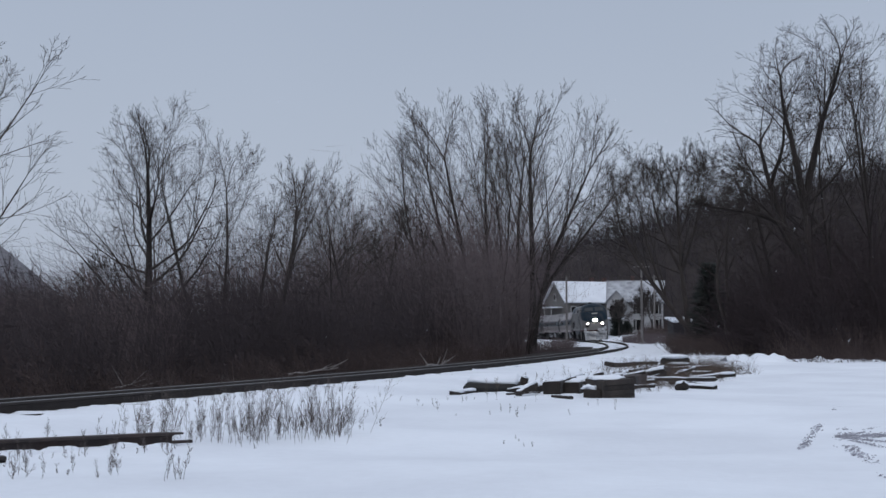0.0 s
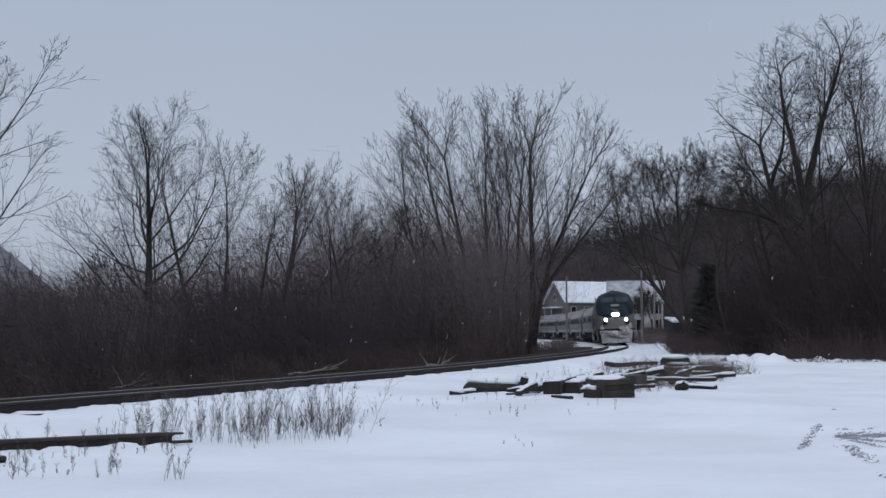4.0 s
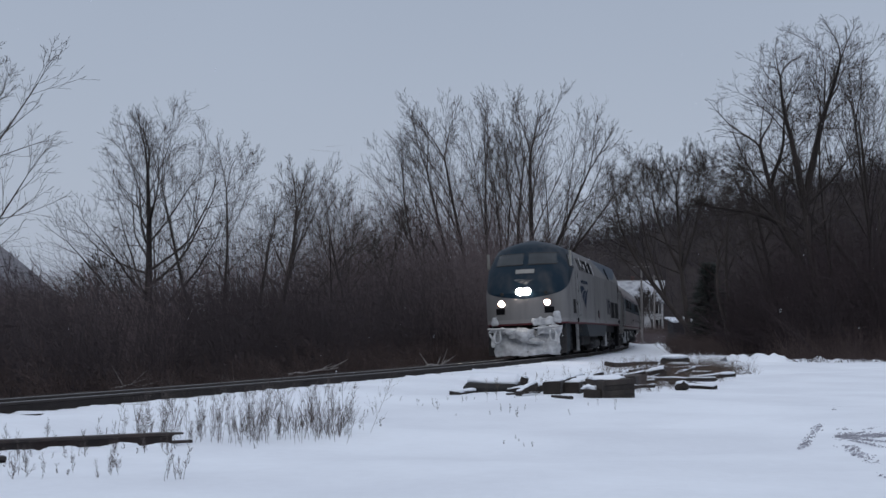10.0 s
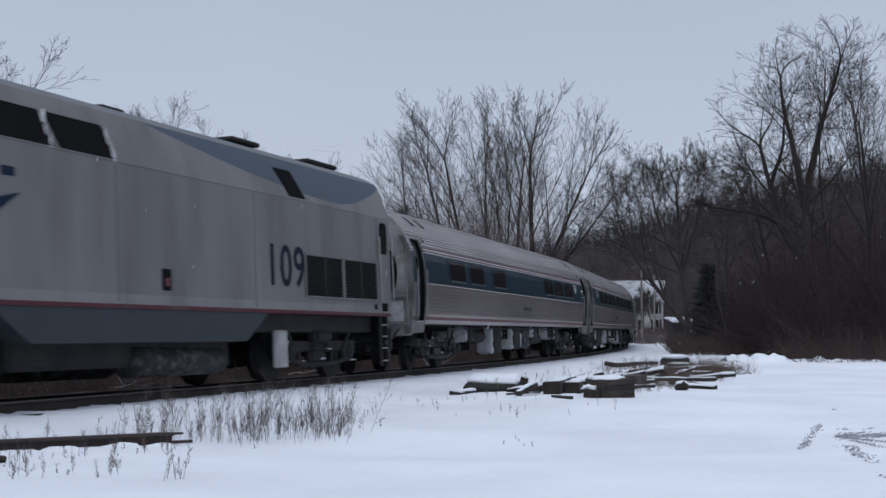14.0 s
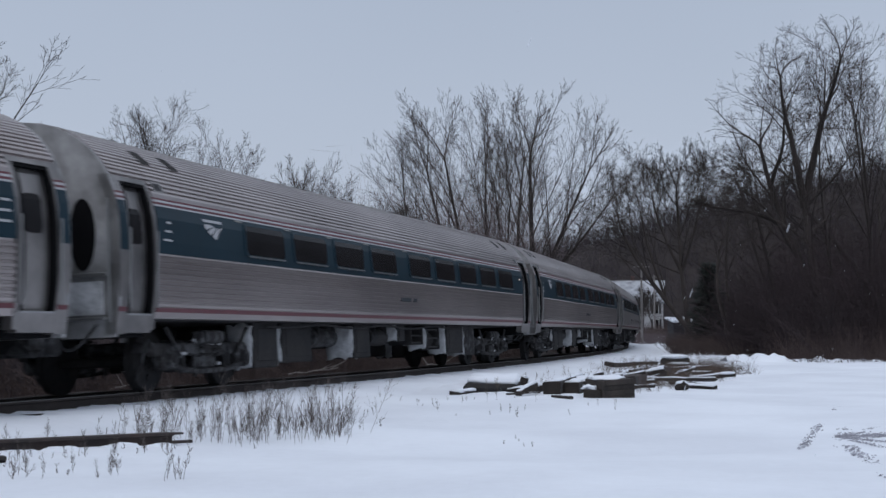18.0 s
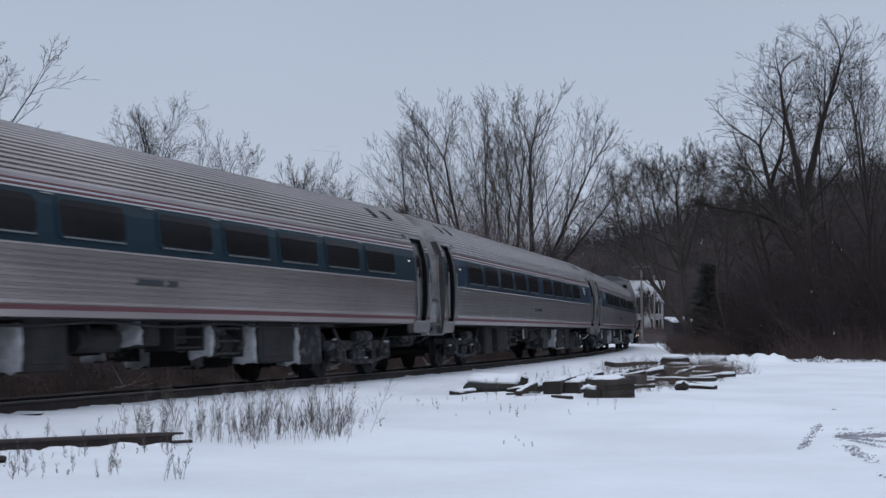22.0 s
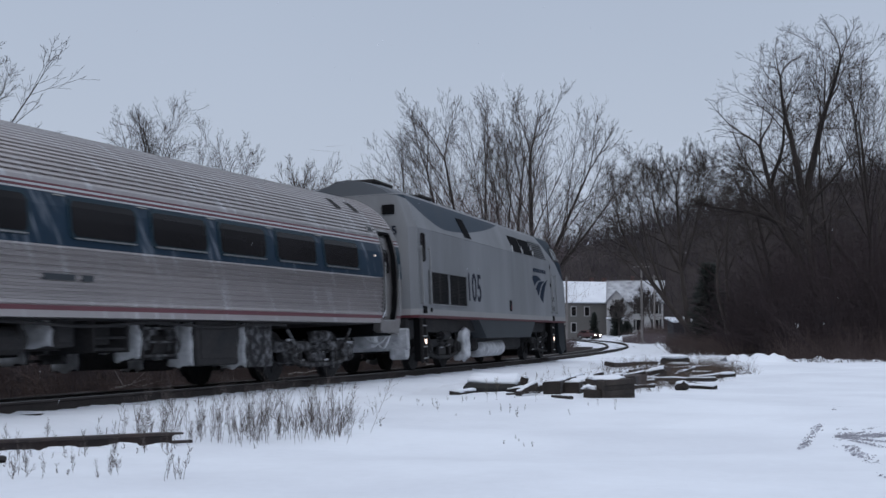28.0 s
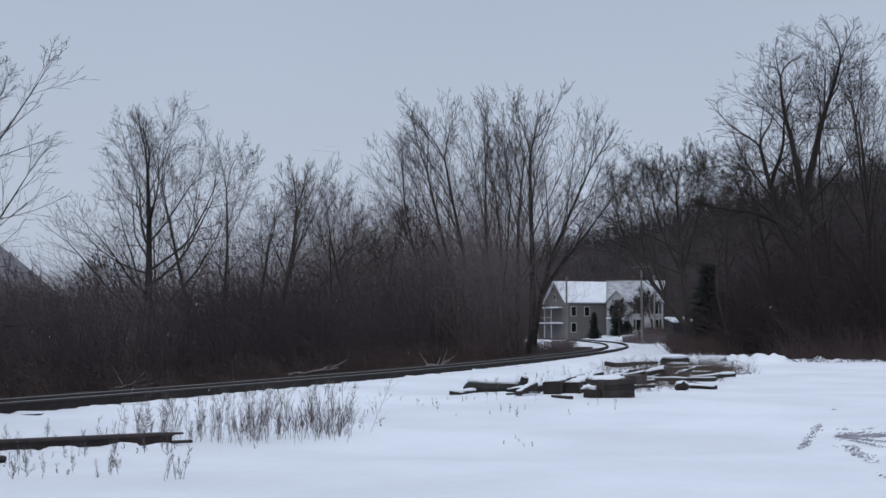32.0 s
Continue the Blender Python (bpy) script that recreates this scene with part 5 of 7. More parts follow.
        rim = list(range(nu)) + [j * row + nu for j in range(nv)] + [nv * row + i for i in range(nu, 0, -1)] + [j * row for j in range(nv, 0, -1)]
        for p, q in zip(rim, rim[1:] + rim[:1]):
            b3.faces.new([b3.verts[k] for k in (p, q, q + lay, p + lay)])
        bmesh.ops.recalc_face_normals(b3, faces=b3.faces[:])
        return b3

    x = -6.9
    k = 0
    while x < 6.7:
        kind = rng.choice(("box", "box", "box", "rack", "small", "tank"))
        wdt = {"box": rng.uniform(0.9, 1.5), "tank": rng.uniform(1.0, 1.6), "rack": rng.uniform(0.6, 1.1), "small": rng.uniform(0.3, 0.5)}[kind]
        h = {"box": rng.uniform(0.66, 0.80), "tank": 0.40, "rack": rng.uniform(0.35, 0.6), "small": rng.uniform(0.25, 0.45)}[kind]
        wide = rng.uniform(0.50, 0.66)
        for side in (1, -1):
            yc = side * (1.36 - wide / 2 - rng.uniform(0, 0.15))
            b2 = bmesh.new()
            if kind == "tank":
                cyl(b2, (x, yc, 0.78), (x + wdt, yc, 0.78), 0.19, seg=14)
                for o in (0.15, 0.85):
                    box(b2, (x + wdt * o, yc, 0.94), (0.05, 0.40, 0.30), 0.005)
            elif kind == "rack":
                for o in (0, 1):
                    box(b2, (x + wdt * o, yc, 1.06 - h / 2), (0.05, wide, h), 0.008)
                for o in (0.2, 0.55, 0.9):
                    cyl(b2, (x, yc + side * wide * 0.4, 1.06 - h * o), (x + wdt, yc + side * wide * 0.4, 1.06 - h * o), 0.022, seg=6)
                box(b2, (x + wdt * 0.5, yc - side * 0.1, 1.06 - h * 0.45), (wdt * 0.6, wide * 0.6, h * 0.6), 0.02)
            else:
                box(b2, (x + wdt / 2, yc, 1.06 - h / 2), (wdt, wide, h), 0.025)
                box(b2, (x + wdt / 2, yc + side * wide * 0.5, 1.06 - h / 2), (wdt * 0.8, 0.03, h * 0.7), 0.008)
            eq = part("equipment_box", b2, DARK_FRAME if rng.random() < (0.85 if kind == "box" else 0.4) else FROST_FRAME, C, {"box": "dark underfloor equipment box", "tank": "dark underfloor air tank", "rack": "dark pipe rack under the floor", "small": "small dark underfloor box"}[kind])
            for e in (1, -1):
                if kind != "tank" and rng.random() < 0.72:
                    xe = x + wdt + 0.026 if e > 0 else x - 0.026
                    b3 = plaster(0, yc, 1.06 - h * 0.52, wide * 0.9, h * 0.92, k * 2.3 + side + e)
                    if e < 0:
                        for v in b3.verts:
                            v.co.x = -v.co.x
                        bmesh.ops.recalc_face_normals(b3, faces=b3.faces[:])
                    for v in b3.verts:
                        v.co.x += xe
                    part("snow_patch", b3, SNOW_PLASTER, eq, "snow plastered on the end face", True)
        x += wdt + rng.uniform(0.3, 0.6)
        k += 1
    for side in (1, -1):
        tb = Tubes()
        tb.line([Vector((q, side * 1.38, 0.98 + 0.03 * math.sin(q * 1.7))) for q in np.linspace(-7.2, 7.2, 25)], [0.022] * 25, 6)
        from_lists("brake_pipe", tb.v, tb.f, DARK_FRAME, C, "dark pipe under the sill")
    b2 = bmesh.new()
    box(b2, (0, 0, 1.12), (24.6, 2.6, 0.16), 0.02)
    box(b2, (0, 0, 0.86), (13.0, 0.5, 0.4), 0.03)
    cyl(b2, (-5.0, 0.9, 0.7), (-3.2, 0.9, 0.7), 0.2, seg=14)
    part("underframe", b2, DARK_FRAME, C, "black underframe beams and pipes")
    bogie(C, 9.07, 2.59, 0.46, False)
    bogie(C, -9.07, 2.59, 0.46, False)
    return C


ROW = (7.6, 5.55, 3.5, 1.4, -1.15, -3.2, -5.25, -7.3, -9.3)
loco_front = locomotive(109, "grey and dark blue diesel locomotive, headlights lit, pilot caked with snow", RUBBER, LOCO_GREY)
loco_rear = locomotive(105, "clean grey diesel locomotive coupled backwards at the train's end", LAMP_STEP, LOCO_GREY_CLEAN)
for lamp in [o for o in loco_rear.children_recursive if o.name.startswith("lens")]:
    lamp.data.materials[0] = WINDSHIELD
coach_b = coach(ROW, "fluted stainless coach with a dark blue window band and red stripes", 2, 9.6)
coach_a = coach((8.5, 6.4, 3.6, -4.1, -6.1, -8.1), "stainless cafe coach with two groups of windows in a blue band", 5, -9.6)
coach_c = copy_thing(coach_b, Matrix())
coach_d = copy_thing(coach_b, Matrix())
coach_e = copy_thing(coach_b, Matrix())
tagged(coach_d, "fluted stainless coach streaked with windblown snow, blue window band")
tagged(coach_e, "fluted stainless coach crusted with snow streaks, next to the rear locomotive")
STEEL_SNOWY = material("snow_streaked_stainless", (0.40, 0.368, 0.362), 0.34, metal=0.9, var=0.09, fine=7.0, coarse=0.5, bump=0.05, tint=(0.34, 0.315, 0.311), shade=0.06, stretch=(0.4, 1, 1))
over_color(STEEL_SNOWY, flank_snow, (0.62, 0.63, 0.65))
BAND_SNOWY = material("snow_streaked_band", (0.010, 0.026, 0.046), 0.4, var=0.15, fine=10.0, coarse=1.0, bump=0.02, spec=0.14)
over_color(BAND_SNOWY, flank_snow, (0.20, 0.22, 0.25))
for snowy in (coach_d, coach_e):
    for ob in snowy.children:
        fresh = STEEL_SNOWY if ob.name.startswith("body") else (BAND_SNOWY if ob.name.startswith("window_band") else None)
        if fresh:
            ob.material_slots[0].link = "OBJECT"
            ob.material_slots[0].material = fresh
FROST_HEAVY = DARK_FRAME.copy()
FROST_HEAVY.name = "running_gear_under_frozen_slush"
over_color(FROST_HEAVY, slush, (0.27, 0.275, 0.29))
for snowy in (coach_e, loco_rear):
    for ob in snowy.children_recursive:
        slot = ob.material_slots[0] if ob.type == "MESH" else None
        if slot and slot.material is FROST_FRAME and (snowy is coach_e or ob.name.startswith(("coupler", "jumper_cable", "rear_"))):
            slot.link = "OBJECT"
            slot.material = SNOW_CAKED if ob.name.startswith(("coupler", "jumper_cable", "rear_")) else FROST_HEAVY
        elif slot and snowy is coach_e and ob.name.startswith(("step_plate", "end_rail")):
            slot.link = "OBJECT"
            slot.material = SNOW_CAKED
TRAIN = ((loco_front, LOCO_LEN / 2, 6.6, False), (coach_a, LOCO_LEN + CAR_LEN * 0.5, 9.07, False), (coach_b, LOCO_LEN + CAR_LEN * 1.5, 9.07, False),
         (coach_c, LOCO_LEN + CAR_LEN * 2.5, 9.07, False), (coach_d, LOCO_LEN + CAR_LEN * 3.5 + 0.2, 9.07, True),
         (coach_e, LOCO_LEN + CAR_LEN * 4.5 + 0.4, 9.07, False), (loco_rear, LOCO_LEN * 1.5 + CAR_LEN * 5 + 0.7, 6.6, True))


def motions():
    """The train runs in from the bend, slows a little and passes; its wheels roll."""
    walk(flurry, [(0.0, pose(0, 0, 0)), (16.0, pose(-21, 0, -56)), (32.0, pose(-42, 0, -112))])
    # the car waits behind the wood, crosses the track once the train is past the bend, and comes down the lane before the houses
    drive = ((0.0, 8.5, 236.0, -4), (18.5, 8.5, 236.0, -4), (22.0, 14.0, 235.4, -6), (25.0, 19.0, 234.2, -22), (27.5, 23.2, 231.0, -44), (28.0, 23.9, 230.2, -50),
             (28.5, 24.85, 229.0, -52), (29.0, 26.0, 227.8, -54), (29.5, 27.25, 226.6, -55), (30.0, 28.9, 225.4, -52), (30.5, 30.8, 224.4, -42), (32.0, 40.5, 221.0, -12))
    walk(car, [(t, pose(x, y, max(ground_at(x, y), -0.1), 0, 0, a)) for t, x, y, a in drive])
    for ob, behind, base, back in TRAIN:
        walk(ob, [(t * 0.5, vehicle_pose(nose_s(t * 0.5) + behind, base, back)) for t in range(65)])
        for ws in [c for c in ob.children if c.name.startswith("wheelset")]:
            x, r = ws.matrix_basis.translation.x, ws.matrix_basis.translation.z
            roll = 1.0 if not back else -1.0
            walk(ws, [(k / 15.0, pose(x, 0, r) @ Matrix.Rotation(roll * (nose_s(0) - nose_s(k / 15.0)) / r, 4, "Y")) for k in range(481)])


# ======== trees and brush ========
class Habit:
    """How one kind of tree branches, level by level."""

    def __init__(self, kids, angle, ratio, wob, lift, start=(0.34, 0.2, 0.14, 0.1), fade=0.7, levels=4):
        self.kids, self.angle, self.ratio, self.wob, self.lift = kids, angle, ratio, wob, lift
        self.start, self.fade, self.levels = start, fade, levels


SPREADING = Habit((19, 8, 5, 3), (64, 46, 42, 38), (0.50, 0.50, 0.46, 0.45), (0.02, 0.08, 0.09, 0.08), (0.0, 0.12, 0.07, 0.05), (0.26, 0.20, 0.15, 0.1), 0.50)
UPRIGHT = Habit((10, 7, 5, 3), (36, 34, 36, 36), (0.52, 0.46, 0.45, 0.45), (0.03, 0.06, 0.08, 0.08), (0.01, 0.05, 0.05, 0.04), (0.34, 0.25, 0.15, 0.1), 0.55)
FANNED = Habit((10, 7, 5, 2), (27, 30, 34, 36), (0.50, 0.46, 0.42, 0.45), (0.022, 0.05, 0.07, 0.08), (0.012, 0.035, 0.035, 0.03), (0.30, 0.25, 0.15, 0.1), 0.55)
CROOKED = Habit((8, 7, 5, 3), (50, 48, 46, 44), (0.42, 0.52, 0.46, 0.45), (0.06, 0.16, 0.17, 0.15), (0.01, 0.05, 0.03, 0.03), (0.45, 0.2, 0.12, 0.1), 0.45)
ROUNDED = Habit((15, 9, 6, 3), (50, 42, 40, 38), (0.52, 0.48, 0.45, 0.45), (0.03, 0.08, 0.09, 0.08), (0.02, 0.05, 0.05, 0.04), (0.42, 0.25, 0.15, 0.1), 0.62)


def grow(tubes, rng, p, d, length, r, depth, h, turns=(), thin=0.004):
    """One limb with its side branches. turns: degrees by which the limb leans to the right, bend after bend."""
    n = max((9, 6, 4, 3, 2)[depth], 3 * len(turns))
    pts, dirs, q, dd = [p.copy()], [d.copy()], p.copy(), d.copy()
    drift = Vector((0, 0, 0))
    for i in range(n):
        w = h.wob[depth - 1] if depth == h.levels else h.wob[depth]
        drift = drift * 0.45 + Vector((rng.gauss(0, w), rng.gauss(0, w), rng.gauss(0, w * 0.7)))
        dd = dd + drift + Vector((0, 0, h.lift[min(depth, 3)]))
        if turns:
            dd = Matrix.Rotation(radians(turns[min(i * len(turns) // n, len(turns) - 1)]) * len(turns) / n, 3, "Y") @ dd
        dd = dd.normalized()
        q = q + dd * (length / n)
        pts.append(q.copy())
        dirs.append(dd.copy())
    radii = [max(r * (1 - 0.74 * i / n), thin) for i in range(n + 1)]
    tubes[0 if depth == 0 else 1].line(pts, radii, (8, 5, 4, 3, 3)[depth])
    if depth >= h.levels:
        return
    num = max(2, h.kids[depth] + rng.randint(-1, 1))
    start = h.start[depth]
    phase = rng.uniform(0, 6.28)
    for k in range(num):
        f = min(0.985, start + (1 - start) * (k + 0.5 + rng.uniform(-0.4, 0.4)) / num)
        i = min(int(f * n), n - 1)
        base, axis = pts[i].lerp(pts[i + 1], f * n - i), dirs[i]
        side = axis.orthogonal().normalized()
        az = phase + k * 2.4 + rng.gauss(0, 0.35)
        side = side * math.cos(az) + axis.cross(side) * math.sin(az)
        ang = radians(h.angle[depth] * (1.12 - 0.35 * f) + rng.gauss(0, 7))
        nd = (axis * math.cos(ang) + side * math.sin(ang)).normalized()
        if nd.z < -0.15:
            nd.z *= 0.3
            nd.normalize()
        nl = length * h.ratio[depth] * (1.15 - h.fade * (f - start) / (1 - start)) * rng.uniform(0.7, 1.2)
        grow(tubes, rng, base, nd, nl, max(radii[i] * (rng.uniform(0.28, 0.42) if depth == 0 else rng.uniform(0.36, 0.56)), thin), depth + 1, h, (), thin)
    if depth < 2:
        for k in range(2):
            side = dirs[-1].orthogonal().normalized()
            side.rotate(Matrix.Rotation(phase + 3.1 * k, 3, dirs[-1]))
            grow(tubes, rng, pts[-1], (dirs[-1] + side * 0.3).normalized(), length * (0.24 if depth == 0 else 0.3), radii[-1] * 0.8, depth + 1, h, (), thin)


def heading(lean, deep=0.0):
    """Direction that leans so many degrees to the right of upright, and so many away."""
    a, b = radians(lean), radians(deep)
    return Vector((math.sin(a), math.sin(b), math.cos(a))).normalized()


def bare_tree(x, y, stems, seed, habit, label="bare leafless tree with fine branching twigs"):
    """A leafless tree. stems: (which stem it forks from or None, at what share of it, lean in degrees, depth lean, length, radius, turns)."""
    z = ground_at(x, y) - 0.15
    t = thing("bare_tree", pose(x, y, z), label, "tree", "bare trees along the line")
    rng = random.Random(seed)
    tubes = (Tubes(), Tubes())
    made = []
    for fork, share, lean, deep, length, r, turns in stems:
        p = Vector((0, 0, 0)) if fork is None else made[fork][min(int(share * (len(made[fork]) - 1)), len(made[fork]) - 1)]
        at = len(tubes[0].v)
        n = max(9, 3 * len(turns))
        grow(tubes, rng, p, heading(lean, deep), length, r, 0, habit, turns, 0.0042 * max(1.0, y / 60))
        ring = tubes[0].v[at:at + 8 * (n + 1)]
        made.append([sum((Vector(v) for v in ring[8 * i:8 * i + 8]), Vector()) / 8 for i in range(n + 1)])
    from_lists("trunk", tubes[0].v, tubes[0].f, BARK, t, smooth=True)
    from_lists("crown", tubes[1].v, tubes[1].f, TWIG, t, "bare branches and twigs")
    return t


def quick_mesh(name, vv, tris, mat):
    me = bpy.data.meshes.new(name)
    me.vertices.add(len(vv))
    me.vertices.foreach_set("co", vv.ravel())
    me.loops.add(tris.size)
    me.loops.foreach_set("vertex_index", tris.ravel().astype(np.int32))
    me.polygons.add(len(tris))
    me.polygons.foreach_set("loop_start", np.arange(len(tris), dtype=np.int32) * 3)
    me.update(calc_edges=True)
    return mesh_part(name, me, mat, None)


def spikes(points, r):
    """Three-sided stems through two or more points each, ending in a tip."""
    n, m = len(points[0]), len(points)
    verts = np.empty((n, 3 * (m - 1) + 1, 3))
    for j, p in enumerate(points[:-1]):
        k = 1.0 - 0.45 * j / max(1, m - 2) if m > 2 else 1.0
        for s in range(3):
            a = 2 * np.pi * s / 3 + 0.4
            verts[:, j * 3 + s] = p + np.stack([np.cos(a) * r * k, 0.8 * np.sin(a) * r * k, np.sin(a + 1) * r * k], -1)
    verts[:, -1] = points[-1]
    tri = []
    for j in range(m - 2):
        for s in range(3):
            a, b = j * 3 + s, j * 3 + (s + 1) % 3
            tri += [(a, b, b + 3), (a, b + 3, a + 3)]
    for s in range(3):
        tri.append(((m - 2) * 3 + s, (m - 2) * 3 + (s + 1) % 3, 3 * (m - 1)))
    tri = np.array(tri)
    faces = (tri[None] + (np.arange(n) * (3 * (m - 1) + 1))[:, None, None]).reshape(-1, 3)
    return verts.reshape(-1, 3), faces


def thicket(name, spots, mat, label, seed, stem_r=0.008, stems=9, twigs=5, wild=0.6, twig_len=1.0):
    """Shrubs of bowed stems with side twigs every way, in one mesh. spots: x, y and height of each shrub."""
    rng = np.random.RandomState(seed)
    x, y, h = (np.repeat(np.asarray(q, float), stems) for q in spots)
    z = np.repeat(ground_z(np.asarray(spots[0], float), np.asarray(spots[1], float)), stems) - 0.1
    n = len(x)
    az, tilt = rng.uniform(0, 2 * np.pi, n), np.abs(rng.normal(0, wild, n)).clip(0, 1.2)
    ln = h * rng.uniform(0.5, 1.08, n) / np.cos(np.minimum(tilt, 0.6) * 0.75)
    p0 = np.stack([x + rng.normal(0, 0.16, n), y + rng.normal(0, 0.16, n), z], -1)
    d = np.stack([np.cos(az) * np.sin(tilt), np.sin(az) * np.sin(tilt), np.cos(tilt)], -1)
    az2 = rng.uniform(0, 2 * np.pi, n)
    bow = np.stack([np.cos(az2), np.sin(az2), -0.35 * np.ones(n)], -1) * (rng.uniform(0.1, 0.5, n) * wild)[:, None]
    pts = [p0]
    for f in (0.33, 0.66, 1.0):
        pts.append(p0 + (d * f + bow * f * f + rng.normal(0, 0.05, (n, 3)) * f) * ln[:, None])
    r = stem_r * rng.uniform(0.5, 1.6, n)
    v, t = spikes(pts, r)
    allv, allf, base = [v], [t], len(v)
    for k in range(twigs):
        g = rng.uniform(0.2, 0.99, n)
        i = np.minimum((g * 3).astype(int), 2)
        u = (g * 3 - i)[:, None]
        P = np.stack(pts)
        a = P[i, np.arange(n)] * (1 - u) + P[i + 1, np.arange(n)] * u
        td = 0.55 * d + rng.normal(0, 0.75, (n, 3))
        td[:, 2] = np.where(td[:, 2] < 0, td[:, 2] * 0.4, td[:, 2])
        td /= np.linalg.norm(td, axis=1)[:, None]
        tl = (ln * rng.uniform(0.14, 0.5, n) * (1.1 - 0.55 * g) * twig_len).clip(0, 2.0)[:, None]
        v, t = spikes([a, a + td * tl], r * 0.55)
        allv.append(v)
        allf.append(t + base)
        base += len(v)
    ob = quick_mesh(name, np.concatenate(allv), np.concatenate(allf), mat)
    return tagged(ob, label, "brush", kind="stuff")


def place_brush():
    rng = np.random.RandomState(11)

    def patchy(x, y, k=0.13):
        return np.array([noise.noise(Vector((p * k, q * k, 0.5))) for p, q in zip(x, y)])

    def along(n, s0, s1, w0, w1, height, k=0.13, amp=0.3):
        """Shrubs scattered beyond the track; height(y) with a share of low ones."""
        s, w = rng.uniform(s0, s1, n), -rng.uniform(w0, w1, n)
        a = np.interp(s, S_GRID, HEADING)
        x = np.interp(s, S_GRID, TRACK_X) + np.cos(a) * w
        y = np.interp(s, S_GRID, TRACK_Y) - np.sin(a) * w
        x, y = x[x < 0.060 * y - 0.4], y[x < 0.060 * y - 0.4]
        return x, y, height(y) * rng.uniform(0.55, 1.0, len(x)) * (1 + amp * patchy(x, y, k))

    thicket("lineside_brush", along(1500, 3, 150, 3.0, 7.0, lambda y: 1.5 + 0 * y, amp=0.6), BRUSH_RED, "low reddish brush and weeds beyond the rails", 1, 0.006, 6, 5, 0.95)
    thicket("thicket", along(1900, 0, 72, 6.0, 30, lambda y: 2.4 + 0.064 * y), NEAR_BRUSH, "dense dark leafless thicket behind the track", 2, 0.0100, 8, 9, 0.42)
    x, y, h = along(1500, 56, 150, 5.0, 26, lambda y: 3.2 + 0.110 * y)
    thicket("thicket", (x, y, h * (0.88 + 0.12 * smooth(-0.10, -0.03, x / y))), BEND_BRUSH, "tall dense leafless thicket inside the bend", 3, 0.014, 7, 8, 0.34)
    thicket("far_thicket", along(1700, 0, 60, 28, 95, lambda y: 3.0 + 0.060 * y), BRUSH, "thicket farther back in the wet woods, its haze in the pale stem colour", 4, 0.024, 6, 7, 0.4)
    n = 520
    y = rng.uniform(42, 112, n)
    x = y * rng.uniform(-0.34, -0.20, n)
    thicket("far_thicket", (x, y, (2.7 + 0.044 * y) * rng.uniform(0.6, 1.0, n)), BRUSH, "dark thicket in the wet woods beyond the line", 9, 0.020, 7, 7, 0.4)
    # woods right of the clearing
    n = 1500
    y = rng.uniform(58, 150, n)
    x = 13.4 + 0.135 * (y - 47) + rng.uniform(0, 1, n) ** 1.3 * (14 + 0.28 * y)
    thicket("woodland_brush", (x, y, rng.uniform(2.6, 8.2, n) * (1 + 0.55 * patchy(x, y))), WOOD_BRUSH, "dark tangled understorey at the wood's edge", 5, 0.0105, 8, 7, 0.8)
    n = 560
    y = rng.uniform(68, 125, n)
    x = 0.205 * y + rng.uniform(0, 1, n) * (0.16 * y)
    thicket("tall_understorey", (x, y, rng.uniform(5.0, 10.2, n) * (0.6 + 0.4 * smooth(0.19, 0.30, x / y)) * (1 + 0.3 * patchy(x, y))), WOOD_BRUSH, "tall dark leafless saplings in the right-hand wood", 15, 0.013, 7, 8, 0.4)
    # hedge of weeds and saplings before the houses
    n = 700
    y = rng.uniform(140, 205, n)
    x = y * rng.uniform(0.128, 0.20, n)
    thicket("hedge_brush", (x, y, rng.uniform(0.5, 1.9, n)), BRUSH, "brown brush line in front of the houses", 16, 0.014, 6, 3, 0.7)
    n = 420
    y = rng.uniform(88, 190, n)
    x = y * rng.uniform(0.050, 0.094, n)
    keep = beside_track(x, y) < -2.3
    thicket("bend_brush", (x[keep], y[keep], rng.uniform(0.4, 1.1, keep.sum())), BRUSH, "low brush inside the bend", 17, 0.012, 8, 2, 0.8)
    n = 800
    y = rng.uniform(54, 66, n)
    x = 12.6 + 0.13 * (y - 47) + rng.uniform(0, 1, n) * 16
    thicket("edge_brush", (x, y, rng.uniform(0.4, 2.2, n)), BRUSH_RED, "reddish brush along the snowy clearing", 6, 0.007, 8, 2, 0.7)
    n = 300
    y = rng.uniform(98, 136, n)
    x = y * rng.uniform(0.160, 0.225, n)
    thicket("edge_brush", (x, y, rng.uniform(0.5, 1.7, n)), BRUSH_RED, "reddish brush by the shed at the wood's edge", 18, 0.010, 7, 5, 0.7)
    n = 340
    y = rng.uniform(70, 100, n)
    x = y * rng.uniform(0.163, 0.215, n)
    thicket("edge_brush", (x, y, rng.uniform(0.4, 1.5, n)), BRUSH_RED, "reddish brush between the clearing and the bend", 19, 0.009, 7, 5, 0.7)
    # hillside forest
    n = 4600
    x, y = rng.uniform(-40, 260, n), rng.uniform(262, 470, n)
    keep = ground_z(x, y) > 2.5
    x, y = x[keep], y[keep]
    thicket("hillside_forest", (x, y, rng.uniform(5, 11, len(x)) * (1 + 0.5 * patchy(x, y, 0.05))), HILLWOOD, "bare brown forest on the hillside", 7, 0.055, 4, 4, 0.55)
    n = 700
    x, y = rng.uniform(-480, -200, n), rng.uniform(650, 960, n)
    thicket("ridge_forest", (x, y, rng.uniform(4, 9, n)), HILLWOOD, "bare forest on the far snowy ridge", 8, 0.16, 3, 2, 0.4)
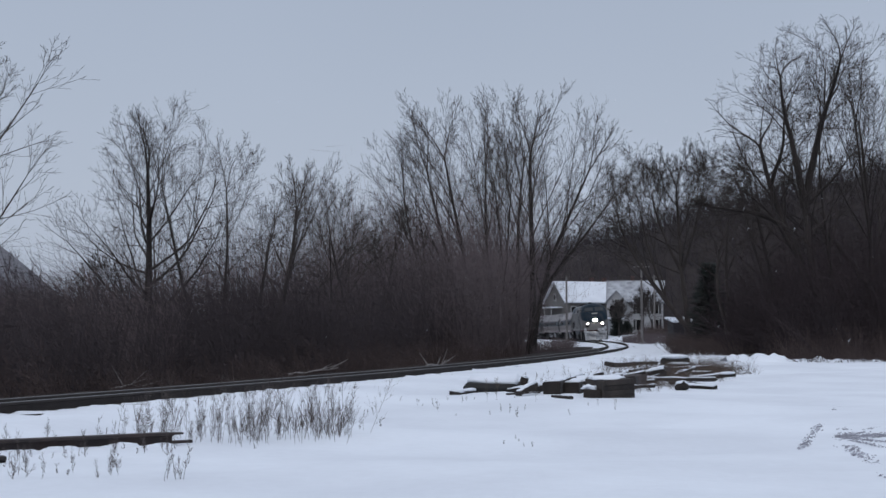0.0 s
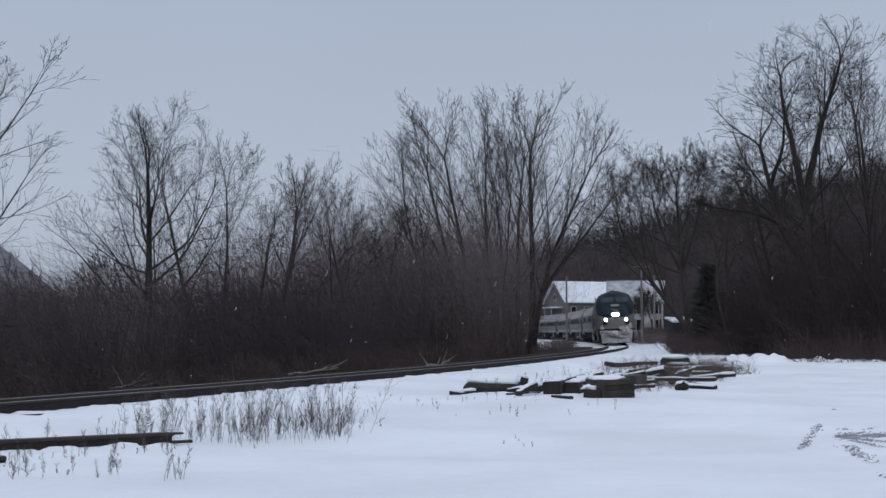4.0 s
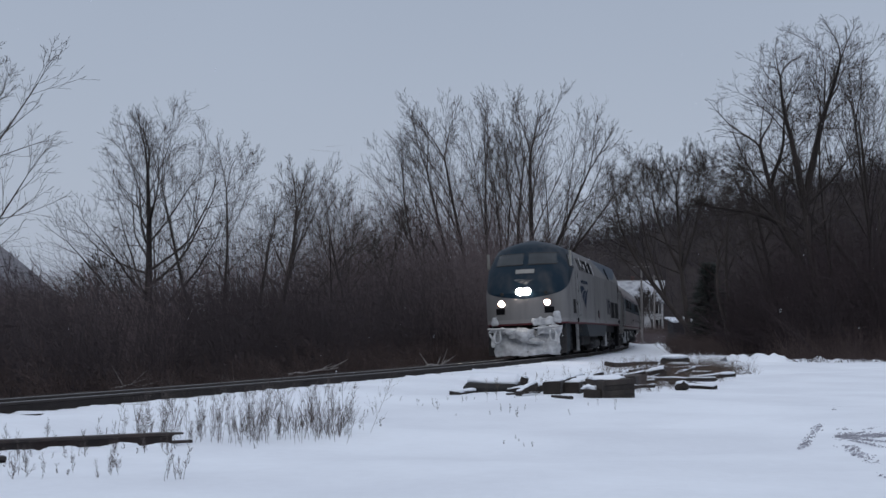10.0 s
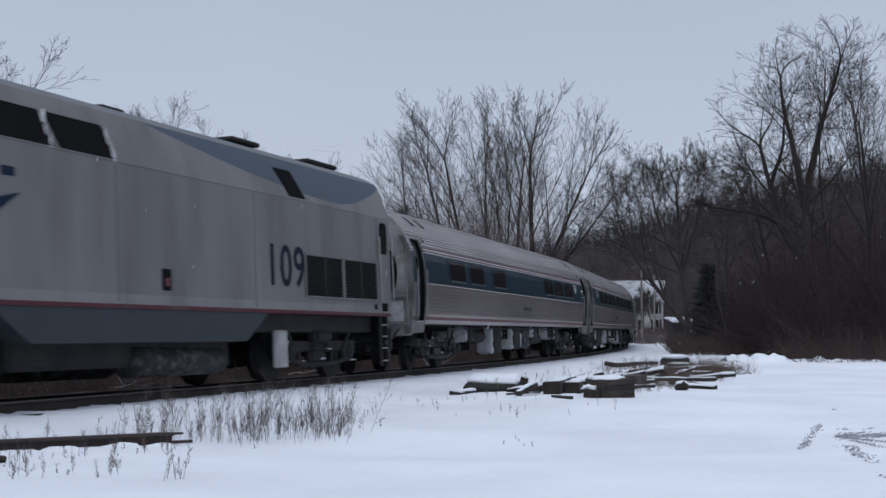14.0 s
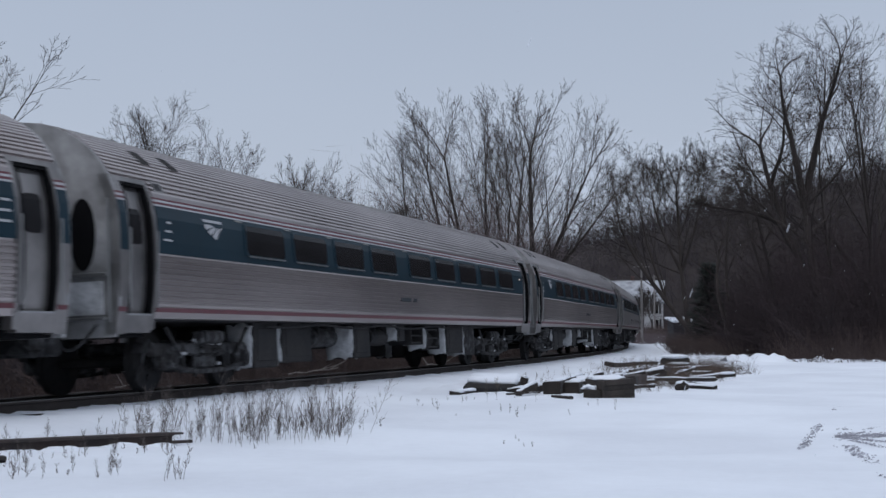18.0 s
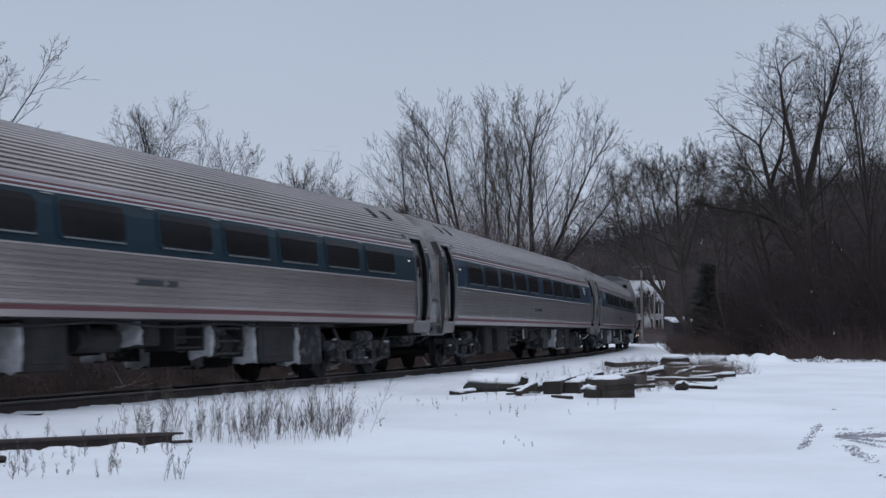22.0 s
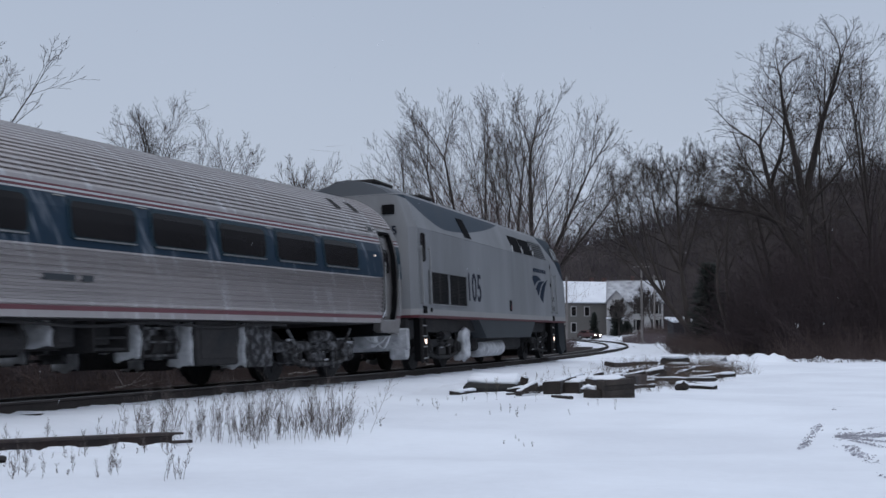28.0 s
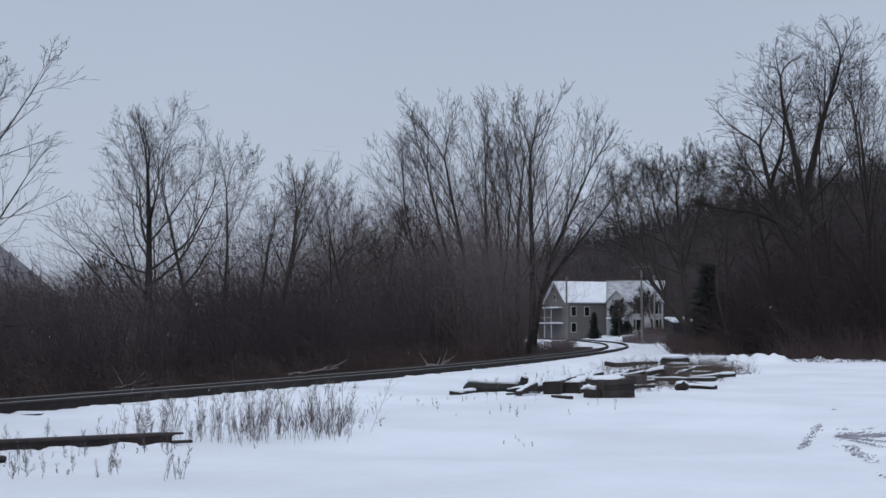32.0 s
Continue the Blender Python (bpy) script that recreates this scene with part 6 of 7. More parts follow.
    # the lane runs in behind this brush
    lane = np.random.RandomState(31)
    y = lane.uniform(196, 216, 260)
    x = y * lane.uniform(0.140, 0.166, 260)
    thicket("lane_brush", (x, y, lane.uniform(0.9, 2.1, 260)), BRUSH_RED, "reddish brush beside the lane before the houses", 32, 0.016, 8, 5, 0.6)


place_brush()

# single trees: x, y, lean, length of the stem, radius, turns, seed, habit
for x, y, lean, ln, r, turns, sd, hb in (
        (-12.8, 35.0, 3, 7.9, 0.19, (4, 2, -3), 48, UPRIGHT),
        (-10.3, 60, -2, 8.8, 0.12, (-3, 4, 2), 5, UPRIGHT),
        (-9.6, 61, 3, 8.5, 0.11, (-2, 3, -4), 6, UPRIGHT),
        (-8.1, 58, -2, 7.2, 0.13, (4, -8, 10), 8, CROOKED),
        (-7.3, 56, 12, 7.6, 0.17, (6, 2, -8), 13, UPRIGHT),
        (-5.4, 66, 2, 6.7, 0.08, (2, 0), 16, UPRIGHT),
        (-4.3, 70, -4, 7.8, 0.10, (0, 3), 17, UPRIGHT),
        (-3.0, 74, 3, 6.8, 0.10, (0, -3), 19, UPRIGHT),
        (-12.8, 64, -4, 6.4, 0.11, (-2, 2), 21, UPRIGHT),
        (-16.2, 66, 3, 4.7, 0.10, (0, 2), 22, UPRIGHT),
        (1.9, 90, -34, 12.0, 0.18, (-6, 10, 8), 24, FANNED),
        (2.6, 92, -19, 13.1, 0.23, (-6, 4, 5), 23, FANNED),
        (3.0, 93, -8, 13.8, 0.23, (-2, 3, 0), 29, FANNED),
        (3.7, 96, -1, 14.1, 0.19, (-2, 0, 2), 30, FANNED),
        (5.3, 98, -3, 13.8, 0.20, (0, -2, 0), 31, FANNED),
        (5.9, 95, 6, 13.8, 0.29, (-3, 2, 2), 37, FANNED),
        (6.2, 97, 4, 13.3, 0.22, (6, 14, 2), 41, FANNED),
        (5.9, 99, 6, 12.2, 0.18, (10, 24, 0), 42, FANNED),
        (3.4, 88, 4, 11.0, 0.12, (0, -2), 26, FANNED),
        (4.6, 91, -6, 11.6, 0.13, (2, -2), 27, FANNED),
        (19.3, 80, -4, 9.8, 0.18, (3, -3, 2), 53, CROOKED),
        (17.2, 84, -8, 8.3, 0.18, (-3, 5, 0), 54, CROOKED),
        (21.4, 76, -1, 12.7, 0.13, (1, -1, 1), 61, UPRIGHT),
        (24.9, 77, -14, 12.5, 0.26, (-8, -4, 8), 71, CROOKED),
        (24.2, 80, -2, 13.1, 0.18, (2, -3, 3), 72, UPRIGHT),
        (25.8, 84, 2, 13.6, 0.19, (-2, 2, 0), 87, UPRIGHT),
        (18.4, 92, 3, 9.1, 0.17, (-4, 4), 67, CROOKED),
        (22.4, 95, -8, 11.3, 0.19, (3, -2), 91, CROOKED),
        (28.5, 92, 0, 12.7, 0.24, (2, -4), 89, CROOKED),
        (33.2, 222, -5, 5.8, 0.13, (0, 2), 81, ROUNDED),
        (28.0, 224, 5, 4.8, 0.11, (0, -3), 83, ROUNDED),
        (30.5, 215, 0, 5.0, 0.10, (0, 2), 85, ROUNDED)):
    bare_tree(x, y, ((None, 0, lean, 0, ln, r, turns),), sd, hb)
bare_tree(-11.55, 55, ((None, 0, 0, 0, 8.6, 0.23, (0, 1, -1)),), 7, SPREADING, "bare spreading tree with a straight trunk behind the track")
bare_tree(25.2, 137, ((None, 0, -36, 0, 15.5, 0.32, (-3, -3, 10, 18)), (0, 0.35, -24, 0, 10.5, 0.17, (6, 8, 4))), 47, UPRIGHT, "bare tree whose trunk arches towards the houses")
bare_tree(24.2, 138, ((None, 0, -3, 0, 16.4, 0.34, (-4, -2, 4)), (0, 0.50, -26, 10, 9.6, 0.18, (2, 6)), (0, 0.50, 18, -10, 9.6, 0.17, (6, -4))), 45, ROUNDED, "broad bare tree with a dense rounded crown")
bare_tree(20.4, 75, ((None, 0, -6, 0, 13.0, 0.34, (-2, -4, 2)), (0, 0.66, -40, 0, 4.4, 0.17, (-20, -26, 10)), (0, 0.80, 10, 0, 5.0, 0.13, (14, -24, 20)), (0, 0.5, -34, 10, 4.6, 0.13, (10, -16, -20))), 64, CROOKED, "large crooked bare tree with drooping limbs at the wood's edge")
bare_tree(20.1, 73, ((None, 0, -4, 0, 9.6, 0.36, (-3, 4, 2)), (0, 0.97, -4, 0, 7.2, 0.22, (-10, -12, 14)), (0, 0.97, 16, 5, 8.4, 0.24, (-10, 8, -4)), (0, 0.9, 52, 0, 3.4, 0.12, (-6, -14))), 59, CROOKED, "tall forked bare tree with crooked limbs")


# ======== houses beyond the bend ========
def gable_house(name, m, length, depth, eave, ridge, wall_mat, label, windows, chimneys, wing=None, porch=None):
    """Two-storey gabled house; its front looks along -y of its own space."""
    H = thing(name, m, label, "house", "houses by the bend")
    lx, dy = length / 2, depth / 2
    bm = bmesh.new()
    outline = [(-dy, 0), (-dy, eave), (0, ridge - 0.12), (dy, eave), (dy, 0)]
    a = [bm.verts.new((-lx, y, z)) for y, z in outline]
    b = [bm.verts.new((lx, y, z)) for y, z in outline]
    bm.faces.new(a[::-1])
    bm.faces.new(b)
    for i in range(5):
        bm.faces.new((a[i], a[(i + 1) % 5], b[(i + 1) % 5], b[i]))
    bmesh.ops.recalc_face_normals(bm, faces=bm.faces[:])
    part("wall", bm, wall_mat, H, "clapboard walls")
    for k in range(int(eave / 0.3)):
        bm = bmesh.new()
        box(bm, (0, -dy - 0.012, 0.2 + 0.3 * k), (length, 0.03, 0.02))
        part("clapboard", bm, wall_mat, H)
    for s in (1, -1):
        bm = bmesh.new()
        slope = Vector((0, s * dy, eave - ridge))
        e = slope.normalized()
        n = Vector((0, -e.z * s, e.y * s)) if s > 0 else Vector((0, e.z, -e.y))
        n = Vector((0, s * (ridge - eave), dy)).normalized()
        lo = Vector((0, 0, ridge)) + e * (slope.length + 0.45)
        q = []
        for x in (-lx - 0.35, lx + 0.35):
            for p in (Vector((0, 0, ridge)), lo):
                q.append((bm.verts.new(Vector((x, p.y, p.z))), bm.verts.new(Vector((x, p.y, p.z)) + n * 0.22)))
        (a0, a1), (b0, b1), (c0, c1), (d0, d1) = q
        for f in ((a1, b1, d1, c1), (a0, c0, d0, b0), (a0, b0, b1, a1), (c0, c1, d1, d0), (a0, a1, c1, c0), (b0, d0, d1, b1)):
            bm.faces.new(f)
        bmesh.ops.recalc_face_normals(bm, faces=bm.faces[:])
        part("roof", bm, SNOW if porch[0] == "side" else ROOF_THIN, H, "roof slope under snow")
    for face, u, z, w, h in windows:
        bm, fm = bmesh.new(), bmesh.new()
        if face == "front":
            box(fm, (u, -dy - 0.05, z), (w + 0.24, 0.10, h + 0.24), 0.01)
            box(bm, (u, -dy - 0.105, z), (w, 0.03, h), 0.005)
        else:
            box(fm, (-lx - 0.05, u, z), (0.10, w + 0.24, h + 0.24), 0.01)
            box(bm, (-lx - 0.105, u, z), (0.03, w, h), 0.005)
        win = part("window", fm, TRIM_WHITE, H, "white framed window")
        part("pane", bm, GLASS, win, "dark pane")
        if wall_mat is SIDING_WHITE and face == "front":
            for o in (-1, 1):
                bm = bmesh.new()
                box(bm, (u + o * (w / 2 + 0.3), -dy - 0.06, z), (0.34, 0.06, h + 0.1), 0.01)
                part("shutter", bm, SHUTTER, win, "dark shutter")
    for x, y in chimneys:
        bm = bmesh.new()
        box(bm, (x, y, ridge + 0.2), (0.6, 0.6, 1.2), 0.03)
        box(bm, (x, y, ridge + 0.82), (0.72, 0.72, 0.1), 0.02)
        part("chimney", bm, BRICK_DARK, H, "dark brick chimney")
    if wing:
        x, w, out, top = wing
        bm = bmesh.new()
        outl = [(x - w / 2, 0), (x - w / 2, eave - 0.2), (x, top), (x + w / 2, eave - 0.2), (x + w / 2, 0)]
        f = [bm.verts.new((u, -dy - out, z)) for u, z in outl]
        r = [bm.verts.new((u, 0, z)) for u, z in outl]
        bm.faces.new(f)
        for i in range(5):
            bm.faces.new((f[i], r[i], r[(i + 1) % 5], f[(i + 1) % 5]))
        bmesh.ops.recalc_face_normals(bm, faces=bm.faces[:])
        part("front_wing", bm, wall_mat, H, "gabled front wing")
        for s in (1, -1):
            bm = bmesh.new()
            ends = [(x, top + 0.04), (x + s * (w / 2 + 0.3), eave - 0.45)]
            vs = []
            for yy in (-dy - out - 0.3, 0.2):
                for u, z in ends:
                    vs.append((bm.verts.new((u, yy, z)), bm.verts.new((u, yy, z + 0.2))))
            (a0, a1), (b0, b1), (c0, c1), (d0, d1) = vs
            for q in ((a1, b1, d1, c1), (a0, c0, d0, b0), (a0, b0, b1, a1), (c0, c1, d1, d0), (a0, a1, c1, c0), (b0, d0, d1, b1)):
                bm.faces.new(q)
            bmesh.ops.recalc_face_normals(bm, faces=bm.faces[:])
            part("wing_roof", bm, ROOF_THIN, H, "snowy wing roof")
        for u, z in ((x - 0.7, 4.0), (x + 0.7, 4.0)):
            bm = bmesh.new()
            box(bm, (u, -dy - out - 0.05, z), (0.75, 0.08, 1.5), 0.01)
            part("wing_window", bm, GLASS, H, "dark window")
    if porch:
        face, u, w, storeys = porch
        for k in range(storeys):
            z = 2.7 + 2.7 * k
            bm, pm = bmesh.new(), bmesh.new()
            c = (-lx - 1.1, u, z) if face == "side" else (u, -dy - 2.2, z)
            s = (2.4, w, 0.22) if face == "side" else (w, 2.2, 0.22)
            box(bm, c, s, 0.03)
            pr = part("porch_roof", bm, SNOW, H, "porch roof with snow")
            for o in (-0.45, 0, 0.45):
                pm = bmesh.new()
                p = (c[0] - s[0] * 0.42, c[1] + o * s[1], z - 1.35) if face == "side" else (c[0] + o * s[0], c[1] - s[1] * 0.42, z - 1.35)
                box(pm, p, (0.14, 0.14, 2.6), 0.01)
                part("porch_post", pm, TRIM_WHITE, pr, "white post")
            if k:
                pm = bmesh.new()
                box(pm, (c[0] - s[0] * 0.42, c[1], z - 1.75), (0.06, w, 0.08))
                part("porch_rail", pm, TRIM_WHITE, pr)
    return H


ROOF_THIN = material("roof_under_patchy_snow", (0.46, 0.48, 0.52), 0.8, var=0.15, fine=5.0, coarse=0.9, bump=0.2, tint=(0.22, 0.225, 0.245))
gable_house("farmhouse", pose(24.6, 249.0, ground_at(24.6, 249.0) - 0.1, 0, 0, 22), 10.6, 8.2, 6.4, 9.9, SIDING_TAN, "tan clapboard farmhouse with a snowy gable roof",
            (("front", -3.8, 4.7, 0.85, 1.5), ("front", -1.2, 4.7, 0.85, 1.5), ("front", -3.8, 1.9, 0.85, 1.5), ("side", 0.0, 7.2, 0.7, 1.0)),
            ((2.2, 0.4), (4.6, 0.2)), porch=("side", 0.0, 6.0, 2))
gable_house("white_house", pose(32.9, 240.0, ground_at(32.9, 240.0) - 0.1, 0, 0, -8), 9.2, 7.2, 5.6, 9.0, SIDING_WHITE, "white two-storey house with dark shutters and a gabled wing",
            (("front", 0.5, 4.2, 0.7, 1.5), ("front", 3.4, 4.2, 0.7, 1.5), ("front", 0.5, 1.6, 0.8, 1.7), ("front", 3.4, 1.6, 0.8, 1.7)),
            ((-0.5, 0.3),), wing=(-3.2, 3.2, 1.4, 7.2), porch=("front", -3.4, 3.0, 1))


def shed():
    x, y = 25.2, 150.0
    S = thing("shed", pose(x, y, ground_at(x, y) - 0.1, 0, 0, 12), "small dark shed with a snow-covered low roof", "shed")
    part("wall", boxes((((0, 0, 1.2), (2.0, 1.8, 2.4)),), 0.03), SHUTTER, S, "dark weathered walls")
    bm = bmesh.new()
    box(bm, (0, -0.1, 2.56), (2.6, 2.4, 0.24), 0.08, pose(0, 0, 0, 10, 0, 0))
    part("roof", bm, SNOW, S, "thick snow on the roof")


shed()


def utility_pole(x, y, top, arm):
    z = ground_at(x, y)
    P = thing("utility_pole", pose(x, y, z - 0.1), "grey wooden utility pole with a crossarm", "utility pole", "utility poles")
    bm = bmesh.new()
    cyl(bm, (0, 0, 0), (0, 0, top - z), 0.15, 0.10, seg=10)
    part("pole", bm, POLE_WOOD, P)
    if arm:
        bm = bmesh.new()
        box(bm, (0, -0.14, top - z - 0.35), (1.7, 0.10, 0.12), 0.01)
        arm_ob = part("crossarm", bm, POLE_WOOD, P)
        for o in (-0.75, -0.3, 0.3, 0.75):
            bm = bmesh.new()
            cyl(bm, (o, -0.14, top - z - 0.29), (o, -0.14, top - z - 0.14), 0.05, 0.03, seg=8)
            part("insulator", bm, SHUTTER, arm_ob)


utility_pole(14.5, 165, 7.6, False)
utility_pole(21.2, 150, 8.4, True)
utility_pole(31.0, 206, 9.5, True)


def evergreen(x, y, h, r, seed, label, blunt=0.7):
    z = ground_at(x, y) - 0.1
    E = thing("evergreen_shrub", pose(x, y, z), label, "shrub", "evergreens")
    rng = np.random.RandomState(seed)
    bm = bmesh.new()
    cyl(bm, (0, 0, 0), (0, 0, h * 0.8), 0.10, 0.03, seg=7)
    part("trunk", bm, BARK, E)
    n = int(620 * r * r) + 500
    f = rng.uniform(0.03, 1, n)
    a = rng.uniform(0, 6.283, n)
    lobe = 1 + 0.28 * np.sin(a * 2 + f * 9 + seed) + 0.18 * np.sin(a * 5 - f * 17)
    rad = r * (1.05 - f) ** blunt * rng.uniform(0.35, 1.1, n) * lobe
    p0 = np.stack([np.cos(a) * rad * 0.3, np.sin(a) * rad * 0.3, h * f], -1)
    p2 = np.stack([np.cos(a) * rad, np.sin(a) * rad, h * f + rng.uniform(-0.1, 0.25, n)], -1)
    v, fc = spikes([p0, (p0 + p2) / 2 + rng.normal(0, 0.05, (n, 3)), p2], np.full(n, r * 0.07))
    ob = quick_mesh("foliage", v, fc, EVERGREEN)
    ob.parent = E
    ob["label"] = "dark needled sprays"


evergreen(24.9, 232, 4.4, 1.2, 1, "dark ragged evergreen beside the farmhouse", 0.5)
evergreen(28.4, 230, 5.2, 1.4, 2, "dark evergreen in front of the white house", 0.45)
evergreen(30.2, 231, 2.2, 1.3, 3, "low dark foundation shrub by the white house", 0.4)
evergreen(22.4, 118, 7.0, 1.9, 4, "dark ivy-like evergreen mass at the wood's edge", 0.35)


# ======== a small car on the lane before the houses ========
CAR_RED = material("dark_red_car_paint", (0.060, 0.016, 0.017), 0.35, var=0.1, fine=8.0, coarse=1.0, bump=0.0, tint=(0.045, 0.016, 0.017))
CAR_LAMP = material("lit_car_lamp", (1.0, 0.86, 0.80), 0.3, var=0.0, bump=0.0, emit=12.0)


def small_car():
    """A hatchback that faces +x of its own space."""
    K = thing("car", Matrix(), "dark red hatchback with its headlights on, driving on the lane", "car")

    def hull(outline, half, taper):
        bm = bmesh.new()
        rows = [[bm.verts.new((x, s * half * (taper if z > 0.95 else 1.0), z)) for x, z in outline] for s in (-1, 1)]
        n = len(outline)
        bm.faces.new(rows[0])
        bm.faces.new(rows[1][::-1])
        for i in range(n):
            bm.faces.new((rows[0][i - 1], rows[0][i], rows[1][i], rows[1][i - 1]))
        bmesh.ops.recalc_face_normals(bm, faces=bm.faces[:])
        bmesh.ops.bevel(bm, geom=bm.edges[:], offset=0.05, segments=2, affect="EDGES")
        return bm

    part("body", hull([(-1.95, 0.30), (-1.98, 0.75), (-1.85, 0.92), (0.85, 0.95), (1.75, 0.78), (1.98, 0.62), (1.98, 0.30)], 0.84, 1.0), CAR_RED, K, "dark red bodywork", True)
    part("cabin", hull([(-1.80, 0.93), (-1.45, 1.42), (0.10, 1.45), (0.88, 0.93)], 0.78, 0.84), CAR_RED, K, "dark red cabin", True)
    part("windscreen", slab([(-0.58, 0), (0.58, 0), (0.50, 0.62), (-0.50, 0.62)], 0.02, Matrix.Translation((0.80, 0, 1.00)) @ Matrix(((0, -0.83, 0.55, 0), (1, 0, 0, 0), (0, 0.55, 0.83, 0), (0, 0, 0, 1)))), GLASS, K, "dark windscreen")
    for sy in (1, -1):
        part("side_window", boxes((((-0.55, sy * 0.735, 1.18), (1.35, 0.03, 0.34)),), 0.02), GLASS, K, "dark side windows")
        part("headlight", boxes((((1.97, sy * 0.62, 0.66), (0.06, 0.30, 0.15)),), 0.03), CAR_LAMP, K, "lit headlight")
        part("tail_light", boxes((((-1.97, sy * 0.66, 0.78), (0.05, 0.20, 0.16)),), 0.02), STRIPE_RED, K, "red tail light")
        for x in (-1.25, 1.25):
            bm = bmesh.new()
            cyl(bm, (x, sy * 0.66, 0.30), (x, sy * 0.85, 0.30), 0.30, seg=20)
            wheel = part("wheel", bm, RUBBER, K, "black tyre")
            bm = bmesh.new()
            cyl(bm, (x, sy * 0.85, 0.30), (x, sy * 0.865, 0.30), 0.18, seg=14)
            part("rim", bm, CHROME, wheel, "grey wheel rim")
    part("bumper", boxes((((1.99, 0, 0.42), (0.08, 1.60, 0.16)),), 0.03), RUBBER, K, "dark front bumper")
    return K


car = small_car()


# ======== timber and scrap heap in the snow ========
def on_snow(x, y, lift=0.0):
    return ground_at(x, y) + lift


def timber(name, a, b, w, h, mat, label, group="", snow=True, lift=0.0, seed=0, rise=0.0):
    """A squared timber lying from a to b, a little worn, with snow along its top."""
    a, b = Vector((*a, 0)), Vector((*b, 0))
    a.z, b.z = on_snow(a.x, a.y) + lift, on_snow(b.x, b.y) + lift + rise
    d = b - a
    mid = (a + b) / 2
    m = Matrix.Translation(mid) @ d.to_track_quat("X", "Z").to_matrix().to_4x4() @ pose(0, 0, 0, ((seed * 37) % 17 - 8) * 1.3, 0, 0)
    T = thing(name, m, label, "timber", group)
    rng = random.Random(seed)
    L = d.length
    bm = bmesh.new()
    n = 6
    rings = []
    for i in range(n + 1):
        x = -L / 2 + L * i / n
        k = 1 + rng.uniform(-0.06, 0.06)
        rings.append([bm.verts.new((x, u * w * 0.5 * k + rng.uniform(-0.01, 0.01), v * h * k + rng.uniform(-0.008, 0.008))) for u, v in ((-1, -0.15), (1, -0.15), (1, 0.9), (0.85, 1.0), (-0.85, 1.0), (-1, 0.9))])
    for p, q in zip(rings, rings[1:]):
        for i in range(6):
            bm.faces.new((p[i - 1], p[i], q[i], q[i - 1]))
    bm.faces.new(rings[0][::-1])
    bm.faces.new(rings[-1])
    bmesh.ops.recalc_face_normals(bm, faces=bm.faces[:])
    part("beam", bm, mat, T)
    if snow:
        bm = bmesh.new()
        rows = []
        for i in range(13):
            x = -L / 2 + L * (0.01 + 0.98 * i / 12)
            t = max(0.006, 0.034 + 0.07 * noise.noise(Vector((x * 1.9, seed, 0))))
            e = w * 0.5 * (0.80 + 0.35 * noise.noise(Vector((x * 2.4, seed + 4, 0))))
            rows.append([bm.verts.new((x, y, h + z)) for y, z in ((-e, -0.01), (-e * 0.8, t * 0.8), (0, t), (e * 0.8, t * 0.8), (e, -0.01))])
        for p, q in zip(rows, rows[1:]):
            for i in range(4):
                bm.faces.new((p[i], q[i], q[i + 1], p[i + 1]))
        bm.faces.new(rows[0])
        bm.faces.new(rows[-1][::-1])
        for p, q in zip(rows, rows[1:]):
            bm.faces.new((p[4], q[4], q[0], p[0]))
        bmesh.ops.recalc_face_normals(bm, faces=bm.faces[:])
        part("snow_cap", bm, SNOW, T, "snow lying along the top", True)
    return T


HEAP = "timbers of the scrap heap"
timber("plank", (1.28, 26.2), (2.05, 27.6), 0.26, 0.10, WOOD_GREY, "short dark plank half buried in snow", HEAP, True, 0.0, 1)
timber("old_tie", (1.95, 25.3), (2.95, 30.6), 0.30, 0.24, TIE_WOOD, "old railway tie with a snow cap, seen end on", HEAP, True, 0.0, 2)
timber("old_tie", (2.34, 25.8), (3.45, 31.0), 0.30, 0.22, TIE_WOOD, "old railway tie lying beside another under snow", HEAP, True, 0.0, 3)
timber("plank", (0.2, 26.0), (0.55, 26.6), 0.22, 0.07, WOOD_GREY, "broken dark board end poking from the snow", HEAP, True, 0.0, 4)
timber("long_beam", (5.6, 47.6), (7.7, 51.5), 0.34, 0.13, TIE_WOOD, "long dark beam lying on the snow", HEAP, True, 0.03, 5)
timber("plank", (4.45, 31.0), (6.05, 31.3), 0.14, 0.055, WOOD_GREY, "long thin plank with snow on top", HEAP, True, 0.10, 6)
timber("old_tie", (3.75, 28.6), (6.0, 38.0), 0.34, 0.24, RUSTY, "brown weathered beam slanting through the heap", HEAP, False, 0.02, 7)
timber("long_beam", (4.0, 36.0), (6.9, 45.0), 0.26, 0.12, WOOD_GREY, "long weathered beam under snow behind the heap", HEAP, True, 0.0, 8)
timber("plank", (6.4, 41.0), (7.7, 42.0), 0.20, 0.08, WOOD_GREY, "snowy plank across the heap", HEAP, True, 0.06, 9)
timber("plank", (7.5, 43.0), (8.6, 43.5), 0.20, 0.08, TIE_WOOD, "dark plank near the brush", HEAP, True, 0.06, 10)
timber("plank", (4.9, 29.6), (5.6, 29.0), 0.16, 0.07, TIE_WOOD, "short dark board leaning in snow", HEAP, True, 0.0, 11)
timber("plank", (1.15, 25.3), (1.75, 25.6), 0.10, 0.05, TIE_WOOD, "dark stick in the snow", HEAP, False, 0.0, 12)
timber("plank", (1.9, 24.6), (2.2, 24.1), 0.06, 0.05, TIE_WOOD, "thin dark stick in the snow", HEAP, False, 0.0, 14)


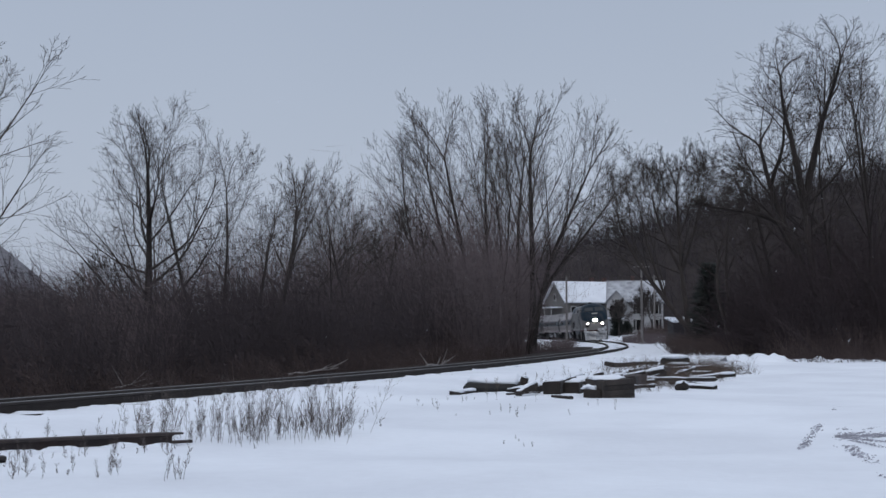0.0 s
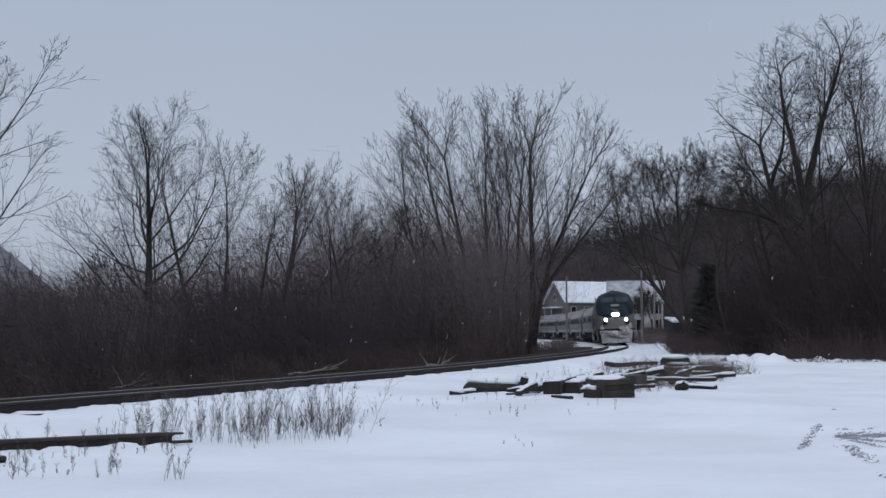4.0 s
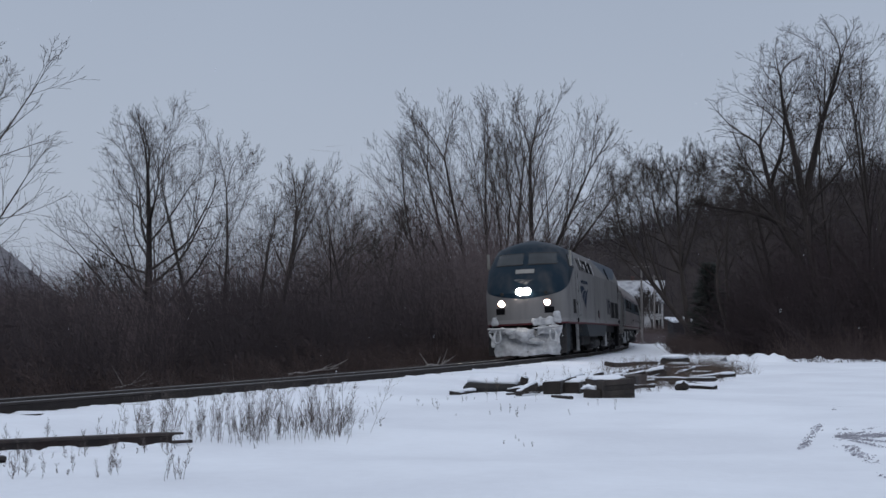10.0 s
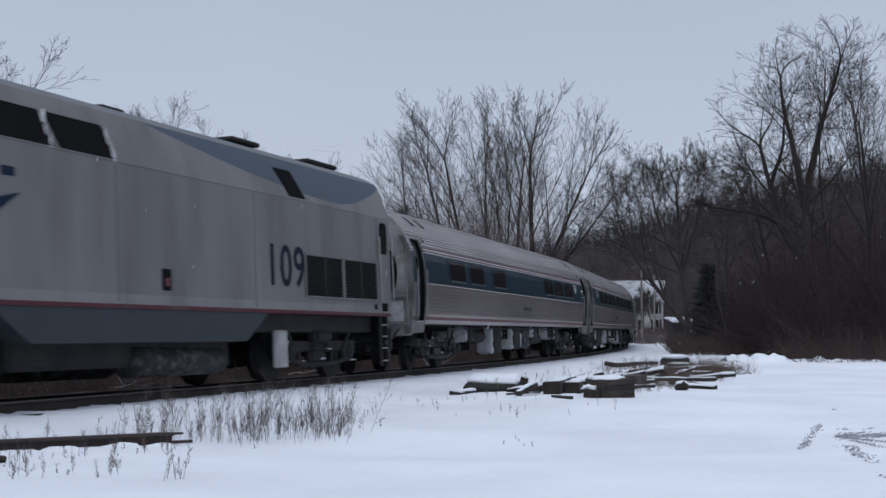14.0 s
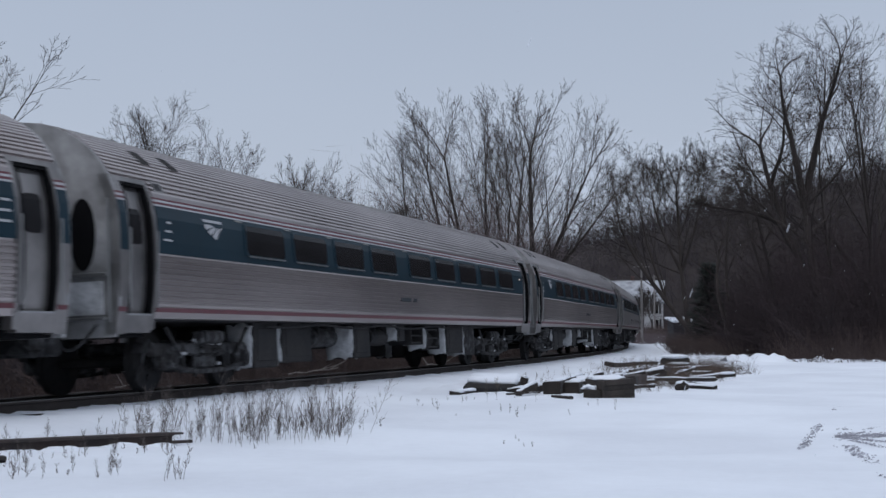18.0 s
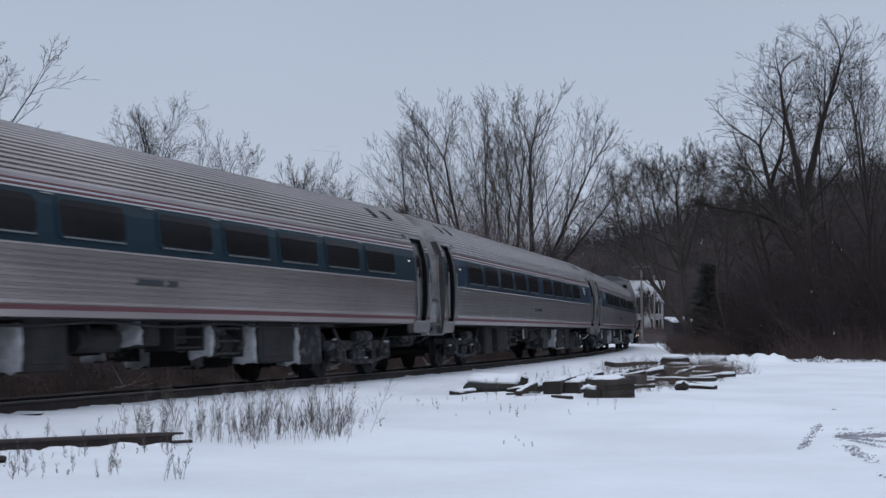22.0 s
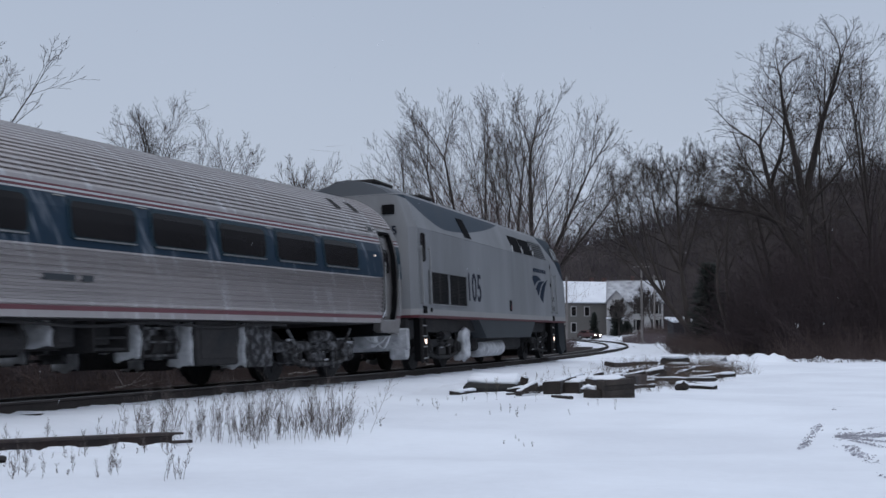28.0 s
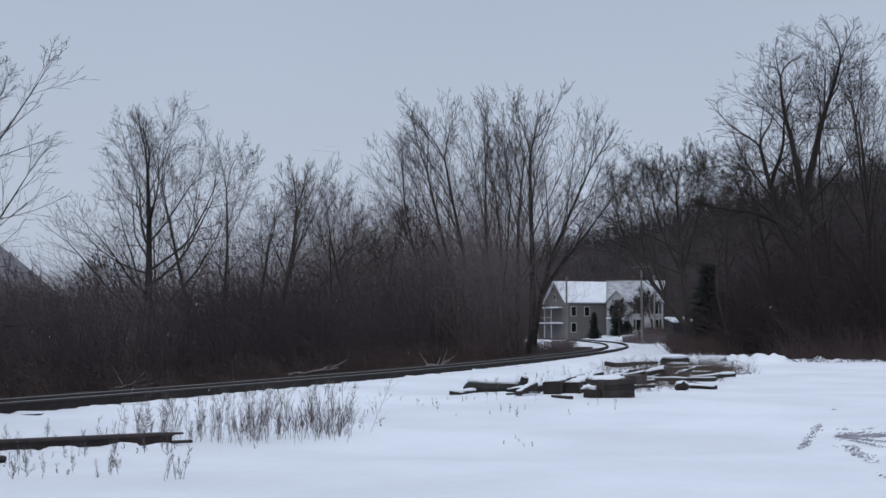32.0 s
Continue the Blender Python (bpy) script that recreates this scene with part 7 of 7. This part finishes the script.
def old_crate():
    x, y = 3.0, 25.0
    B = thing("wooden_crate", pose(x - 0.04, y, on_snow(x, y) - 0.05, 3, -3, 24), "dark weathered wooden crate on its side, snow on top", "crate")
    for c, s in (((-0.30, 0, 0.19), (0.05, 0.62, 0.36)), ((0.30, 0, 0.19), (0.05, 0.62, 0.36)), ((0, 0, 0.36), (0.60, 0.62, 0.04))):
        part("board", boxes(((c, s),), 0.01), WOOD_GREY, B)
    for y0 in (-0.31, 0.31):
        for k in range(4):
            part("board", boxes((((0.01 * (k % 2), y0 + 0.006 * (k % 3), 0.055 + 0.094 * k), (0.59 - 0.006 * k, 0.03, 0.093)),), 0.008), WOOD_GREY, B)
    bm = bmesh.new()
    lump(bm, (-0.02, 0.05, 0.385), (0.33, 0.30, 0.04), 3, 0.35, 3)
    part("snow_cap", bm, SNOW, B, "thin snow on the lid", True)


old_crate()


def small_box():
    x, y = 2.62, 24.75
    B = thing("wooden_box", pose(x, y, on_snow(x, y) - 0.04, 0, 4, -14), "small dark broken box with a wedge of snow", "box")
    for c, s in (((0, -0.10, 0.09), (0.30, 0.03, 0.17)), ((0, 0.10, 0.09), (0.30, 0.03, 0.17)), ((-0.135, 0, 0.09), (0.03, 0.18, 0.17)), ((0.135, 0, 0.09), (0.03, 0.18, 0.17)), ((0, 0, 0.17), (0.30, 0.22, 0.02))):
        part("board", boxes(((c, s),), 0.006), TIE_WOOD, B)
    bm = bmesh.new()
    lump(bm, (-0.06, 0.02, 0.20), (0.13, 0.10, 0.06), 5, 0.6, 3)
    part("snow_cap", bm, SNOW, B, "wedge of snow", True)


small_box()


def scraps():
    rng = random.Random(77)
    for k in range(30):
        u = rng.random()
        x, y = 1.3 + 4.9 * u + rng.gauss(0, 0.2), 26.0 + 9.0 * u + rng.gauss(0, 1.2)
        a, ln = rng.uniform(-0.4, 1.2), rng.uniform(0.3, 1.3)
        timber("scrap_board", (x, y), (x + ln * math.cos(a), y + ln * math.sin(a)), rng.uniform(0.05, 0.14), rng.uniform(0.03, 0.08), rng.choice((WOOD_GREY, TIE_WOOD)),
               "broken dark board lying in the snowy scrap heap", HEAP, rng.random() < 0.75, rng.uniform(0.0, 0.10), 100 + k, rng.uniform(-0.06, 0.22))


scraps()


def covered_slab():
    x, y = 0.93, 27.0
    B = thing("mattress", pose(x, y, on_snow(x, y) + 0.04, 5, 3, -6), "dark discarded mattress under a thick pillow of snow", "mattress")
    bm = bmesh.new()
    box(bm, (0, 0, 0.08), (1.04, 0.85, 0.18), 0.07)
    for v in bm.verts:
        v.co.z += 0.05 * v.co.x + 0.02 * noise.noise(v.co * 2.5)
    part("mattress_body", bm, RUBBER, B, "dark wet padding")
    bm = bmesh.new()
    box(bm, (0.02, 0.09, 0.205), (0.97, 0.72, 0.15), 0.06)
    bmesh.ops.subdivide_edges(bm, edges=bm.edges[:], cuts=2, use_grid_fill=True)
    for v in bm.verts:
        v.co.z += 0.05 * v.co.x + 0.035 * noise.noise(v.co * 3)
        v.co.y += 0.02 * noise.noise(v.co * 4)
    part("snow_cap", bm, SNOW, B, "rounded snow cap", True)
    x2, y2 = 1.42, 26.7
    P = thing("broken_post", pose(x2, y2, on_snow(x2, y2) - 0.1, 8, 14, 10), "broken dark post standing askew", "post")
    part("stake", boxes((((0, 0, 0.18), (0.10, 0.07, 0.46)), ((0.07, 0, 0.30), (0.05, 0.06, 0.22))), 0.01), TIE_WOOD, P)
    bm = bmesh.new()
    lump(bm, (0.02, 0, 0.42), (0.07, 0.05, 0.03), 4, 0.2, 1)
    part("snow_cap", bm, SNOW, P, "", True)


covered_slab()


def old_seat():
    x, y = 7.32, 44.0
    B = thing("discarded_seat", pose(x, y, on_snow(x, y) - 0.05, 0, 0, 6), "discarded dark bench seat with thick snow on cushion and back", "seat")
    part("cushion", boxes((((0, -0.25, 0.15), (0.88, 0.62, 0.22)),), 0.08), RUBBER, B, "dark cushion")
    part("backrest", boxes((((0, 0.25, 0.27), (0.94, 0.22, 0.34)),), 0.08), RUBBER, B, "dark backrest")
    for c, s, k in (((0.02, -0.22, 0.26), (0.42, 0.30, 0.05), 1), ((0.0, 0.25, 0.46), (0.46, 0.19, 0.08), 2)):
        bm = bmesh.new()
        lump(bm, c, s, k, 0.2, 2)
        part("snow_cap", bm, SNOW, B, "rounded snow", True)
    x, y = 4.85, 28.6
    T = thing("concrete_lump", pose(x, y, on_snow(x, y)), "broken grey concrete lump dusted with snow", "rubble")
    bm = bmesh.new()
    lump(bm, (0, 0, 0.06), (0.15, 0.12, 0.10), 7, 0.5, 2)
    part("rubble", bm, WOOD_GREY, T)
    bm = bmesh.new()
    lump(bm, (0, 0.01, 0.14), (0.13, 0.10, 0.04), 9, 0.3, 2)
    part("snow_cap", bm, SNOW, T, "snow on top", True)


old_seat()


def spare_rail():
    """Steel beams lying in the snow near the camera."""
    for a, b, zt, h, sd in (((-5.4, 12.75), (-2.80, 14.55), -0.105, 0.24, 1), ((-5.4, 12.05), (-3.95, 12.75), -0.19, 0.12, 2)):
        d = Vector((b[0] - a[0], b[1] - a[1], 0))
        m = Matrix.Translation(((a[0] + b[0]) / 2, (a[1] + b[1]) / 2, zt)) @ d.to_track_quat("X", "Z").to_matrix().to_4x4()
        R = thing("steel_beam", m, "rusty steel beam lying half buried in snow", "beam", "spare steel beams")
        L = d.length
        bm = bmesh.new()
        outline = [(-0.08, 0), (0.08, 0), (0.08, -0.025), (0.02, -0.04), (0.02, -h + 0.04), (0.10, -h + 0.02), (0.10, -h), (-0.10, -h), (-0.10, -h + 0.02), (-0.02, -h + 0.04), (-0.02, -0.04), (-0.08, -0.025)]
        e0 = [bm.verts.new((-L / 2, y, z)) for y, z in outline]
        e1 = [bm.verts.new((L / 2, y, z)) for y, z in outline]
        bm.faces.new(e0[::-1])
        bm.faces.new(e1)
        for i in range(len(outline)):
            bm.faces.new((e0[i - 1], e0[i], e1[i], e1[i - 1]))
        bmesh.ops.recalc_face_normals(bm, faces=bm.faces[:])
        part("flanged_bar", bm, RUSTY, R)
        if sd == 1:
            part("torn_flange", boxes((((L / 2 + 0.05, -0.03, -0.012), (0.12, 0.07, 0.022)), ((L / 2 + 0.10, -0.02, -0.10), (0.24, 0.05, 0.03))), 0.006), RUSTY, R, "torn rusty end")
        bm = bmesh.new()
        rng = random.Random(sd)
        for k in range(26):
            x = -L / 2 + L * (k + 0.5) / 26
            if k < 25 and rng.random() < 0.88:
                lump(bm, (x, -0.22, float(np.interp(k, (0, 7, 12, 25), (-0.30, -0.26, -0.17, -0.165))) + 0.015 * math.sin(k * 1.3)), (L / 20, 0.16, 0.09), k, 0.35, 2)
        part("drifted_snow", bm, SNOW, R, "snow drifted along the beam", True)


spare_rail()


# ======== dead weeds standing in the snow ========
def weed(tb, rng, x, y, h):
    z = on_snow(x, y) - 0.03
    d = Vector((rng.gauss(0, 0.17), rng.gauss(0, 0.17), 1)).normalized()
    p = Vector((x, y, z))
    pts = [p + d * h * f + Vector((rng.gauss(0, 0.006), rng.gauss(0, 0.006), 0)) for f in (0, 0.35, 0.7, 1.0)]
    tb.line(pts, [0.0021, 0.0017, 0.0012, 0.0006], 3)
    for k in range(rng.randint(8, 16)):
        f = rng.uniform(0.2, 1.0)
        q = p + d * h * f
        e = (d * 0.9 + Vector((rng.gauss(0, 0.5), rng.gauss(0, 0.5), 0.1))).normalized()
        ln = h * rng.uniform(0.12, 0.34) * (1.2 - 0.5 * f)
        mid, end = q + e * ln * 0.55, q + (e + Vector((0, 0, 0.3))) * ln
        tb.line([q, mid, end], [0.0011, 0.0009, 0.0005], 3)
        for j in range(rng.randint(1, 3)):
            e2 = (e + Vector((rng.gauss(0, 0.6), rng.gauss(0, 0.6), 0.3))).normalized()
            tb.line([mid, mid + e2 * ln * 0.22, mid + e2 * ln * 0.42], [0.0010, 0.0012, 0.0006], 3)


def weed_patch(name, spots, label, seed, mat):
    tb = Tubes()
    rng = random.Random(seed)
    for x, y, h in spots:
        weed(tb, rng, x, y, h)
    ob = from_lists(name, tb.v, tb.f, mat)
    return tagged(ob, label, "dry weeds", kind="stuff")


def sow():
    rng = random.Random(8)
    spots = []
    # a drifting strip between the beam and the track
    for k in range(230):
        u = rng.random() ** 0.8
        x = -3.3 + 2.3 * u + rng.gauss(0, 0.10)
        y = 15.0 + 1.6 * u + rng.gauss(0, 0.75) * (1.15 - u * 0.6)
        spots.append((x, y, rng.uniform(0.14, 0.60) * (0.7 + 0.7 * (noise.noise(Vector((x * 2.5, y * 2.5, 0))) + 0.5))))
    for k in range(110):
        x, y = rng.uniform(-4.4, -2.6), rng.uniform(11.0, 15.5)
        if noise.noise(Vector((x * 1.3, y * 1.3, 2))) > -0.1:
            spots.append((x, y, rng.uniform(0.08, 0.30)))
    weed_patch("weed_strip", spots, "dead brown weeds standing in the snow by the beam", 2, DRY_WEED)
    spots = []
    for k in range(90):
        u = rng.random()
        x, y = 0.8 + 6.5 * u + rng.gauss(0, 0.3), 26.0 + 14 * u + rng.gauss(0, 2.0)
        spots.append((x, y, rng.uniform(0.12, 0.5)))
    weed_patch("weed_tangle", spots, "dry weed tangle among the scrap timber", 3, BROWN_WEED)
    rnd = np.random.RandomState(6)
    y = rnd.uniform(26.5, 46, 1000)
    x = y * np.concatenate([rnd.normal(0.190, 0.014, 500), rnd.normal(0.160, 0.022, 500)])
    keep = y > 28 + (x / y - 0.145) * 154 + rnd.normal(0, 1.2, 1000)
    x, y = x[keep], y[keep]
    tagged(thicket("heap_weeds", (x, y, rnd.uniform(0.18, 0.66, len(x))), BROWN_WEED, "matted brown weeds grown through the scrap heap", 44, 0.0035, 8, 6, 0.75), category="dry weeds")
    spots = [(rng.uniform(-1.2, 3.0), rng.uniform(20, 25), rng.uniform(0.06, 0.2)) for k in range(26)]
    spots += [(0.65 + rng.gauss(0, 0.2), 15.5 + rng.gauss(0, 0.5), 0.07) for k in range(5)]
    weed_patch("weed_sprigs", spots, "scattered weed sprigs in the open snow", 4, DRY_WEED)
    tb = Tubes()
    rr = random.Random(5)
    for k in range(5):
        weed(tb, rr, -2.13 + rr.gauss(0, 0.05), 11.2 + rr.gauss(0, 0.1), rr.uniform(0.16, 0.30))
    tagged(from_lists("dead_weed", tb.v, tb.f, DRY_WEED), "single dead weed clump standing in snow", "weed")


sow()


# ======== churned earth of the wheel ruts, and the ploughed bank ========
def ruts():
    """Two wheel tracks and a field of small frozen clods where vehicles turned."""
    rng = random.Random(12)
    verts, faces = [], []

    def clod(x, y, s):
        z = on_snow(x, y) + 0.003
        o, a = len(verts), rng.uniform(0, 1.6)
        for k in range(5):
            r = s * rng.uniform(1.3, 2.3)
            verts.append((x + r * math.cos(a + k * 1.2566), y + r * math.sin(a + k * 1.2566), z - 0.004))
        verts.append((x + s * rng.uniform(-0.5, 0.5), y + s * rng.uniform(-0.5, 0.5), z + s * rng.uniform(0.6, 1.3)))
        faces.extend((o + k, o + (k + 1) % 5, o + 5) for k in range(5))

    for line, width, count in ((((5.90, 21.2), (5.45, 19.8), (4.85, 18.0), (4.36, 16.5), (3.85, 14.9), (3.52, 13.9)), 0.030, 420),
                               (((4.72, 16.6), (4.25, 15.2), (4.02, 14.0), (3.82, 12.9), (3.62, 11.7), (3.48, 10.8)), 0.045, 430)):
        seg = [Vector((*p, 0)) for p in line]
        for c in range(count):
            u = rng.random() * (len(seg) - 1)
            i = int(u)
            p = seg[i].lerp(seg[i + 1], u - i) * 1.045 + Vector((rng.gauss(0, width), rng.gauss(0, width * 1.6), 0))
            if noise.noise(Vector((p.x * 1.7, p.y * 1.7, 9))) > -0.25:
                clod(p.x, p.y, rng.uniform(0.004, 0.010))
    # churned wedge between the tracks, in rows that follow the turn
    tip, up, low = Vector((4.42, 15.9, 0)), Vector((7.6, 21.6, 0)), Vector((4.6, 12.4, 0))
    for c in range(3600):
        u, v = 0.62 * rng.random() ** 0.8, rng.random()
        p = tip.lerp(up, u).lerp(tip.lerp(low, u), v)
        row = math.sin(v * 26 + 3.0 * noise.noise(p * 0.9))
        if noise.noise(Vector((p.x * 1.3, p.y * 1.1, 4))) + 0.40 * row > 0.06:
            clod(p.x + rng.gauss(0, 0.02), p.y + rng.gauss(0, 0.03), rng.uniform(0.003, 0.0085))
    tagged(from_lists("churned_earth", verts, faces, EARTH), "frozen grey clods thrown up in wheel ruts", "earth clods", kind="stuff")
    verts, faces = [], []
    nu, nv = 90, 9
    for i in range(nu + 1):
        u = i / nu
        for j in range(nv + 1):
            v = j / nv
            x = 11.0 + 10.0 * u
            y = 53.6 + 2.4 * u + 2.6 * v
            h = (0.14 + 0.22 * math.exp(-((x - 12.2) / 0.9) ** 2) + 0.16 * noise.noise(Vector((x * 1.7, 2.0, 0))) + 0.24 * noise.noise(Vector((x * 2.7, y * 1.5, 5)))) * (1.15 - 0.35 * u)
            verts.append((x, y + 0.3 * noise.noise(Vector((x, 0, 3))), on_snow(x, y) - 0.05 + max(0.0, h) * math.sin(math.pi * v)))
    for i in range(nu):
        for j in range(nv):
            q = i * (nv + 1) + j
            faces.append((q, q + nv + 1, q + nv + 2, q + 1))
    tagged(from_lists("snow_bank", verts, faces, SNOW, smooth=True), "lumpy ploughed snow bank before the brush", "snow bank")


ruts()


# ======== fallen branches, and snow in the air ========
def fallen_branch(a, b, r, seed, rise):
    A, B = Vector((*a, on_snow(*a) + 0.1)), Vector((*b, on_snow(*b) + 0.1))
    B.z += rise
    T = thing("fallen_branch", Matrix.Translation(A), "pale barkless fallen branch lying in the brush", "branch", "fallen branches")
    rng = random.Random(seed)
    tb = Tubes()
    d = B - A
    wob = 0.04 if r < 0.06 else 0.012
    pts = [d * f + Vector((rng.gauss(0, wob), rng.gauss(0, wob), rng.gauss(0, wob))) for f in np.linspace(0, 1, 7)]
    tb.line(pts, list(np.linspace(r, r * 0.35, 7)), 6)
    for k in range(4 if r < 0.06 else 0):
        q = pts[rng.randint(1, 5)]
        e = (d.normalized() + Vector((rng.gauss(0, 0.6), rng.gauss(0, 0.6), abs(rng.gauss(0, 0.6))))).normalized()
        tb.line([q, q + e * 0.3, q + e * 0.62], [r * 0.5, r * 0.35, r * 0.15], 4)
    from_lists("limb", tb.v, tb.f, LOG_WOOD, T, smooth=True)


for k, (a, b, r) in enumerate((((-4.2, 38.0), (-2.9, 38.6), 0.035), ((-0.6, 46.0), (0.2, 47.5), 0.04), ((-10.2, 36.5), (-9.6, 37.4), 0.03), ((-6.9, 41.5), (-6.0, 42.6), 0.03), ((-7.8, 33.0), (-7.2, 33.5), 0.025))):
    fallen_branch(a, b, r, k, 0.12 * (b[0] - a[0]))


def snowfall():
    """Sparse flakes in one rigid flurry, which drifts down and to the left."""
    rng = np.random.RandomState(31)
    n = 8000
    y = rng.uniform(5, 45, n)
    x = rng.uniform(-0.36, 0.36, n) * y + rng.uniform(0, 44, n)
    z = rng.uniform(-1, 118, n)
    r = rng.uniform(0.0035, 0.0085, n)
    octa = np.array(((1, 0, 0), (-1, 0, 0), (0, 1, 0), (0, -1, 0), (0.25, 0, 1.6), (-0.25, 0, -1.6)))
    verts = (np.stack([x, y, z], -1)[:, None] + octa[None] * r[:, None, None]).reshape(-1, 3)
    tri = np.array(((0, 2, 4), (2, 1, 4), (1, 3, 4), (3, 0, 4), (2, 0, 5), (1, 2, 5), (3, 1, 5), (0, 3, 5)))
    faces = (tri[None] + (np.arange(n) * 6)[:, None, None]).reshape(-1, 3)
    ob = from_lists("falling_snow", verts.tolist(), faces.tolist(), SNOW)
    return tagged(ob, "sparse snowflakes drifting through the air", "snowfall", kind="stuff")


flurry = snowfall()


motions()
